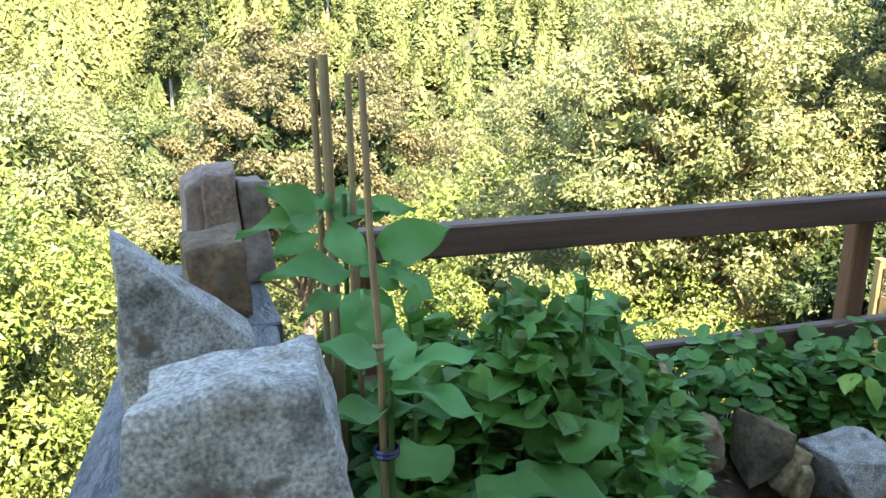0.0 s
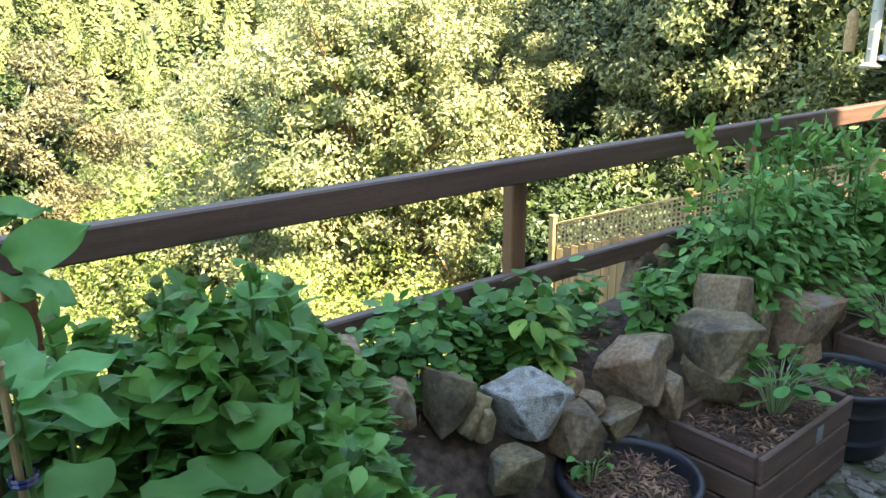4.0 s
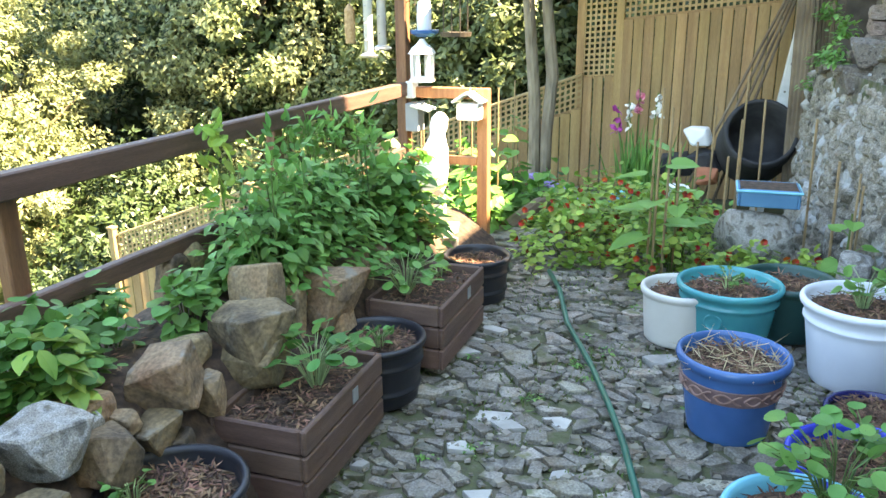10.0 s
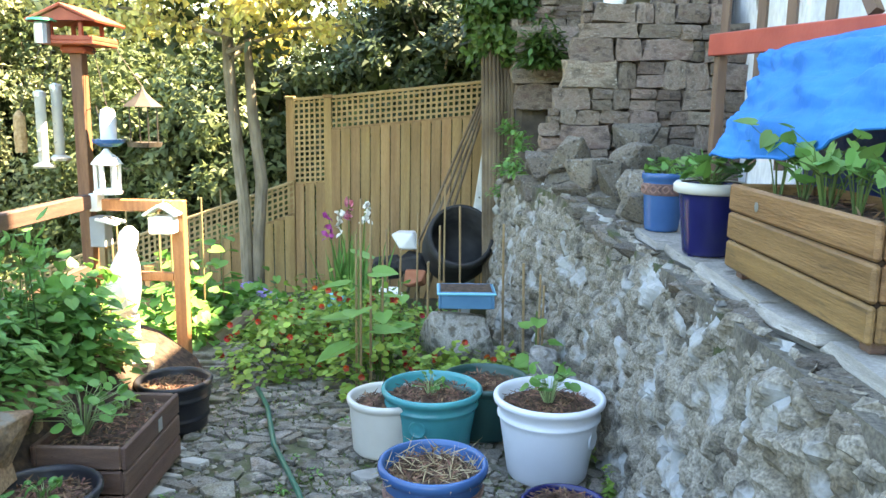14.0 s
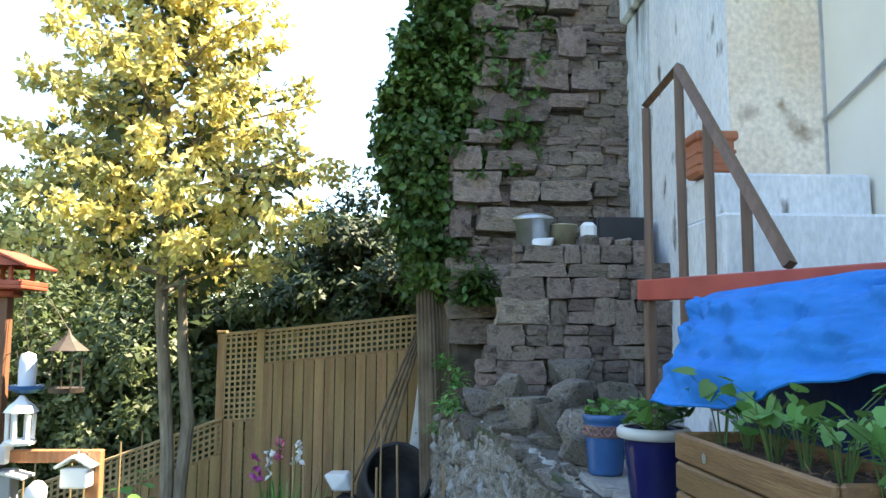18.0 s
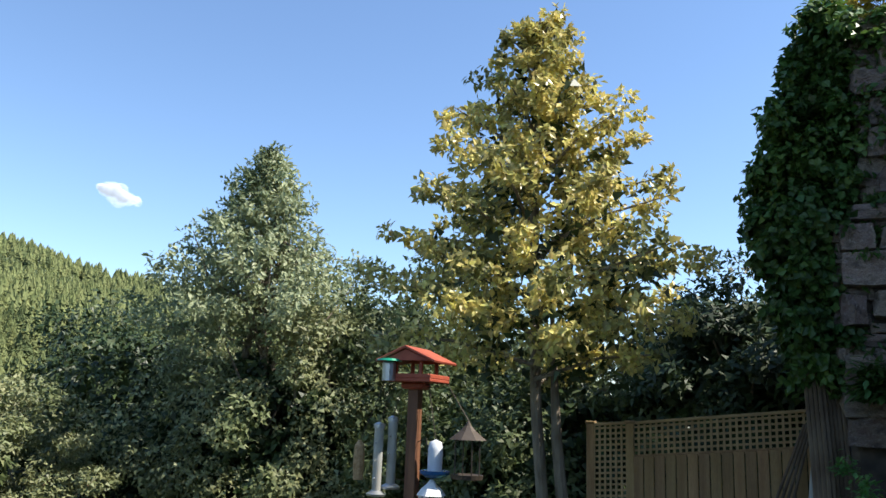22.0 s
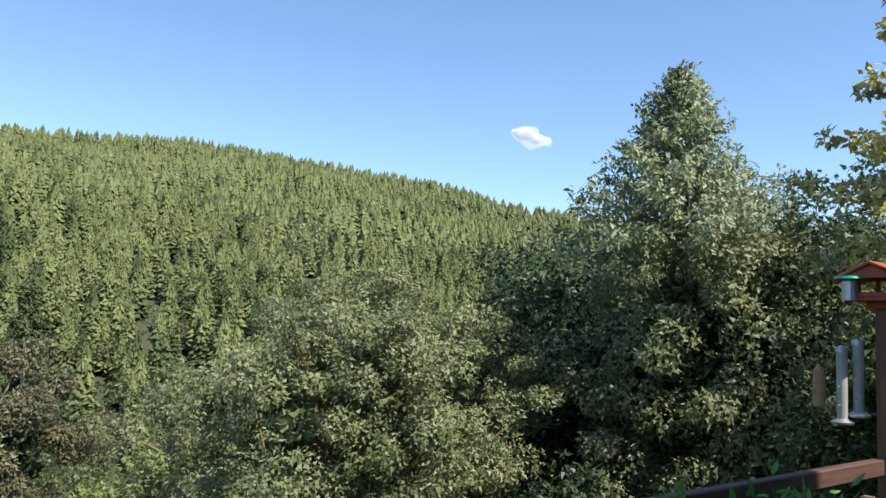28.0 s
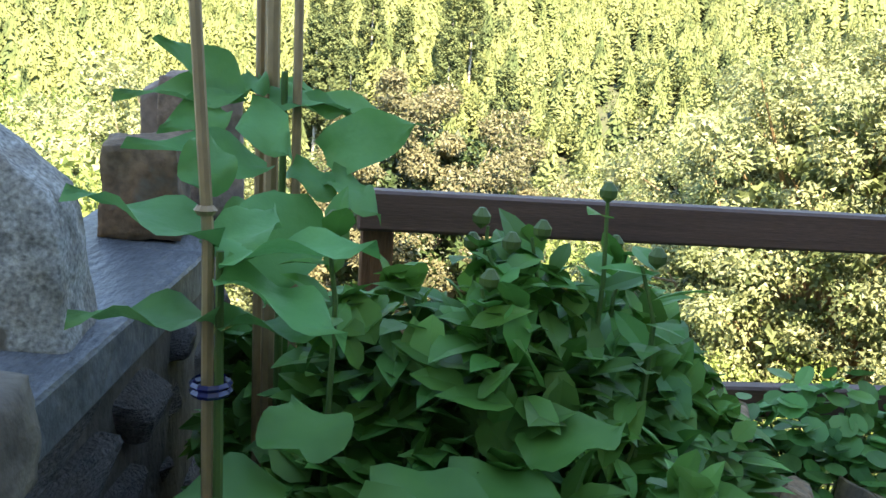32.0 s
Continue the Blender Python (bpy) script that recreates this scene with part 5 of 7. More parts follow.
part("hem", tube(hem_line, 0.006, 6), M_TARP, tarp, "rolled blue hem")
for i in range(4, len(hem_line), 14):
    part("eyelet", lathe([(0.006, -0.004), (0.013, -0.004), (0.013, 0.004), (0.006, 0.004)], 10, at=hem_line[i]), M_METAL, tarp, "small metal eyelet")
stack = thing("covered_stack", "dark blue wrapped stack under the tarpaulin", "stack")
part("wrap", box(1.0, 3.30, -2.3, -1.48, 1.0, 1.62, 0.04), material("navy_sheet", [(0.008, 0.02, 0.12), (0.012, 0.035, 0.18)], scale=5, rough=0.45, bump=0.4, bump_scale=12), stack)


def bucket(name, label, x, y, z, r, h, mat, extra=None):
    t = thing(name, label, "bucket", (x, y, z))
    part("body", lathe([(0, 0), (r * 0.82, 0), (r * 0.97, h * 0.94), (r * 1.05, h * 0.95), (r * 1.05, h), (r * 0.98, h), (r * 0.9, h * 0.6), (0, h * 0.55)], 28), mat, t, smooth=True)
    return t


TOP = 2.31
t = bucket("dustbin", "grey galvanised bin with a domed lid on the wall ledge", 5.98, -1.12, TOP, 0.14, 0.22, M_METAL)
part("lid", lathe([(0.155, 0.215), (0.15, 0.235), (0.08, 0.262), (0, 0.27)], 28), M_METAL, t, smooth=True)
bucket("paint_tin", "scratched yellowish paint tin on the wall ledge", 5.95, -1.34, TOP, 0.10, 0.18, material("old_brass_tin", [(0.35, 0.32, 0.22), (0.55, 0.50, 0.34)], scale=7, rough=0.4, metal=0.4))
t = thing("plastic_jug", "white plastic jug beside the tins", "jug", (5.93, -1.52, TOP))
part("body", box(-0.05, 0.05, -0.06, 0.06, 0, 0.2, 0.03), M_PLASTIC, t)
t = thing("white_bag", "crumpled white plastic bag on the ledge", "bag", (5.84, -1.17, TOP + 0.02))
part("bag", rock_bm(random.Random(4), 0.16, 0.2, 0.12, 18, 0.02), M_PLASTIC, t)
t = thing("black_crate", "black plastic crate on the wall ledge", "crate", (6.05, -1.78, TOP))
for b in ((-0.15, 0.15, -0.2, -0.185), (-0.15, 0.15, 0.185, 0.2), (-0.15, -0.135, -0.185, 0.185), (0.135, 0.15, -0.185, 0.185)):
    part("side", box(*b, 0, 0.24, 0.006), M_POTBLACK, t)
part("base", box(-0.135, 0.135, -0.185, 0.185, 0, 0.02, 0.003), M_POTBLACK, t)
t = thing("wicker_pot", "orange terracotta trough pot on the stair wall", "plant pot", (4.3, -1.80, 2.52))
part("body", box(-0.11, 0.11, -0.10, 0.10, 0, 0.22, 0.02), M_TERRA, t)
part("rim", box(-0.125, 0.125, -0.115, 0.115, 0.18, 0.23, 0.01), M_TERRA, t)
for z in (0.05, 0.11):
    part("band", box(-0.114, 0.114, -0.104, 0.104, z, z + 0.02, 0.004), M_TERRA, t)
t = bucket("red_pot", "large red-brown plastic pot on the wall above the beam", 2.35, -1.80, 1.92, 0.19, 0.27, M_TERRA)
part("rim", lathe([(0.198, 0.235), (0.205, 0.24), (0.205, 0.272), (0.198, 0.275)], 28), M_TERRA, t)
part("shelf", box(2.0, 3.4, -2.3, -1.72, 1.86, 1.92, 0.01), M_WHITEWASH, stair)

# ---- far end of the garden ----
t = thing("composter", "black round compost bin lying open by the ruin", "bin", (7.05, -0.10, -0.25))
part("drum", lathe([(0.29, 0), (0.31, 0.15), (0.295, 0.45), (0.28, 0.52), (0.25, 0.52), (0.25, 0.1), (0, 0.1)], 32), M_BLACK, t, smooth=True)
t.matrix_basis = pose(7.25, -0.07, 0.30, 0, -62, 8)
t = thing("planks_bundle", "long brown canes leaning against the fence", "canes")
for k in range(4):
    part("cane", tube([(7.0 + 0.05 * k, 0.55 - 0.1 * k, -0.3), (7.95, -0.30 - 0.02 * k, 1.75)], 0.014, 6), M_TWIG, t)
lad = thing("ladder", "pale aluminium ladder seen edge-on, leaning against the ruined wall", "ladder")
lean = Matrix.Translation((7.36, -0.16, -0.3)) @ Matrix.Rotation(math.atan2(0.29, 2.19), 4, "X") @ Matrix.Rotation(math.atan2(0.24, 2.19), 4, "Y")
for s in (0, 0.30):
    stile = part("stile", box(s, s + 0.028, -0.055, 0.055, 0, 2.24, 0.004, turn=lean), M_ALU, lad)
    for k in range(9):
        for dy in (-0.02, 0.02):
            part("rivet", box(s - 0.004, s, dy - 0.008, dy + 0.008, 0.16 + 0.235 * k, 0.176 + 0.235 * k, 0.0, turn=lean), M_BRONZE, stile)
for k in range(9):
    part("rung", box(0.029, 0.299, -0.015, 0.015, 0.15 + 0.235 * k, 0.18 + 0.235 * k, 0.003, turn=lean), M_ALU, lad)
t = thing("rubbish_heap", "heap of bags, cloth and pots by the compost bin", "heap")
prm = random.Random(9)
for k, (x, y, z, s, m) in enumerate(((7.2, 0.38, 0.42, 0.24, M_PLASTIC), (7.15, 0.30, 0.22, 0.3, M_BLACK), (7.0, 0.28, 0.12, 0.2, M_TERRA), (7.3, 0.55, 0.15, 0.3, M_BLACK), (6.7, 0.45, 0.02, 0.22, M_PLASTIC), (6.5, 0.9, 0.0, 0.2, M_POTAQUA))):
    part("bag", rock_bm(prm, s, s * 1.1, s * 0.8, 18, 0.02), m, t).location = (x, y, z)
plank = thing("purple_plank", "lilac painted plank lying by the beds", "plank", (6.6, 1.25, -0.1), 62)
part("plank", box(-0.6, 0.6, -0.06, 0.06, 0, 0.03, 0.004, turn=Matrix.Rotation(radians(-14), 4, "Y")), material("lilac_paint", [(0.25, 0.17, 0.5), (0.32, 0.22, 0.6)], rough=0.5), plank)
log = thing("log", "weathered log edging the bed", "log", (5.9, 1.45, 0.0))
part("log", tube([(-0.45, 0.12, -0.06), (0, 0.0, 0.03), (0.5, -0.2, 0.04)], [0.06, 0.055, 0.05], 10), M_TWIG, log)
slab = part("tray_boulder", rock_bm(random.Random(5), 0.50, 0.50, 0.46, 18, 0.02), M_GRANITE)
slab.matrix_basis = pose(5.02, -0.16, 0.19, 0, 0, 20)
tagged(slab, "pale grey boulder carrying a blue tray", "boulder")
tray = thing("bonsai_tray", "shallow blue glazed tray of soil on a boulder", "tray", (4.95, -0.19, 0.40), 3)
for b in ((-0.13, 0.13, -0.17, -0.155), (-0.13, 0.13, 0.155, 0.17), (-0.13, -0.115, -0.155, 0.155), (0.115, 0.13, -0.155, 0.155)):
    part("side", box(*b, 0, 0.105, 0.005), M_TRAY, tray)
part("lip", box(-0.14, 0.14, -0.18, 0.18, 0.086, 0.1, 0.004), M_POTAQUA, tray)
part("soil", box(-0.117, 0.117, -0.157, 0.157, 0.02, 0.104, 0), M_SOIL, tray)
for x, y, z, s, k in ((4.33, -0.62, 0.16, 0.3, 3), (4.55, -0.66, 0.12, 0.22, 8)):
    ob = part("wall_boulder", rock_bm(random.Random(k), s * 0.7, s * 0.6, s * 1.2, 18, 0.02), M_GRANITE)
    ob.matrix_basis = pose(x, y, z, 0, 0, 30 * k)
    tagged(ob, "pale grey boulder at the foot of the wall", "boulder")

# ---- hose ----
pts = [(1.75, -0.06), (2.22, 0.12), (2.58, 0.25), (2.85, 0.335), (3.2, 0.49), (3.63, 0.68), (4.1, 0.85), (4.37, 0.96)]
hose = thing("garden_hose", "dark green garden hose lying along the path", "hose")
part("hose", tube([(x, y + 0.01 * math.sin(9 * x), 0.028) for x, y in pts], 0.013, 8), M_HOSE, hose, smooth=True)
# ---- rockery ----
bed = thing("rockery_bed", "raised bed of dark mulch behind rockery stones", "flower bed", kind="structure")
bm = bmesh.new()
rows = []
for x in np.linspace(0.3, 4.5, 44):
    e = 0.14 * noise.noise((x * 1.3, 0, 0))
    zt = 0.44 + 0.05 * noise.noise((x * 2, 5, 0)) - 0.1 * float(smooth(3.6, 4.4, x))
    rows.append([bm.verts.new(p) for p in ((x, 1.24, -0.06), (x, 1.36 + e * 0.2, 0.16), (x, 1.56 + e * 0.3, zt - 0.03), (x, 1.74, zt + 0.03), (x, 1.97, zt), (x, 2.15, zt - 0.12), (x, 2.55, -0.5))])
for a, b in zip(rows, rows[1:]):
    for k in range(6):
        bm.faces.new((a[k], b[k], b[k + 1], a[k + 1]))
bmesh.ops.recalc_face_normals(bm, faces=bm.faces[:])
part("mulch", bm, M_SOIL, bed, smooth=True)
chips_flat(bed, 30, 0.7, 4.3, 1.6, 1.95, 0.455, 1500)


def split_stone(rng, sx, sy, sz):
    """A quarried block: flat faces, some corners broken off, sharp edges a little worn."""
    bm = bmesh.new()
    for k in range(8):
        c = Vector((k & 1, k >> 1 & 1, k >> 2 & 1)) * 2 - Vector((1, 1, 1))
        c = Vector([q * rng.uniform(0.5, 1.05) for q in c])
        if rng.random() < 0.6:
            for axis in range(3):
                p = c.copy()
                p[axis] *= 1 - rng.uniform(0.25, 0.8)
                bm.verts.new((p.x * sx / 2, p.y * sy / 2, p.z * sz / 2))
        else:
            bm.verts.new((c.x * sx / 2, c.y * sy / 2, c.z * sz / 2))
    bmesh.ops.convex_hull(bm, input=bm.verts[:])
    bmesh.ops.dissolve_limit(bm, angle_limit=radians(12), verts=bm.verts[:], edges=bm.edges[:])
    bmesh.ops.bevel(bm, geom=bm.edges[:], offset=0.004, segments=1, affect="EDGES", clamp_overlap=True)
    bmesh.ops.triangulate(bm, faces=bm.faces[:])
    bmesh.ops.subdivide_edges(bm, edges=[e for e in bm.edges if e.calc_length() > 0.03], cuts=2, use_grid_fill=True)
    o = rng.uniform(0, 50)
    for v in bm.verts:
        v.co += v.co.normalized() * (0.006 * noise.noise(v.co * 14 + Vector((o, 0, 0))) + 0.003 * noise.noise(v.co * 45 + Vector((0, o, 0))))
    return bm


def rockery_stone(seed, x, y, z, w, d, h, mat=None, rx=0, ry=0, rz=0, label="angular brown rockery stone"):
    ob = part("rockery_stone", split_stone(random.Random(seed), w * 0.98, d * 1.05, h * 0.98), mat or M_ROCK)
    ob.matrix_basis = pose(x, y, z, rx, ry, rz)
    return tagged(ob, label, "stone", "rockery stones")


SLATE_UP = "thin upright slate edging the bed"
rockery_stone(1, 0.85, 1.72, 0.67, 0.075, 0.10, 0.142, ry=8, label=SLATE_UP)
rockery_stone(3, 0.91, 1.66, 0.58, 0.024, 0.10, 0.121, label=SLATE_UP)
rockery_stone(4, 0.93, 1.62, 0.56, 0.083, 0.10, 0.143, ry=14)
rockery_stone(5, 1.09, 1.62, 0.53, 0.123, 0.14, 0.181, ry=10)
rockery_stone(6, 1.14, 1.57, 0.49, 0.060, 0.10, 0.142, ry=30, label=SLATE_UP)
rockery_stone(7, 1.16, 1.54, 0.47, 0.063, 0.10, 0.104, ry=12)
rockery_stone(8, 1.33, 1.54, 0.47, 0.211, 0.19, 0.173, M_GRANITE, ry=-8, label="pale grey granite rockery stone")
rockery_stone(9, 1.54, 1.63, 0.44, 0.242, 0.17, 0.153, ry=12)
rockery_stone(10, 1.49, 1.57, 0.43, 0.056, 0.10, 0.108, M_GRANITE, label="small pale granite chip")
rockery_stone(11, 1.45, 1.47, 0.38, 0.157, 0.17, 0.157, ry=20)
rockery_stone(12, 1.57, 1.52, 0.41, 0.060, 0.10, 0.074)
rockery_stone(13, 1.66, 1.48, 0.34, 0.204, 0.11, 0.102, ry=-8)
rockery_stone(14, 1.70, 1.44, 0.28, 0.122, 0.10, 0.081)
rockery_stone(16, 1.76, 1.50, 0.46, 0.206, 0.23, 0.217, ry=-16, rz=10, label="grey-green rockery stone with flat faces")
rockery_stone(17, 1.89, 1.47, 0.35, 0.120, 0.13, 0.127)
rockery_stone(18, 1.97, 1.60, 0.45, 0.139, 0.13, 0.120)
rockery_stone(19, 2.16, 1.50, 0.46, 0.267, 0.25, 0.230, ry=-12, rz=-8, label="large sandy rockery stone with flat faces")
rockery_stone(20, 2.38, 1.60, 0.54, 0.202, 0.22, 0.219, ry=14)
rockery_stone(21, 2.13, 1.46, 0.37, 0.241, 0.21, 0.188, ry=-22)
rockery_stone(22, 2.71, 1.52, 0.37, 0.283, 0.31, 0.317, ry=10, label="large brown rockery boulder")
rockery_stone(23, 3.08, 1.53, 0.32, 0.090, 0.10, 0.253, label=SLATE_UP)
rockery_stone(24, 2.71, 1.46, 0.29, 0.183, 0.14, 0.130)
rockery_stone(25, 2.50, 1.55, 0.40, 0.114, 0.13, 0.251)
rockery_stone(15, 1.17, 1.44, 0.38, 0.154, 0.12, 0.111)
rockery_stone(26, 3.00, 1.56, 0.36, 0.24, 0.16, 0.26)
rockery_stone(27, 3.30, 1.56, 0.34, 0.28, 0.16, 0.24)
rockery_stone(28, 3.62, 1.55, 0.32, 0.26, 0.18, 0.22)
rockery_stone(29, 3.90, 1.56, 0.32, 0.20, 0.16, 0.20)
rockery_stone(30, 4.02, 1.48, 0.22, 0.18, 0.16, 0.18, M_GRANITE, label="pale stone at the end of the rockery")
rockery_stone(31, 4.16, 1.54, 0.22, 0.17, 0.15, 0.20, M_GRANITE, label="pale stone at the end of the rockery")
rockery_stone(32, 4.24, 1.66, 0.12, 0.24, 0.2, 0.2, M_GRANITE, label="pale stone at the end of the rockery")
rockery_stone(33, 4.36, 1.48, 0.08, 0.2, 0.18, 0.16, M_GRANITE, label="pale stone at the end of the rockery")
rockery_stone(34, 0.70, 1.60, 0.42, 0.20, 0.16, 0.26)
rockery_stone(36, 1.62, 1.90, 0.50, 0.16, 0.12, 0.12, M_GRANITE, label="pale stone by the railing post")
rockery_stone(37, 2.30, 1.93, 0.56, 0.14, 0.08, 0.26, ry=20, label=SLATE_UP)
rockery_stone(38, 2.42, 1.92, 0.56, 0.12, 0.08, 0.24, ry=-16, label=SLATE_UP)
rockery_stone(39, 2.55, 1.94, 0.54, 0.14, 0.08, 0.22, label=SLATE_UP)


def wedge_bm(sx, sy, sz, kx, ky, shift, drop, soft):
    """A block whose top is narrowed, shifted sideways and sloped down to one side, then worn round."""
    bm = bmesh.new()
    bmesh.ops.create_cube(bm, size=1.0)
    bmesh.ops.subdivide_edges(bm, edges=bm.edges[:], cuts=11, use_grid_fill=True)
    for v in bm.verts:
        k = v.co.z + 0.5
        side = v.co.x
        v.co.x, v.co.y = v.co.x * (1 + (kx - 1) * k) + shift * k, v.co.y * (1 + (ky - 1) * k)
        v.co.z -= drop * (side + 0.5) * k
        v.co = Vector((v.co.x * sx, v.co.y * sy, v.co.z * sz))
    for _ in range(soft):
        bmesh.ops.smooth_vert(bm, verts=bm.verts[:], factor=0.5, use_axis_x=True, use_axis_y=True, use_axis_z=True)
    return bm


# ---- dry-stone pier at the end of the railing ----
M_PIER = material("dark_damp_stone", [(0.02, 0.017, 0.018), (0.075, 0.065, 0.062), (0.045, 0.034, 0.03)], scale=9, bump=0.9, bump_scale=34, vary=0.3, fine=0.4, rough=0.75)
M_CAPSLATE = material("blue_grey_slate", [(0.05, 0.054, 0.062), (0.125, 0.13, 0.14)], scale=7, stretch=(3, 1, 1), bump=0.8, bump_scale=30, fine=0.3, rough=0.5)
pier = thing("stone_pier", "dry-stone pier of dark slabs topped with rough stones", "pier", kind="structure")
prm = random.Random(14)
SLICES = [hull_mesh(prm, M_PIER, 12) for _ in range(8)]
for z in np.arange(0.0, 1.02, 0.095):
    y = 0.62
    while y < 1.80:
        w = prm.uniform(0.18, 0.34)
        ob = put(SLICES, pier, -0.215 + prm.uniform(-0.015, 0.015), y + w / 2, z + 0.04, 0.20, w * 0.97, 0.088, prm.uniform(-4, 4))
        y += w
part("cap_slab", wedge_bm(0.25, 0.62, 0.055, 0.96, 0.98, 0, 0.1, 1), M_CAPSLATE, pier, "dark slate cap").matrix_basis = pose(-0.225, 1.16, 1.035, 0, 3, -3)
part("cap_slab", wedge_bm(0.22, 0.42, 0.05, 0.96, 0.98, 0, 0.1, 1), M_CAPSLATE, pier, "dark slate cap").matrix_basis = pose(-0.2, 1.66, 1.035, 0, 2, 4)
part("packing", box(-0.31, -0.15, 0.66, 1.8, -0.05, 1.0, 0.02), M_RUINJOINT, pier)


def granite(name, label, seed, at, size, turn=(0, 0, 0), mat=None, n=22, bevel=0.016, wedge=None):
    bm = rock_bm(random.Random(seed), *size, n, bevel) if wedge is None else wedge_bm(*size, *wedge)
    if wedge is None:
        bmesh.ops.triangulate(bm, faces=bm.faces[:])
        bmesh.ops.subdivide_edges(bm, edges=bm.edges[:], cuts=3, use_grid_fill=True)
    for v in bm.verts:
        d = noise.noise(v.co * 9 + Vector((seed, 3, 0))) * 0.018 + noise.noise(v.co * 24 + Vector((seed, 0, 0))) * 0.006 + noise.noise(v.co * 70) * 0.0028
        v.co += v.co.normalized() * d
    ob = part(name, bm, mat or M_GRANITE, None, smooth=True)
    ob.matrix_basis = pose(*at, *turn)
    return tagged(ob, label, "stone")


granite("granite_block", "rough grey granite block topping the pier", 12, (-0.168, 0.74, 1.175), (0.175, 0.135, 0.21), (0, -2, -4), wedge=(0.86, 0.85, -0.02, -0.06, 2))
granite("brown_block", "dark brown block bedded on the pier under the others", 13, (-0.165, 0.855, 1.045), (0.13, 0.12, 0.085), (0, 3, 5), M_BLOCK, wedge=(0.9, 0.9, 0, 0.05, 2))
granite("bedding_stone", "grey granite stone bedded under the block", 14, (-0.185, 0.72, 1.04), (0.19, 0.15, 0.10), (0, 0, -6), wedge=(0.95, 0.95, 0, 0.0, 2))
granite("pointed_stone", "pointed grey granite stone leaning on the pier", 18, (-0.215, 1.09, 1.185), (0.17, 0.13, 0.29), (0, 0, 6), wedge=(0.92, 0.6, -0.05, 0.5, 2))
granite("chip_stone", "small split granite stone", 9, (-0.165, 0.665, 1.15), (0.075, 0.05, 0.13), (0, 10, 0), wedge=(0.5, 0.6, 0.1, 0.3, 2))
granite("rust_block", "rust-stained brown stone block", 6, (-0.19, 1.55, 1.125), (0.115, 0.12, 0.135), (0, 0, 4), M_ROCK, wedge=(0.9, 0.9, 0, -0.05, 1))
granite("brown_block", "upright red-brown stone on the pier", 8, (-0.172, 1.72, 1.18), (0.075, 0.10, 0.22), (0, 0, 0), M_BROWNSTONE, wedge=(0.8, 0.9, 0.0, 0.0, 1))
granite("brown_block", "upright dark brown stone", 15, (-0.112, 1.75, 1.16), (0.065, 0.1, 0.2), (0, 0, 10), M_BLOCK, wedge=(0.95, 0.9, 0, 0.0, 1))
granite("brown_block", "upright dark brown stone", 16, (-0.225, 1.75, 1.16), (0.06, 0.1, 0.2), (0, 0, 6), M_BLOCK, wedge=(0.8, 0.9, 0.1, -0.15, 1))
# ---- plants ----
M_DAHLIA = leafy("dahlia_leaf", (0.046, 0.145, 0.026), (0.115, 0.28, 0.05), scale=4, rough=0.55, island=0.3)
M_SUNLEAF = material("sunflower_leaf", [(0.085, 0.255, 0.068), (0.14, 0.335, 0.105)], scale=9, rough=0.55, bump=0.4, bump_scale=45, vary=0.15, translucent=0.3, gloss=0.4)
M_NAST = leafy("nasturtium_leaf", (0.06, 0.19, 0.04), (0.14, 0.31, 0.075), scale=4, rough=0.5, island=0.3)
M_NASTY = leafy("yellow_nasturtium_leaf", (0.14, 0.28, 0.05), (0.32, 0.43, 0.085), scale=4, rough=0.5, island=0.35)
M_BUSH = leafy("fresh_green_leaf", (0.085, 0.235, 0.05), (0.19, 0.38, 0.10), scale=4, rough=0.5, island=0.3)
M_TURF = leafy("joint_grass_blade", (0.07, 0.12, 0.03), (0.15, 0.21, 0.06), scale=6, island=0.3)
M_BEAN = leafy("bean_leaf", (0.09, 0.25, 0.045), (0.17, 0.36, 0.09), scale=4, rough=0.5, island=0.3)
M_FLOWER = material("dark_orange_petal", [(0.26, 0.016, 0.008), (0.55, 0.06, 0.012)], scale=30, rough=0.5, island=0.4)
M_PINK = material("pink_petal", [(0.62, 0.16, 0.30), (0.75, 0.30, 0.42)], scale=30, rough=0.5, island=0.3)
M_WHITEP = material("white_petal", [(0.75, 0.74, 0.70), (0.82, 0.80, 0.76)], scale=30, rough=0.5)
M_MAGENTA = material("magenta_petal", [(0.32, 0.03, 0.20), (0.45, 0.06, 0.30)], scale=30, rough=0.5)


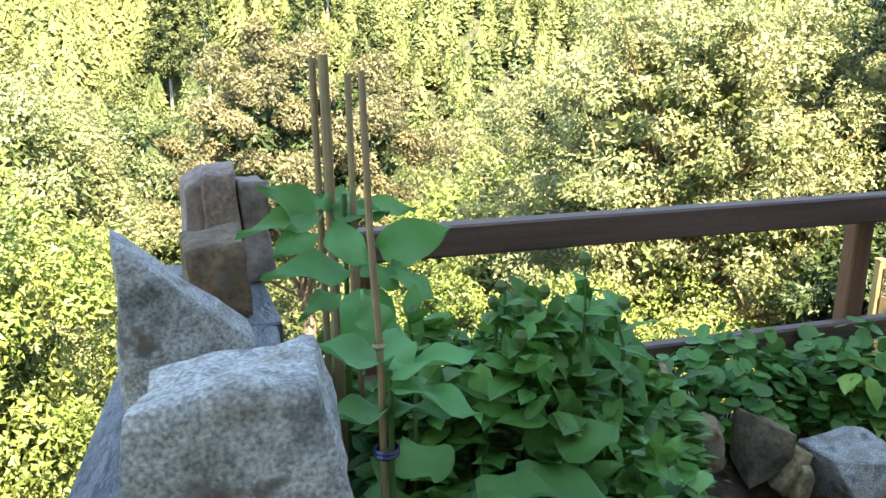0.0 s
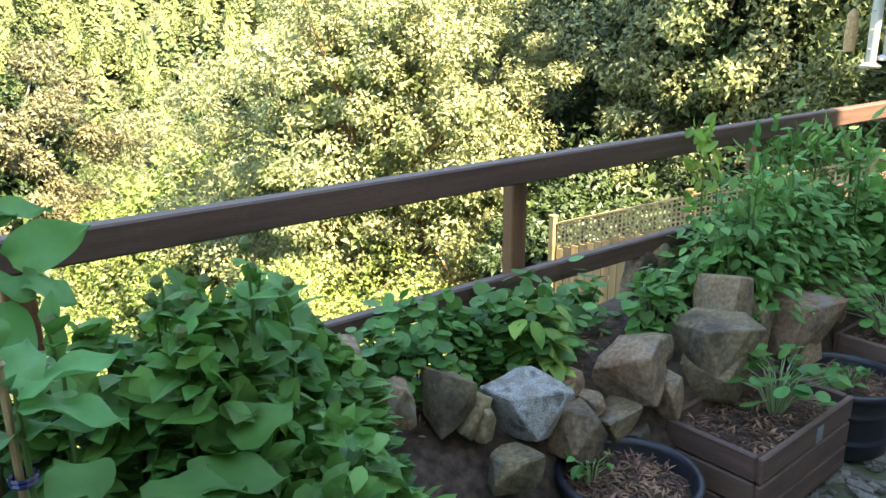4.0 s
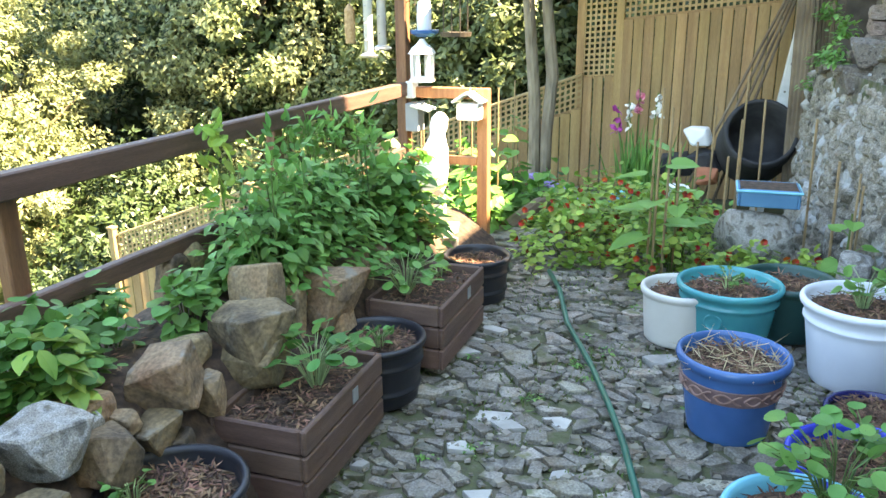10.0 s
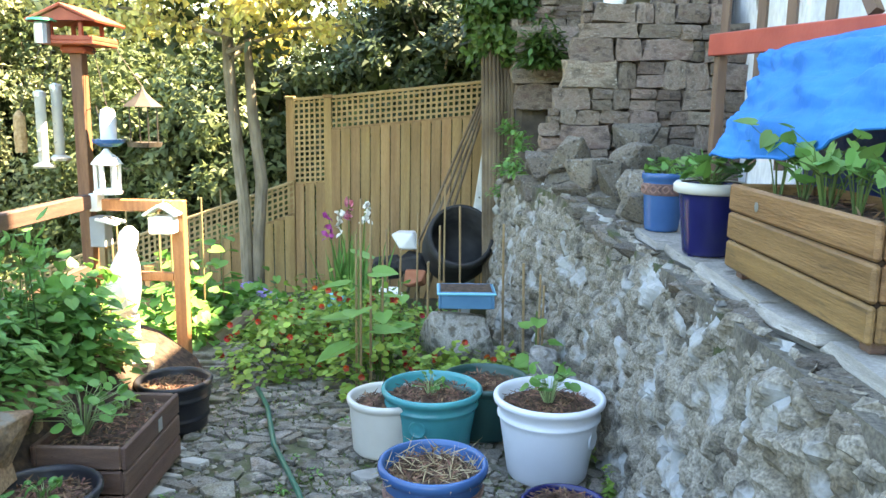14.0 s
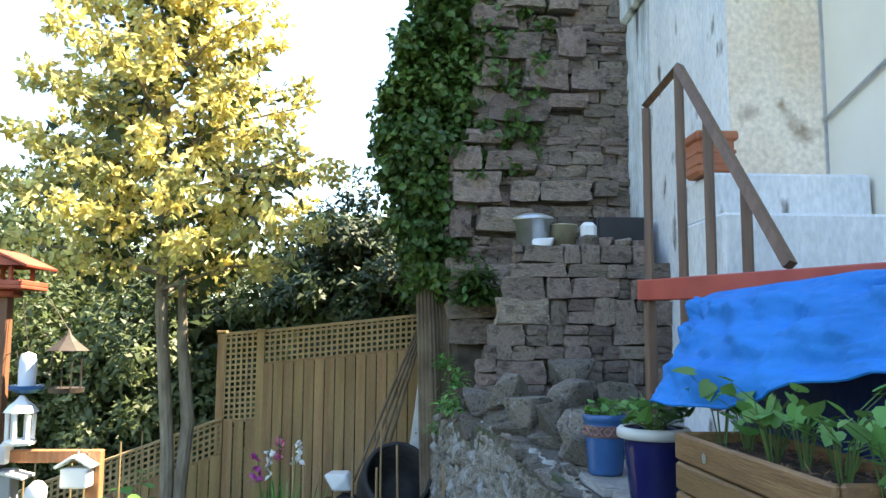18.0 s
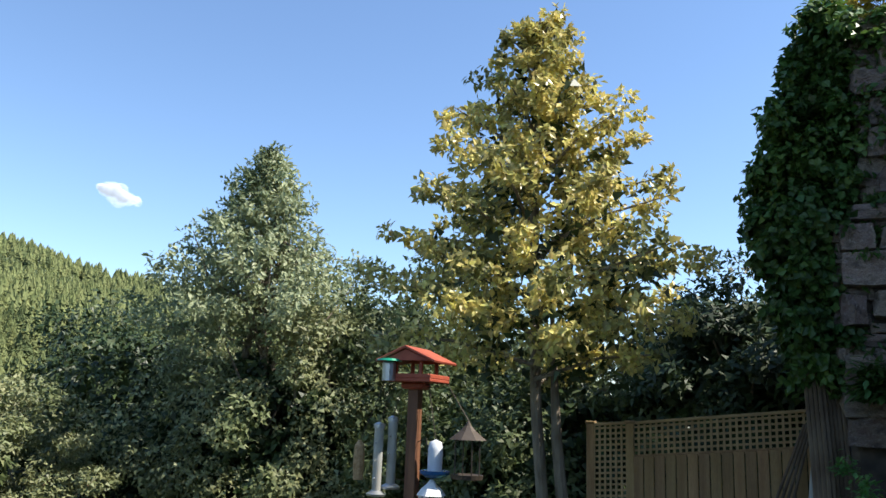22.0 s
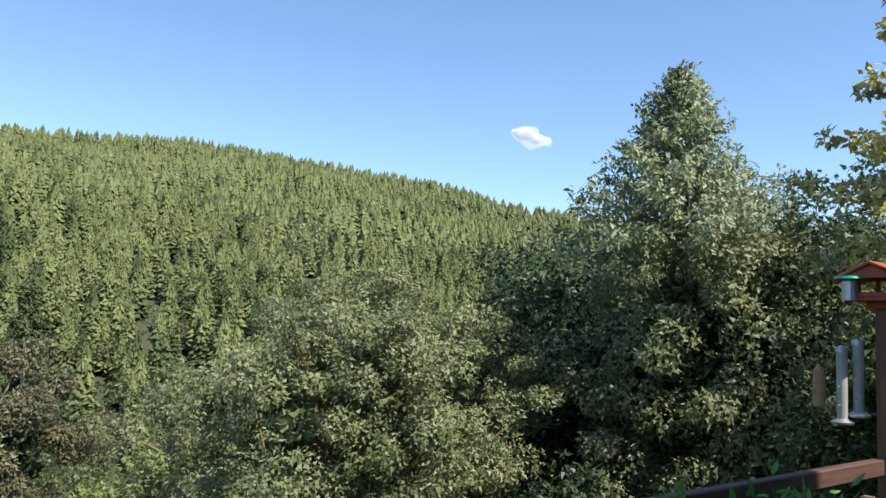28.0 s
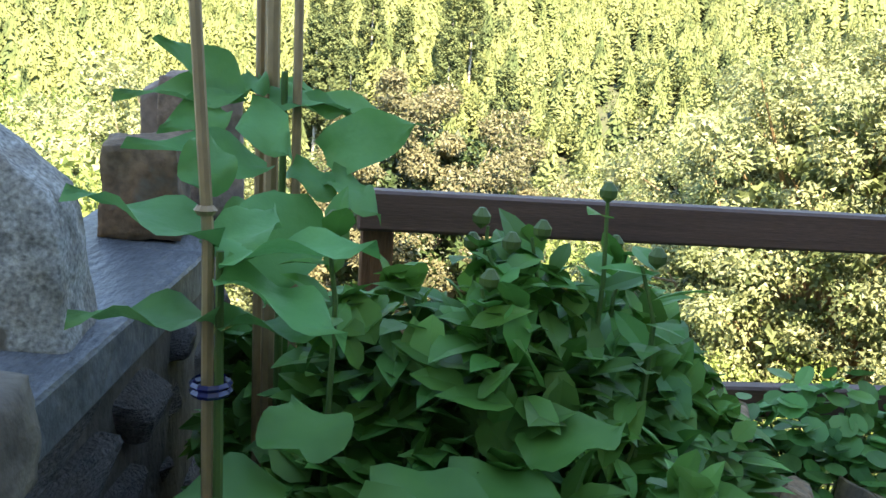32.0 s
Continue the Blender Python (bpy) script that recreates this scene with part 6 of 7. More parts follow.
def foliage(t, name, rng, n, centre, radius, leaf, pattern, mat, slim=0.7, shell=0.55, lift=0.5, stems=0, floor=0.0, kind="stuff", dome=False):
    """A mound of leaves in a half ball, facing up and out, with thin stems from the ground."""
    d = rand_dirs(rng, n)
    d[:, 2] = np.abs(d[:, 2])
    k = rng.uniform(shell, 1.0, (n, 1))
    bump = 1 + 0.16 * np.sin(d[:, :1] * 7 + d[:, 1:2] * 5)
    p = np.array(centre) + d * k * np.array(radius) * bump
    if dome:
        a, q = rng.uniform(0, 6.283, n), np.sqrt(rng.uniform(0, 1, n))
        flat = np.stack([q * np.cos(a), q * np.sin(a)], -1)
        lump = 1 + 0.10 * np.sin(flat[:, 0] * 9 + flat[:, 1] * 4) * np.cos(flat[:, 1] * 8)
        top = np.sqrt(np.maximum(0.05, 1 - q ** 2.4)) * lump
        p = np.array(centre) + np.column_stack([flat, top * (1 - 0.5 * rng.uniform(0, 1, n) ** 2)]) * np.array(radius)
        d = np.column_stack([flat, 0.5 * np.ones(n)])
    p[:, 2] = np.maximum(p[:, 2], centre[2] + floor)
    way = d * np.array([1, 1, 0.2]) + rand_dirs(rng, n) * 0.55
    way[:, 2] += 0.05 if dome else -0.25
    up = d * 0.55 + np.array([0, 0, lift + 0.4]) + rand_dirs(rng, n) * 0.3
    ln = rng.uniform(leaf[0], leaf[1], n)
    way /= np.linalg.norm(way, axis=1, keepdims=True)
    tagged(link(name, leaf_mesh(name, p - way * ln[:, None] * 0.5, way, up, ln, ln * slim * rng.uniform(0.85, 1.15, n), pattern), mat, t), kind=kind)
    if stems:
        bm = bmesh.new()
        for j in rng.integers(0, n, stems):
            e = Vector(p[j])
            b = Vector((centre[0] + (e.x - centre[0]) * 0.35, centre[1] + (e.y - centre[1]) * 0.35, centre[2]))
            tube([b, b.lerp(e, 0.6) + Vector((0, 0, 0.03)), e], [0.004, 0.003, 0.002], 4, bm, False)
        tagged(part("stem_tuft", bm, M_STEM, t), kind="stuff")
    return p


def mound(name, label, seed, centre, radius, n, leaf, pattern, mat, **k):
    t = thing(name, label, "plant", centre)
    return t, foliage(t, "leaves", np.random.default_rng(seed), n, (0, 0, 0), radius, leaf, pattern, mat, **k)


# dense leafy dahlias beside the pier
mound("dahlia_plant", "dense dark green dahlia bush with toothed leaves", 1, (0.47, 1.44, 0.2), (0.34, 0.30, 0.80), 2300, (0.045, 0.085), OVATE, M_DAHLIA, slim=0.62, stems=60, dome=True)
mound("dahlia_plant", "tall dark green dahlia bush with unopened buds", 2, (0.26, 1.27, 0.2), (0.34, 0.34, 0.86), 3000, (0.045, 0.085), OVATE, M_DAHLIA, slim=0.6, stems=70, dome=True)
mound("dahlia_plant", "low green dahlia at the front of the bed", 3, (0.42, 1.08, 0.05), (0.35, 0.30, 0.80), 2400, (0.042, 0.08), OVATE, M_NAST, slim=0.66, stems=40, dome=True)
rng = np.random.default_rng(15)
for k in range(9):
    x, y = 0.26 + rng.normal() * 0.12, 1.26 + rng.normal() * 0.08
    bud = thing("dahlia_shoot", "upright dahlia shoot with a green bud", "plant", (x, y, 0.95), group="dahlia shoots")
    h = rng.uniform(0.14, 0.23)
    stalk = part("stem", tube([(0, 0, -0.1), (0.005, 0, h * 0.6), (rng.normal() * 0.012, 0.0, h)], [0.004, 0.003, 0.0022], 5), M_STEM, bud)
    part("bud", lathe([(0, -0.012), (0.010, -0.004), (0.011, 0.004), (0.004, 0.013), (0, 0.014)], 8, at=(0, 0, h + 0.008)), M_STEM, stalk)
    m = 9
    z = rng.uniform(0.02, h, m)
    link("leaves", leaf_mesh("leaves", np.column_stack([np.zeros(m), np.zeros(m), z]), rand_dirs(rng, m) * (1, 1, 0.4) + (0, 0, 0.35), np.tile([[0, 0, 1.0]], (m, 1)) + rand_dirs(rng, m) * 0.3, rng.uniform(0.05, 0.085, m), 0.035, OVATE), M_DAHLIA, bud)
mound("marrow_plant", "broad-leaved green plant at the foot of the rockery", 4, (0.84, 1.14, 0.0), (0.40, 0.22, 0.32), 260, (0.06, 0.11), HEART, M_NAST, slim=0.95, stems=40)
mound("marrow_plant", "broad-leaved green plant below the pier", 5, (0.12, 0.98, 0.2), (0.26, 0.22, 0.58), 120, (0.08, 0.13), HEART, M_DAHLIA, slim=0.95, stems=20)
mound("dahlia_plant", "dark leafy dahlia between the pier and the railing", 16, (0.0, 1.56, 0.2), (0.15, 0.18, 0.74), 900, (0.05, 0.09), OVATE, M_DAHLIA, slim=0.62, stems=20, dome=True)
mound("marrow_plant", "broad dark leaves filling the corner beside the pier", 17, (-0.02, 1.14, 0.1), (0.13, 0.16, 0.72), 160, (0.07, 0.11), HEART, M_DAHLIA, slim=0.95, stems=16)
mound("marrow_plant", "broad light green leaves in front of the rockery", 18, (1.06, 1.20, 0.0), (0.30, 0.14, 0.30), 150, (0.06, 0.11), HEART, M_NAST, slim=0.95, stems=24)
# nasturtiums and seedlings in the raised bed
mound("nasturtium_plant", "round-leaved nasturtiums spilling over the rockery", 6, (1.12, 1.80, 0.47), (0.42, 0.15, 0.29), 700, (0.03, 0.06), ROUND, M_NAST, slim=1.0, stems=60)
mound("nasturtium_plant", "young nasturtiums by the railing post", 7, (1.52, 1.78, 0.48), (0.28, 0.18, 0.27), 420, (0.03, 0.06), ROUND, M_NAST, slim=1.0, stems=40)
mound("spinach_plant", "light green pointed-leaved plant in the bed", 8, (1.50, 1.68, 0.46), (0.14, 0.12, 0.22), 70, (0.07, 0.12), OVATE, M_NASTY, slim=0.55, stems=20)
mound("nasturtium_plant", "small nasturtium clump among the mulch", 9, (1.86, 1.84, 0.46), (0.14, 0.12, 0.26), 70, (0.04, 0.07), ROUND, M_NAST, slim=1.0, stems=20)
mound("strawberry_plant", "small leafy clump behind the stones", 10, (2.12, 1.72, 0.46), (0.18, 0.13, 0.20), 90, (0.05, 0.08), HEART, M_BUSH, slim=0.9, stems=20)
# the large bush of the bed
t, _ = mound("potato_bush", "large bushy green plant with compound leaves over the rockery", 11, (3.02, 1.75, 0.42), (0.74, 0.30, 0.56), 2700, (0.036, 0.072), OVATE, M_BUSH, slim=0.6, stems=120, shell=0.5)
mound("potato_bush", "bushy green plant leaning to the path", 12, (3.62, 1.64, 0.36), (0.44, 0.30, 0.50), 950, (0.045, 0.085), HEART, M_BUSH, slim=0.9, stems=60, shell=0.5)
mound("potato_bush", "bushy green plant over the large stones", 13, (2.62, 1.70, 0.44), (0.36, 0.26, 0.40), 620, (0.04, 0.08), OVATE, M_BUSH, slim=0.65, stems=50, shell=0.5)
rng = np.random.default_rng(14)
bm = bmesh.new()
tips = []
for k in range(26):
    x, y = rng.uniform(2.55, 3.7), rng.uniform(1.58, 1.92)
    h = 0.96 + 0.12 * rng.uniform() - 0.25 * abs(x - 3.1)
    tube([(x, y, 0.5), (x + rng.normal() * 0.03, y, h)], [0.005, 0.003], 4, bm, False)
    tips.append((x, y, h))
part("flower_stalk", bm, M_STEM, t).location = (-3.02, -1.75, -0.42)
tp = np.repeat(np.array(tips), 7, 0) + rng.normal(size=(26 * 7, 3)) * (0.02, 0.02, 0.04) - np.array([3.02, 1.75, 0.42])
tagged(link("tip_leaves", leaf_mesh("tip_leaves", tp, rand_dirs(rng, len(tp)) + np.array([0, 0, 0.6]), rand_dirs(rng, len(tp)), rng.uniform(0.04, 0.09, len(tp)), 0.025, OVATE), M_BUSH, t), kind="stuff")
tall = thing("tall_weed", "tall single stem with feathery top above the bush", "plant", (2.47, 1.80, 0.45))
part("stem", tube([(0, 0, 0), (0.01, 0, 0.35), (0, 0.01, 0.66)], [0.006, 0.005, 0.003], 6), M_STEM, tall)
tp = np.stack([rng.normal(size=60) * 0.03, rng.normal(size=60) * 0.03, rng.uniform(0.35, 0.70, 60)], -1)
tagged(link("leaves", leaf_mesh("leaves", tp, rand_dirs(rng, 60) + np.array([0, 0, 0.3]), rand_dirs(rng, 60), rng.uniform(0.04, 0.09, 60), 0.03, OVATE), M_NASTY, tall), kind="stuff")


def seedling(x, y, z, seed, r, h, n, mat, label, pattern=ROUND, leaf=(0.035, 0.07), pale=True, name="seedling"):
    """Arching pale stems from one crown, each with a leaf at its end."""
    rng = np.random.default_rng(seed)
    t = thing(name, label, "plant", (x, y, z))
    bm = bmesh.new()
    ends = []
    for k in range(n):
        a, rr2 = rng.uniform(0, 6.283), r * rng.uniform(0.25, 1) ** 0.7
        e = Vector((rr2 * math.cos(a), rr2 * math.sin(a), h * rng.uniform(0.45, 1.0)))
        tube([(0.01 * math.cos(a), 0.01 * math.sin(a), -0.01), (e.x * 0.4, e.y * 0.4, e.z * 0.75), e], [0.0026, 0.002, 0.0014], 4, bm, False)
        ends.append(e)
    tagged(part("stem_tuft", bm, M_PALESTEM if pale else M_STEM, t), kind="stuff")
    p = np.array(ends)
    way = p * np.array([1, 1, 0]) + rng.normal(size=p.shape) * r * 0.5
    ln = rng.uniform(*leaf, n)
    way /= np.linalg.norm(way, axis=1, keepdims=True) + 1e-9
    tagged(link("leaves", leaf_mesh("leaves", p - way * ln[:, None] * 0.4, way, rand_dirs(rng, n) * 0.4 + np.array([0, 0, 1.0]), ln, ln * (1.0 if pattern is ROUND else 0.75), pattern), mat, t), kind="stuff")
    return t


M_PALESTEM = leafy("pale_green_stem", (0.30, 0.40, 0.18), (0.42, 0.52, 0.26))
seedling(2.21, 1.27, 0.255, 1, 0.19, 0.20, 44, M_NAST, "pale-stemmed young nasturtium in a brown planter box", ROUND, (0.04, 0.07))
seedling(3.12, 1.33, 0.275, 2, 0.21, 0.20, 60, M_BUSH, "pale-stemmed trailing plant in a brown planter box", ROUND, (0.038, 0.066))
seedling(3.40, 1.28, 0.275, 9, 0.05, 0.06, 14, M_NASTY, "yellowing seedling in a planter box", OVATE, (0.02, 0.04))
seedling(2.64, 1.23, 0.22, 3, 0.07, 0.10, 14, M_NAST, "small seedling in a black barrel pot", OVATE, (0.03, 0.05))
seedling(1.42, 1.37, 0.26, 4, 0.07, 0.09, 14, M_BUSH, "small seedling in a black barrel pot", OVATE, (0.03, 0.05))
seedling(3.50, -0.57, 0.318, 5, 0.12, 0.17, 34, M_BUSH, "young leafy plant in the pale grey pot", ROUND, (0.035, 0.06))
seedling(3.71, -0.04, 0.26, 6, 0.10, 0.09, 16, M_DAHLIA, "sparse seedling in the teal pot", OVATE, (0.03, 0.05))
seedling(2.04, -0.37, 0.26, 7, 0.22, 0.22, 56, M_NAST, "round-leaved nasturtium spilling from the aqua pot", ROUND, (0.035, 0.062), False)
seedling(2.34, -0.47, 0.26, 8, 0.09, 0.16, 18, M_NAST, "nasturtium seedling in the deep blue pot", ROUND, (0.03, 0.055), False)
for k in range(9):
    seedling(1.78 + 0.115 * k, -1.21 + 0.03 * (k % 3 - 1), 1.335, 20 + k, 0.13, 0.13 + 0.05 * (k % 3), 12, M_BUSH, "bean seedling in the wooden trough", HEART, (0.04, 0.085), False, "trough_seedling")
seedling(3.24, -1.13, 1.26, 31, 0.14, 0.17, 46, M_BUSH, "bushy green plant in the indigo pot", HEART, (0.05, 0.09), False)
seedling(3.86, -1.10, 1.26, 32, 0.10, 0.12, 34, M_BUSH, "small green plant in the blue ledge pot", HEART, (0.04, 0.07), False)

# nasturtium bed with dark orange flowers
for k, (x, y, rx, ry, h, n) in enumerate(((4.85, 0.95, 0.42, 0.34, 0.34, 420), (5.15, 0.45, 0.50, 0.45, 0.36, 520), (4.60, 0.32, 0.32, 0.30, 0.26, 260), (5.55, 0.85, 0.45, 0.4, 0.34, 300), (4.50, -0.12, 0.30, 0.24, 0.18, 220), (4.55, -0.45, 0.25, 0.2, 0.16, 150))):
    t, p = mound("flowering_nasturtium", "yellow-green nasturtiums with dark orange-red flowers", 40 + k, (x, y, -0.04), (rx * 1.08, ry * 1.05, h + 0.10), int(n * 2.1), (0.026, 0.055), ROUND, M_NASTY, slim=1.0, stems=30, shell=0.75)
    rng = np.random.default_rng(70 + k)
    m = max(6, n // 17)
    f = p[rng.integers(0, len(p), m)] + np.array([0, 0, 0.02])
    f = np.repeat(f, 5, 0)
    a = np.tile(np.arange(5) * 1.2566, m)
    out = np.stack([-np.ones(5 * m) * 0.4, np.cos(a), np.sin(a)], -1)
    tagged(link("flower_cluster", leaf_mesh("flower_cluster", f, out, np.tile([[-1.0, 0, 0.2]], (5 * m, 1)), 0.022, 0.024, ROUND), M_FLOWER, t, "dark orange-red flowers"), kind="stuff")


for k, (x, y, h) in enumerate(((5.35, 1.72, 0.75), (5.9, 1.95, 0.85), (6.3, 1.5, 0.6), (6.0, 1.2, 0.45))):
    mound("runner_bean_plant", "leafy runner beans beyond the gate frame", 90 + k, (x, y, -0.3), (0.36, 0.30, h), 330, (0.06, 0.11), HEART, M_BEAN, slim=0.9, stems=30, shell=0.5)


def caned(x, y, z, seed, h, n, leaf, label, mat=None, name="sunflower_plant", cane_r=0.007, lean=(0, 0), canes=1, cat="plant"):
    """A tall stem tied to a bamboo cane, with large leaves each of its own mesh."""
    rng = np.random.default_rng(seed)
    t = thing(name, label, cat, (x, y, z))
    for c in range(canes):
        o = rng.normal(size=2) * 0.04 * c
        part("cane", tube([(o[0], o[1], -0.05), (o[0] + lean[0] * 0.5, o[1] + lean[1] * 0.5, h * 0.55), (o[0] + lean[0], o[1] + lean[1], h * (1.12 - 0.1 * c))], [cane_r, cane_r, cane_r * 0.85], 8), M_CANE, t, "bamboo cane")
    part("stem", tube([(0.02, 0.01, 0), (0.015 + lean[0] * 0.4, 0.01, h * 0.4), (0.012 + lean[0] * 0.8, 0.012, h * 0.8)], [0.008, 0.007, 0.004], 7), M_STEM, t)
    for k in range(n):
        a = k * 2.4 + rng.uniform(-0.3, 0.3)
        zz = h * (0.25 + 0.58 * k / n)
        ln = leaf * rng.uniform(0.7, 1.15) * (1.1 - 0.45 * k / n)
        d = np.array([[math.cos(a), math.sin(a), rng.uniform(-0.5, 0.15)]])
        b = np.array([[0.012 + d[0, 0] * 0.05, d[0, 1] * 0.05, zz + 0.03]])
        link("leaf", leaf_mesh("leaf", b, d, np.array([[0, 0, 1.0]]) + rng.normal(size=(1, 3)) * 0.25, ln, ln * 0.85, HEART), mat or M_BEAN, t)
        bm = tube([(0.012, 0, zz), tuple(b[0])], 0.003, 5)
        part("leaf_stalk", bm, M_STEM, t)
    return t


caned(4.35, 0.38, -0.03, 1, 1.02, 9, 0.23, "young sunflower with broad leaves tied to canes", canes=3)
caned(4.70, 0.30, -0.03, 2, 0.72, 7, 0.16, "young sunflower tied to a cane", canes=1)
caned(4.42, -0.60, -0.03, 3, 0.66, 5, 0.15, "young sunflower tied to a cane by the wall", canes=2)
caned(5.3, 0.25, -0.1, 4, 0.7, 6, 0.14, "young sunflower tied to a cane", canes=1)
for k, (x, y) in enumerate(((5.2, 1.75), (5.5, 1.95), (5.8, 1.75), (5.4, 2.2), (6.1, 2.05), (6.4, 1.8), (6.0, 2.4), (5.0, 2.05))):
    caned(x, y, -0.15, 10 + k, 0.85 + 0.06 * (k % 3), 9, 0.17, "climbing bean plant on a cane beyond the gate", name="bean_plant", canes=1)
for k, (x, y, r, h) in enumerate(((5.3, 1.95, 0.45, 0.42), (5.9, 2.05, 0.5, 0.42), (6.5, 1.9, 0.45, 0.4), (5.0, 2.3, 0.4, 0.3))):
    mound("squash_plant", "broad green leaves at the foot of the beans", 90 + k, (x, y, -0.2), (r, r * 0.8, h), 150, (0.09, 0.15), HEART, M_BEAN, slim=0.9, stems=20)
for k, (x, y) in enumerate(((5.9, 0.5), (6.3, 0.9), (6.2, 0.15), (6.7, 0.6))):
    mound("leafy_clump", "mixed green clump in the far bed", 95 + k, (x, y, -0.25), (0.35, 0.35, 0.36), 150, (0.06, 0.11), OVATE, M_BUSH, slim=0.6, stems=16)
for k, (x, y, h) in enumerate(((5.6, 0.0, 0.9), (5.9, -0.15, 1.0), (6.2, 0.2, 0.9), (5.4, -0.45, 0.95), (6.5, 0.0, 1.1), (4.75, -0.55, 0.8), (5.05, 0.05, 0.75), (6.0, 0.4, 0.8))):
    c = part("garden_cane", tube([(0, 0, -0.1), (0.03 * (k % 3 - 1), 0.02 * (k % 2), h)], 0.008, 7), M_CANE)
    c.location = (x, y, -0.1)
    tagged(c, "thin bamboo cane pushed into the bed", "cane", "garden canes")
glad = thing("gladiolus_clump", "clump of sword-leaved gladioli with pink and white flowers", "plant", (7.05, 0.85, -0.25))
rng = np.random.default_rng(101)
n = 70
b = np.stack([rng.normal(size=n) * 0.08, rng.normal(size=n) * 0.09, np.zeros(n)], -1)
w = np.stack([rng.normal(size=n) * 0.16, rng.normal(size=n) * 0.18, np.ones(n)], -1)
tagged(link("foliage", leaf_mesh("foliage", b, w, rand_dirs(rng, n), rng.uniform(0.5, 0.85, n), 0.035, KITE), M_BUSH, glad), kind="stuff")
for k, (dx, dy, h, m) in enumerate(((0, 0.02, 1.08, M_PINK), (0.02, -0.13, 1.05, M_WHITEP), (0, 0.2, 0.92, M_MAGENTA), (0, 0.10, 0.96, M_WHITEP))):
    part("flower_stem", tube([(dx, dy * 0.5, 0), (dx, dy, h)], 0.006, 5), M_STEM, glad)
    fp = np.stack([dx + rng.normal(size=16) * 0.012, dy + rng.normal(size=16) * 0.012, h - rng.uniform(0, 0.22, 16)], -1)
    link("blossom", leaf_mesh("blossom", fp, rand_dirs(rng, 16) + np.array([-0.6, 0, 0.2]), rand_dirs(rng, 16), 0.06, 0.05, OVATE), m, glad)

# sunflowers on canes by the pier
sun = thing("sunflower_plant", "tall young sunflower with broad matt leaves tied to bamboo canes", "plant", (0.0, 1.385, 0.02))
for dx, dy, top, r in ((0.012, 0.0, 1.495, 0.0095), (-0.004, 0.012, 1.49, 0.0065), (0.045, -0.03, 1.465, 0.006)):
    part("cane", tube([(dx, dy, 0), (dx - 0.005, dy, 0.8), (dx - 0.012, dy + 0.01, top)], [r, r, r * 0.9], 8), M_CANE, sun, "bamboo cane")
part("stem", tube([(0.02, -0.02, 0), (0.02, -0.01, 0.8), (0.02, -0.03, 1.28)], [0.007, 0.006, 0.004], 8), M_STEM, sun)


def big_leaf(t, base, way, up, ln, wd, curl=0.12, mat=None):
    """A broad pointed leaf, cupped along its midrib, with a wavy edge."""
    base, way, up = Vector(base), Vector(way).normalized(), Vector(up)
    side = up.cross(way).normalized()
    nor = way.cross(side)
    bm = bmesh.new()
    rows = []
    for i in range(11):
        u = i / 10
        half = wd / 2 * (math.sin(math.pi * min(1, u * 1.02 + 0.03) ** 0.72) ** 0.85 if u < 1 else 0.0)
        row = []
        for j in range(-3, 4):
            v = j / 3
            h = curl * ln * (0.6 * v * v * (1 - u) + 0.35 * u - 1.1 * u * u) + 0.010 * math.sin(9 * u + 2 * v) * abs(v)
            row.append(bm.verts.new(base + way * (ln * u) + side * (half * v) + nor * h))
        rows.append(row)
    for a, b in zip(rows, rows[1:]):
        for j in range(6):
            bm.faces.new((a[j], a[j + 1], b[j + 1], b[j]))
    return part("leaf", bm, mat or M_SUNLEAF, t, smooth=True)


for b, w, ln, wd, up in (((0.071, -0.055, 1.186), (0.80, -0.47, 0.38), 0.128, 0.079, (0, -1, 0.5)),
                         ((0.079, -0.085, 1.166), (0.56, -0.77, -0.29), 0.103, 0.045, (0, -0.6, 1)),
                         ((0.013, -0.015, 1.250), (0.94, 0.32, -0.06), 0.155, 0.052, (0, -0.6, 1)),
                         ((-0.026, -0.035, 1.247), (-0.72, -0.43, 0.54), 0.118, 0.060, (0, -1, 0.7)),
                         ((-0.023, -0.045, 1.247), (-0.88, -0.48, 0.04), 0.146, 0.052, (0, -0.6, 1)),
                         ((-0.041, -0.075, 1.230), (-0.76, -0.62, -0.21), 0.081, 0.053, (0, -1, 0.5)),
                         ((0.010, -0.085, 1.169), (-0.76, -0.60, 0.24), 0.167, 0.062, (0, -0.8, 1)),
                         ((-0.014, -0.085, 1.237), (0.56, -0.66, -0.50), 0.091, 0.059, (0, -1, 0.5)),
                         ((0.036, -0.125, 1.147), (-0.12, -0.47, -0.88), 0.129, 0.108, (0.3, -1, 0.15)),
                         ((-0.013, -0.005, 1.260), (0.71, 0.71, -0.01), 0.113, 0.052, (0, -0.6, 1)),
                         ((0.002, -0.025, 1.245), (0.98, 0.20, -0.03), 0.100, 0.052, (0, -0.6, 1)),
                         ((0.003, -0.045, 1.117), (-0.84, -0.49, -0.22), 0.082, 0.043, (0, -0.6, 1)),
                         ((0.035, -0.085, 1.174), (0.76, -0.52, -0.39), 0.077, 0.047, (0, -0.6, 1)),
                         ((-0.011, -0.025, 1.251), (-0.39, 0.74, 0.55), 0.054, 0.040, (0, -1, 0.5))):
    big_leaf(sun, b, w, up, ln, wd, 0.10)
marrow = thing("marrow_plant", "broad flat-leaved plant crowding the foot of the pier", "plant", (0.08, 1.0, 0.0))
part("stem", tube([(0, 0.02, 0.1), (0, 0, 0.6), (0.0, -0.02, 0.93)], [0.012, 0.01, 0.006], 7), M_STEM, marrow)
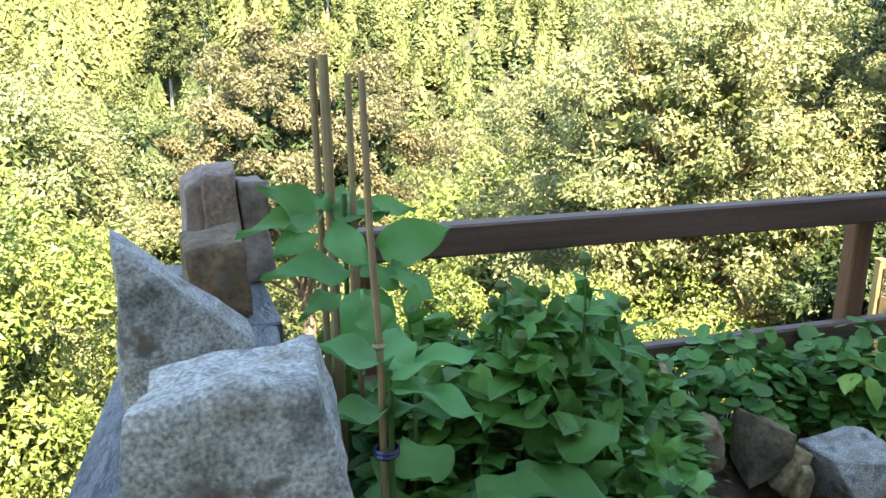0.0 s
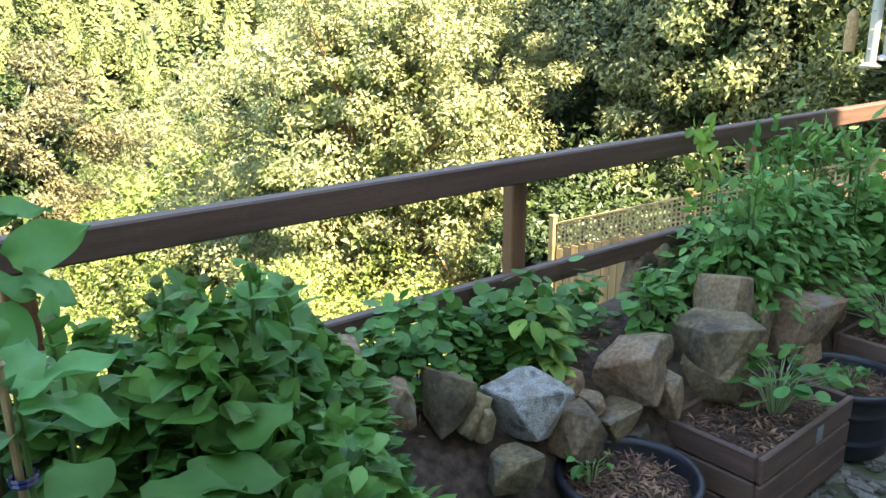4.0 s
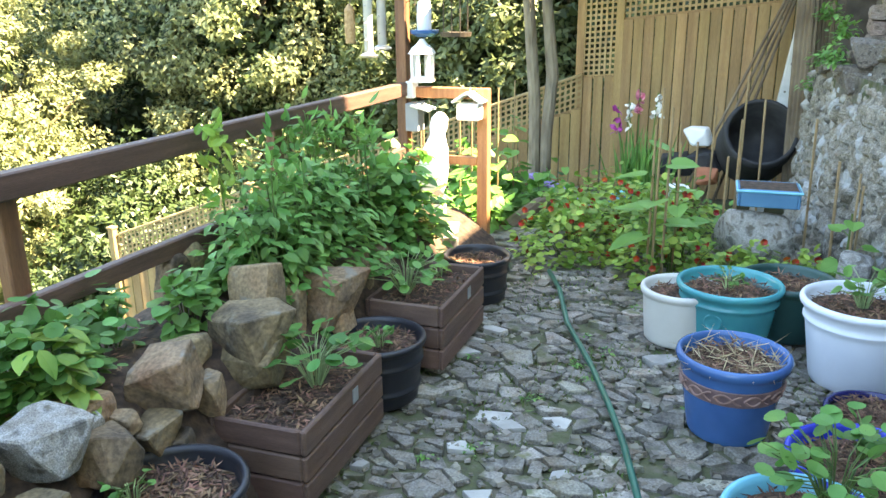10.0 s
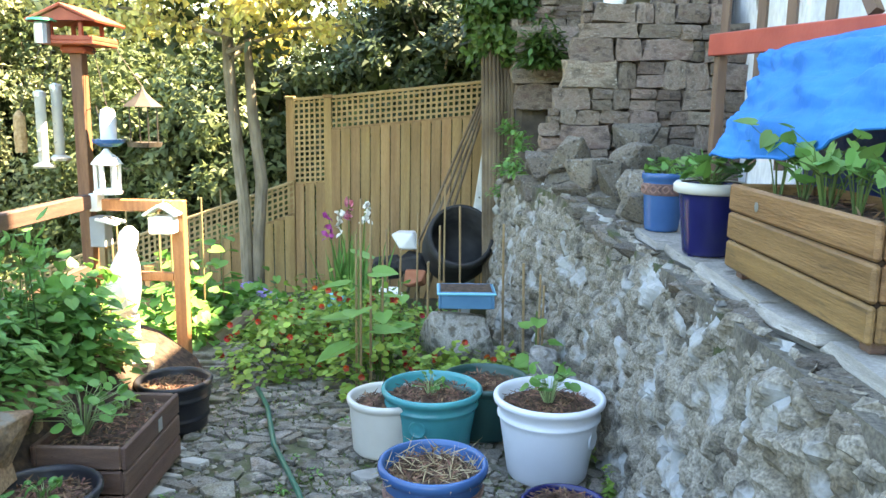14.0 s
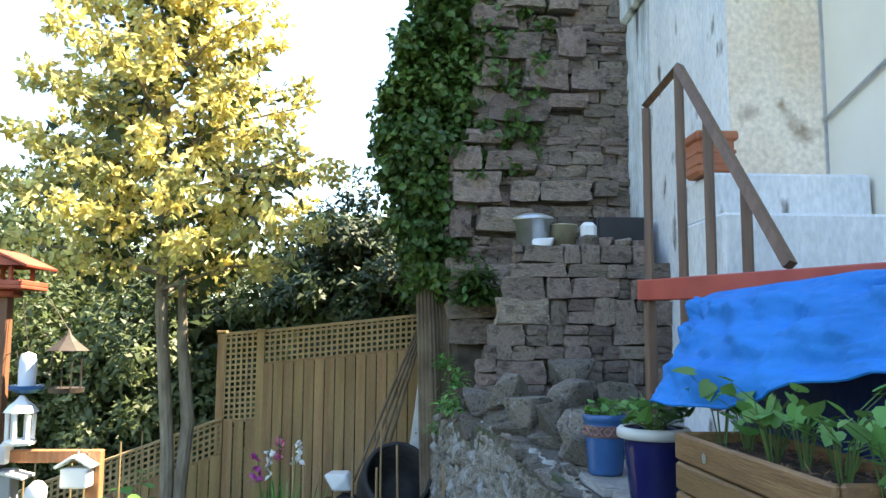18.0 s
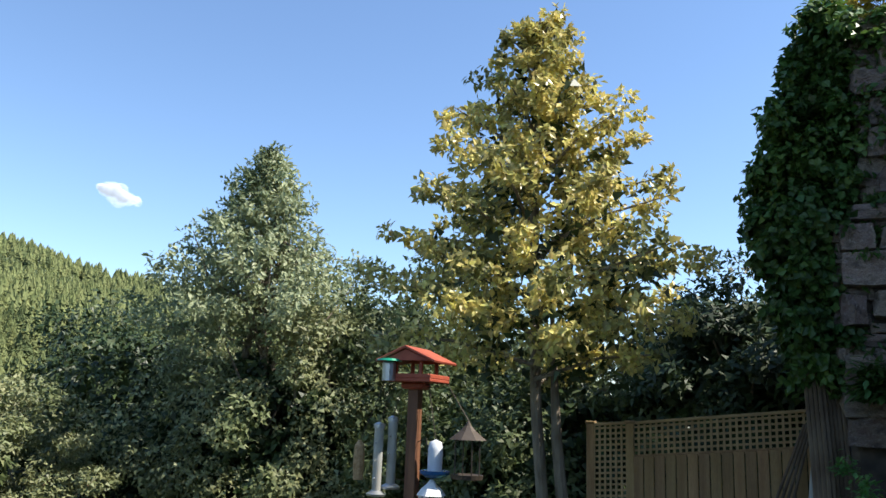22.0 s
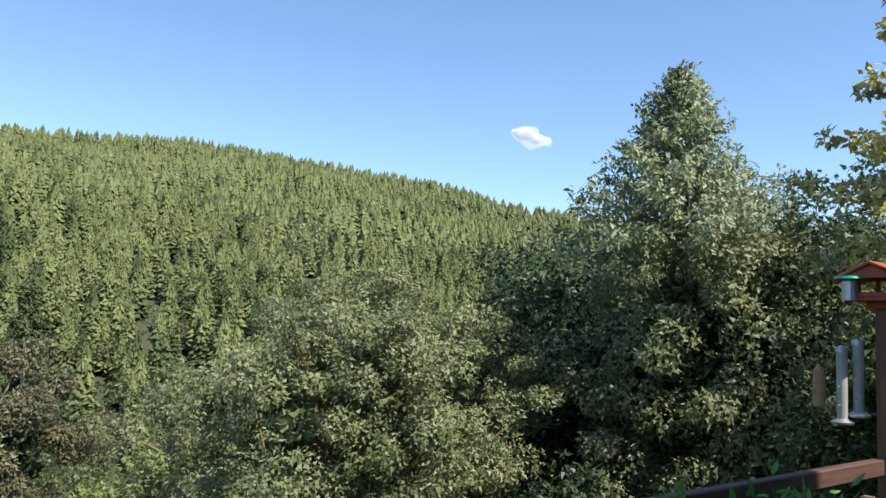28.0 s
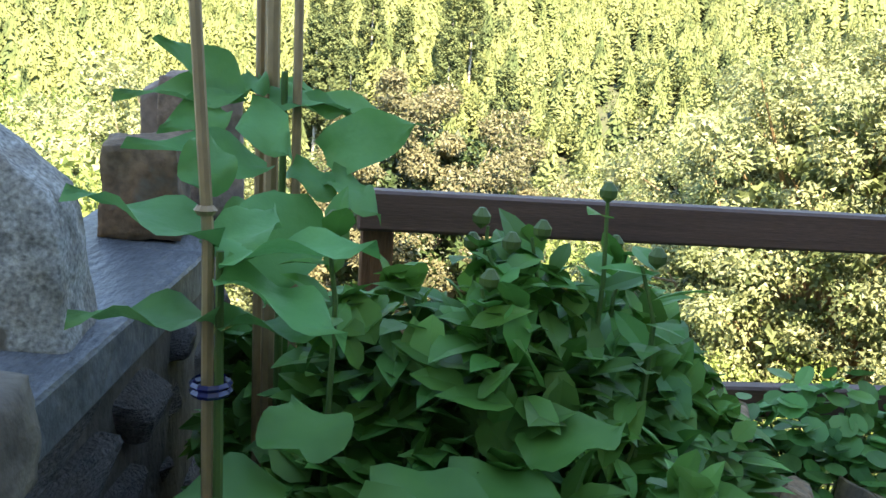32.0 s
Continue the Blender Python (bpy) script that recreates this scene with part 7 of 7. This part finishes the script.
for b, w, ln, wd in (((-0.02, 0.02, 0.93), (-0.9, -0.2, 0.15), 0.15, 0.13), ((0.0, -0.03, 0.94), (-0.5, -0.9, 0.1), 0.16, 0.16), ((0.03, -0.04, 0.95), (0.5, -0.8, 0.05), 0.17, 0.16), ((0.05, 0.0, 0.94), (0.95, -0.2, 0.1), 0.16, 0.14), ((0.0, 0.03, 0.96), (-0.2, 0.7, 0.3), 0.12, 0.11), ((0.12, 0.04, 0.93), (0.9, -0.5, 0.1), 0.17, 0.14), ((0.2, 0.05, 0.95), (0.7, 0.2, 0.3), 0.14, 0.11)):
    big_leaf(marrow, b, w, (0, 0, 1), ln * 0.8, wd * 0.8, 0.2, M_DAHLIA)
sun2 = thing("sunflower_plant", "small sunflower seedling with pale leaves tied to a bamboo cane", "plant", (-0.004, 0.98, 0.0))
cane2 = part("cane", tube([(0.004, 0, 0.6), (0.002, 0.0, 1.17), (-0.008, -0.003, 1.34), (-0.012, 0.0, 1.51)], [0.0048, 0.0047, 0.0045, 0.004], 8), M_CANE, sun2, "bamboo cane")
part("node", lathe([(0.006, -0.004), (0.009, 0), (0.006, 0.004)], 10, at=(0.0, 0.0, 1.19)), M_CANE, cane2)
part("stem", tube([(0.012, 0, 0.6), (0.012, -0.004, 1.0), (0.012, -0.006, 1.16)], [0.0045, 0.004, 0.003], 7), M_STEM, sun2)
part("tie", lathe([(0.015, 0), (0.017, 0.003), (0.015, 0.006), (0.017, 0.009), (0.015, 0.012)], 12, at=(0.006, -0.003, 1.045)), M_POTINDIGO, cane2, "blue twine tie")
for b, w, ln, wd in (((0.01, 0, 1.16), (-0.8, 0.15, 0.35), 0.105, 0.05), ((0.012, -0.01, 1.15), (0.85, 0.1, 0.22), 0.10, 0.045), ((0.012, -0.01, 1.14), (0.8, -0.45, -0.12), 0.095, 0.045), ((0.012, 0, 1.15), (0.3, 0.8, 0.4), 0.08, 0.05), ((0.012, 0, 1.10), (0.6, -0.2, 0.1), 0.075, 0.036), ((0.01, 0, 1.10), (-0.9, -0.1, 0.16), 0.09, 0.04), ((0.0, 0.01, 1.2), (-0.1, 0.4, 0.7), 0.05, 0.035)):
    big_leaf(sun2, b, w, (0, 0, 1), ln * 1.2, wd * 1.25, 0.16)

# ---- ivy and shrubs on the ruin ----
rng = np.random.default_rng(120)
ivy = thing("ivy", "dark green ivy hanging over the ruined wall", "ivy", (6.75, -0.5, 1.5))
c = []
for k in range(420):
    z = rng.uniform(0.55, 3.6)
    wd = 0.20 + 0.36 * math.exp(-((z - 1.9) / 0.95) ** 2)
    c.append((rng.normal() * 0.12 + 0.15, -0.02 - 0.10 * float(smooth(2.6, 3.6, z)) + rng.uniform(-0.55, 1.0) * wd, z))
link("leaves", crown_mesh("leaves", rng, np.array(c), rng.uniform(0.08, 0.2, 420), 70, 0.07, KITE, 0.5, 0.85), M_IVY, ivy)
c = [(rng.uniform(-0.12, 0.0), rng.uniform(-0.85, -0.1), rng.uniform(1.5, 3.35)) for k in range(110)]
c += [(rng.uniform(-0.15, 0.1), rng.uniform(-1.55, -0.2), rng.uniform(3.15, 3.5)) for k in range(60)]
tagged(link("trailing_ivy", crown_mesh("trailing_ivy", rng, np.array(c), rng.uniform(0.04, 0.11, 170), 30, 0.06, HEART, 0.6, 0.85), M_IVY, ivy), kind="stuff")
bm = bmesh.new()
for k in range(9):
    y = 0.02 + 0.03 * k
    tube([(0.1, y - 0.1, -1.4), (0.05 + 0.05 * math.sin(k), y - 0.06, 0.0), (0.1, y, 1.6)], [0.022, 0.018, 0.008], 6, bm)
tagged(part("woody_trunk", bm, M_TWIG, ivy), kind="stuff")
gold = thing("sunlit_shrub", "shrub on top of the ruin, leaves coloured gold for the sunlight", "shrub", (7.0, -1.3, 4.9))
c = np.stack([rng.uniform(-0.25, 0.6, 150), rng.uniform(-0.85, 0.62, 150), rng.uniform(-0.15, 0.42, 150)], -1)
for k, (y, top) in enumerate(((0.5, 0.5), (0.3, 0.72), (0.0, 0.6), (-0.25, 0.95), (-0.32, 1.05), (-0.5, 0.7), (-0.62, 0.5), (0.1, 0.78))):
    c[k * 5:k * 5 + 5] = [(0.05 + 0.02 * j, y - 0.03 * j, 0.15 + (top - 0.15) * j / 4) for j in range(5)]
link("leaves", crown_mesh("leaves", rng, c, rng.uniform(0.07, 0.17, 150), 46, 0.075, KITE, 0.1, 0.6), M_SUNGILT, gold)
part("stem", limbs(rng, (0, 0, -0.1), (0, 0, 0.15), c[:12], 0.02), M_TWIG, gold)
mound("wall_fern", "dark green fern growing from the ruined wall", 130, (6.42, -0.74, 1.92), (0.2, 0.24, 0.36), 560, (0.06, 0.12), OVATE, M_IVY, slim=0.4, stems=20, shell=0.3)
for k, (x, y, z) in enumerate(((6.55, -0.45, 0.9), (6.3, -0.48, 1.1), (5.9, -0.55, 1.3), (5.6, -0.5, 1.15), (6.6, -0.5, 1.4))):
    mound("wall_weed", "small green weeds rooted in the wall", 140 + k, (x, y, z), (0.12, 0.12, 0.16), 110, (0.03, 0.06), OVATE, M_BUSH, slim=0.5, shell=0.3)
# grass and moss in the joints of the path
rng = np.random.default_rng(260)
n = 16000
gx = rng.uniform(1.4, 5.0, n)
gy = rng.uniform(-0.75, 1.25, n)
keep = np.array([noise.noise((a * 2.6, b * 2.6, 0.5)) + 0.35 * noise.noise((a * 14, b * 14, 3.0)) for a, b in zip(gx, gy)]) > 0.05
gp = np.column_stack([gx, gy, np.full(n, -0.018)])[keep]
way = rand_dirs(rng, len(gp)) * 0.9 + (0, 0, 0.8)
ln = rng.uniform(0.012, 0.042, len(gp))
tagged(link("joint_grass", leaf_mesh("joint_grass", gp, way, rand_dirs(rng, len(gp)), ln, ln * 0.22, KITE), M_TURF), "short grass and moss growing in the path joints", "grass", kind="stuff")
for k in range(26):
    prm = random.Random(200 + k)
    x, y = prm.uniform(2.2, 4.6), prm.uniform(-0.75, 1.05)
    mound("path_weed", "small green weed between the paving stones", 200 + k, (x, y, -0.01), (0.05, 0.05, 0.025), 26, (0.015, 0.03), OVATE, M_BUSH, slim=0.4, shell=0.2)
for k, x in enumerate((2.3, 2.75, 3.3, 3.65, 4.05)):
    mound("wall_foot_weed", "mossy weeds at the foot of the wall", 230 + k, (x, face_y(x) + 0.06, 0.0), (0.1, 0.05, 0.12), 90, (0.015, 0.035), OVATE, M_NASTY, slim=0.5, shell=0.2)
# ---- stones of the walls and the path ----
rr.seed(21)
x = 1.15
n_face = 0
z = 0.0
while z < 0.9:
    h = rr.uniform(0.07, 0.15)
    x = 1.15 + rr.uniform(0, 0.15)
    while x < 6.6:
        w = rr.uniform(0.10, 0.34) * (0.6 if rr.random() < 0.45 else 1.0)
        hh = h * rr.uniform(0.8, 1.35)
        y = face_y(x + w / 2) - 0.02 - 0.05 * z
        put(RUBBLE, south, x + w / 2, y - 0.045 - 0.04 * z - rr.uniform(-0.012, 0.03), z + h / 2 + rr.uniform(-0.02, 0.02), w * 0.95, rr.uniform(0.17, 0.24), hh * 1.0, 5 + rr.uniform(-9, 9), tilt=rr.uniform(-8, 8))
        x += w * rr.uniform(1.0, 1.5)
        n_face += 1
    z += h * 0.9
for k in range(34):
    x = 1.2 + k * 0.16
    put(RUBBLE, south, x, face_y(x) - 0.13 + rr.uniform(-0.04, 0.03), 0.985 + rr.uniform(-0.04, 0.0) + 0.12 * float(smooth(3.4, 5.2, x)), rr.uniform(0.14, 0.26), rr.uniform(0.14, 0.24), rr.uniform(0.07, 0.12), rr.uniform(0, 180))
# slabs of the ledge
x = 1.0
while x < 4.3:
    w = rr.uniform(0.35, 0.6)
    put(TIERS, south, x + w / 2, face_y(x) - 0.44, 1.018, w * 0.97, 0.60, 0.06, 3 + rr.uniform(-2, 2), "ledge_slab").data = SLABS[rr.randrange(3)]
    x += w
# loose stones at the end of the ledge
for x, y, z, s in ((3.95, -1.02, 1.14, 0.2), (4.25, -1.1, 1.20, 0.27), (4.55, -1.0, 1.22, 0.24), (4.45, -1.35, 1.2, 0.25), (4.85, -0.9, 1.25, 0.3), (5.1, -1.2, 1.32, 0.3), (4.9, -1.45, 1.3, 0.28), (5.35, -0.85, 1.3, 0.3), (5.45, -1.3, 1.42, 0.3), (5.5, -0.66, 1.22, 0.26)):
    put(RUBBLE, south, x, y, z, s * rr.uniform(0.9, 1.2), s * 0.9, s * rr.uniform(0.7, 1.0), rr.uniform(0, 180))
    put(RUBBLE, south, x + 0.05, y - 0.03, z - 0.14, s * 1.3, s * 1.2, s * 0.8, rr.uniform(0, 180))


def masonry(parent, meshes, x, y_left, y_right, z0, z1, h, w, depth=0.2, thin=None):
    """Courses of stones on a face that looks along -x; y_left is a function of height."""
    z, k1 = z0, (1.3 if meshes is TIERS else 1.0)
    while z < z1:
        hh = rr.uniform(*h)
        slate = thin is not None and thin(z)
        if slate:
            hh = rr.uniform(0.05, 0.09)
        y = y_left(z) + rr.uniform(-0.02, 0.03)
        while y > y_right:
            ww = rr.uniform(*w) * (0.7 if slate else 1.0)
            if rr.random() < 0.2 and not slate:
                for k in range(2):
                    put(meshes, parent, x + rr.uniform(-0.02, 0.01), y - ww * 0.25, z + hh * (0.25 + 0.5 * k), depth * k1, ww * 0.5 * k1, hh * 0.47 * k1, rr.uniform(-2, 2))
                y -= ww * 0.5
                continue
            put(meshes, parent, x + rr.uniform(-0.025, 0.015), y - ww / 2, z + hh / 2, depth * k1, ww * (0.97 + 0.27 * (k1 - 1) / 0.3), hh * (0.96 + 0.36 * (k1 - 1) / 0.3) * rr.uniform(0.95, 1.12), rr.uniform(-2, 2), tilt=rr.uniform(-5, 5))
            y -= ww
        z += hh


# large squared blocks of the ruin: across, height, width, tall
RUIN = ((-1.13, 4.59, 0.42, 0.25), (-1.5, 4.56, 0.26, 0.22), (-0.91, 4.37, 0.39, 0.19), (-1.07, 4.12, 0.48, 0.24), (-1.56, 4.16, 0.24, 0.26), (-0.9, 3.87, 0.22, 0.24), (-1.34, 3.88, 0.39, 0.27), (-1.71, 3.83, 0.29, 0.19), (-1.11, 3.58, 0.49, 0.23), (-1.52, 3.65, 0.33, 0.12), (-0.81, 3.32, 0.33, 0.12), (-0.69, 3.14, 0.24, 0.21), (-1.04, 3.12, 0.41, 0.17), (-0.76, 2.9, 0.39, 0.27), (-1.16, 2.88, 0.23, 0.17), (-1.51, 2.88, 0.42, 0.18), (-1.84, 2.89, 0.19, 0.14), (-0.62, 2.59, 0.18, 0.23), (-1.0, 2.62, 0.49, 0.21))
for y, z, w, h in RUIN:
    put(BLOCKS, east, 6.73, y, z, 0.26, w, h, rr.uniform(-2, 2))


def built(y, z):
    return any(abs(y - b[0]) < b[2] / 2 and abs(z - b[1]) < b[3] / 2 for b in RUIN)


z = 2.2
while z < 4.85:
    hh = rr.uniform(0.045, 0.12)
    y = (-0.52 if z < 3.2 else -0.74) + rr.uniform(-0.02, 0.03)
    while y > -2.02:
        ww = rr.uniform(0.10, 0.30)
        if not (built(y - 0.02, z + hh / 2) and built(y - ww + 0.02, z + hh / 2)):
            put(BLOCKS, east, 6.77 + rr.uniform(-0.02, 0.02), y - ww / 2, z + hh / 2, 0.2, ww * 1.02, hh * 1.05, rr.uniform(-5, 5), tilt=rr.uniform(-4, 4))
        y -= ww
    z += hh
masonry(east, BLOCKS, 6.74, lambda z: -0.52, -2.02, 1.6, 2.2, (0.2, 0.3), (0.26, 0.5), 0.24)
masonry(east, BLOCKS, 5.78, lambda z: -0.60 - 0.34 * (z - 1.12), -1.92, 1.12, 2.2, (0.07, 0.22), (0.09, 0.42), 0.16)
for k in range(8):
    put(TIERS, east, 5.9 + rr.uniform(-0.03, 0.03), -1.03 - k * 0.12, 2.25 + rr.uniform(-0.01, 0.05) + (0.06 if k > 3 else 0), 0.26, 0.15, 0.14, rr.uniform(-10, 10))


def clip_cell(cell, p, q, gap, skew):
    """Keeps the part of a polygon on p's side of the joint between p and q; stones lie longer across the path."""
    n = Vector(((q.x - p.x) * 1.96, q.y - p.y)).normalized()
    n = Matrix.Rotation(skew, 2) @ n
    m = (p + q) / 2 - n * gap
    out = []
    for a, b in zip(cell, cell[1:] + cell[:1]):
        da, db = (a - m).dot(n), (b - m).dot(n)
        if da <= 0:
            out.append(a)
        if da * db < 0:
            out.append(a + (b - a) * (da / (da - db)))
    return out


path = thing("path", "crazy paving of grey slate stones with mossy joints", "path", kind="structure")
bm = bmesh.new()
bmesh.ops.create_grid(bm, x_segments=60, y_segments=26, size=0.5)
for v in bm.verts:
    x = -0.6 + (v.co.x + 0.5) * 6.2
    y0, y1 = face_y(x) + 0.02, 1.55
    y = y0 + (v.co.y + 0.5) * (y1 - y0)
    v.co = Vector((x, y, -0.019 + 0.012 * noise.noise((x * 3, y * 3, 0)) - 0.2 * max(0, x - 4.9)))
part("joint_bed", bm, M_JOINT, path, "mossy gravel joints", smooth=True)
seeds = []
prng = random.Random(3)
taken = np.zeros((0, 2))
for _ in range(9000):
    p = Vector((prng.uniform(0.9, 5.1), prng.uniform(-0.95, 1.4)))
    reach = prng.choice((0.05, 0.06, 0.08, 0.13, 0.19, 0.24))
    if len(taken) == 0 or np.hypot((taken[:, 0] - p.x) * 1.4, taken[:, 1] - p.y).min() > reach:
        seeds.append(p)
        taken = np.vstack([taken, (p.x, p.y)])
    if len(seeds) > 980:
        break
made = 0
rest = bmesh.new()
for p in seeds:
    if p.y < face_y(p.x) + 0.02:
        continue
    if prng.random() < 0.10:
        continue
    s = 0.30
    cell = [p + Vector((-s, -s)), p + Vector((s, -s)), p + Vector((s, s)), p + Vector((-s, s))]
    for q in seeds:
        if q is not p and (q - p).length < 0.4:
            skew = 0.35 * math.sin(37 * (p.x + q.x) + 51 * (p.y + q.y))
            cell = clip_cell(cell, p, q, prng.uniform(0.003, 0.016), skew)
            if len(cell) < 3:
                break
    if len(cell) < 3:
        continue
    c = sum(cell, Vector((0, 0))) / len(cell)
    cell = [v + Vector((prng.uniform(-0.006, 0.006), prng.uniform(-0.006, 0.006))) for v in cell]
    top = prng.uniform(-0.012, 0.008)
    tx, ty = prng.uniform(-0.045, 0.045), prng.uniform(-0.045, 0.045)
    near = made < 300 and 1.5 < p.x < 4.6
    one = bmesh.new() if near else rest
    lo = [one.verts.new((v.x - c.x * near, v.y - c.y * near, -0.045)) for v in cell]
    mid = [one.verts.new((v.x - c.x * near, v.y - c.y * near, top - 0.006 + (v.x - c.x) * tx + (v.y - c.y) * ty)) for v in cell]
    hi = [one.verts.new((c.x * (1 - near) + (v.x - c.x) * 0.965, c.y * (1 - near) + (v.y - c.y) * 0.965, top + (v.x - c.x) * tx + (v.y - c.y) * ty + prng.uniform(-0.003, 0.003))) for v in cell]
    k = len(cell)
    for j in range(k):
        one.faces.new((lo[j], lo[(j + 1) % k], mid[(j + 1) % k], mid[j]))
        one.faces.new((mid[j], mid[(j + 1) % k], hi[(j + 1) % k], hi[j]))
    one.faces.new(hi)
    if near:
        pale = prng.random() < (0.5 if abs(p.x - 2.5) < 0.28 and abs(p.y - 0.62) < 0.2 or abs(p.x - 3.35) < 0.2 and abs(p.y - 0.98) < 0.16 else 0.025)
        ob = part("paving_stone", one, M_PALE if pale else M_SLATE, path)
        ob.location = (c.x, c.y, 0)
        made += 1
tagged(part("paving_stones", rest, M_SLATE, path), kind="stuff")
# grit and broken chips lying in the joints
rng = np.random.default_rng(270)
n = 3200
gx, gy = rng.uniform(1.5, 5.0, n), rng.uniform(-0.8, 1.35, n)
sz = rng.uniform(0.006, 0.02, n) * rng.uniform(0.6, 1.3, n)
unit = np.array([(-1, -1, -0.5), (1, -1, -0.5), (1, 1, -0.5), (-1, 1, -0.5), (-0.6, -0.7, 0.5), (0.7, -0.5, 0.5), (0.5, 0.7, 0.5), (-0.7, 0.6, 0.5)])
v = unit[None] * rng.uniform(0.6, 1.3, (n, 8, 3)) * sz[:, None, None]
ang = rng.uniform(0, 6.283, n)
c, sn = np.cos(ang)[:, None], np.sin(ang)[:, None]
v = np.stack([v[..., 0] * c - v[..., 1] * sn + gx[:, None], v[..., 0] * sn + v[..., 1] * c + gy[:, None], v[..., 2] * 0.7 - 0.004], -1).reshape(-1, 3)
f = np.array([(4, 5, 6, 7), (0, 1, 5, 4), (1, 2, 6, 5), (2, 3, 7, 6), (3, 0, 4, 7)])[None] + (np.arange(n) * 8)[:, None, None]
me = bpy.data.meshes.new("grit")
me.from_pydata(v, [], f.reshape(-1, 4))
tagged(link("grit", me, M_GRIT, path, "broken stone chips in the joints"), kind="stuff")
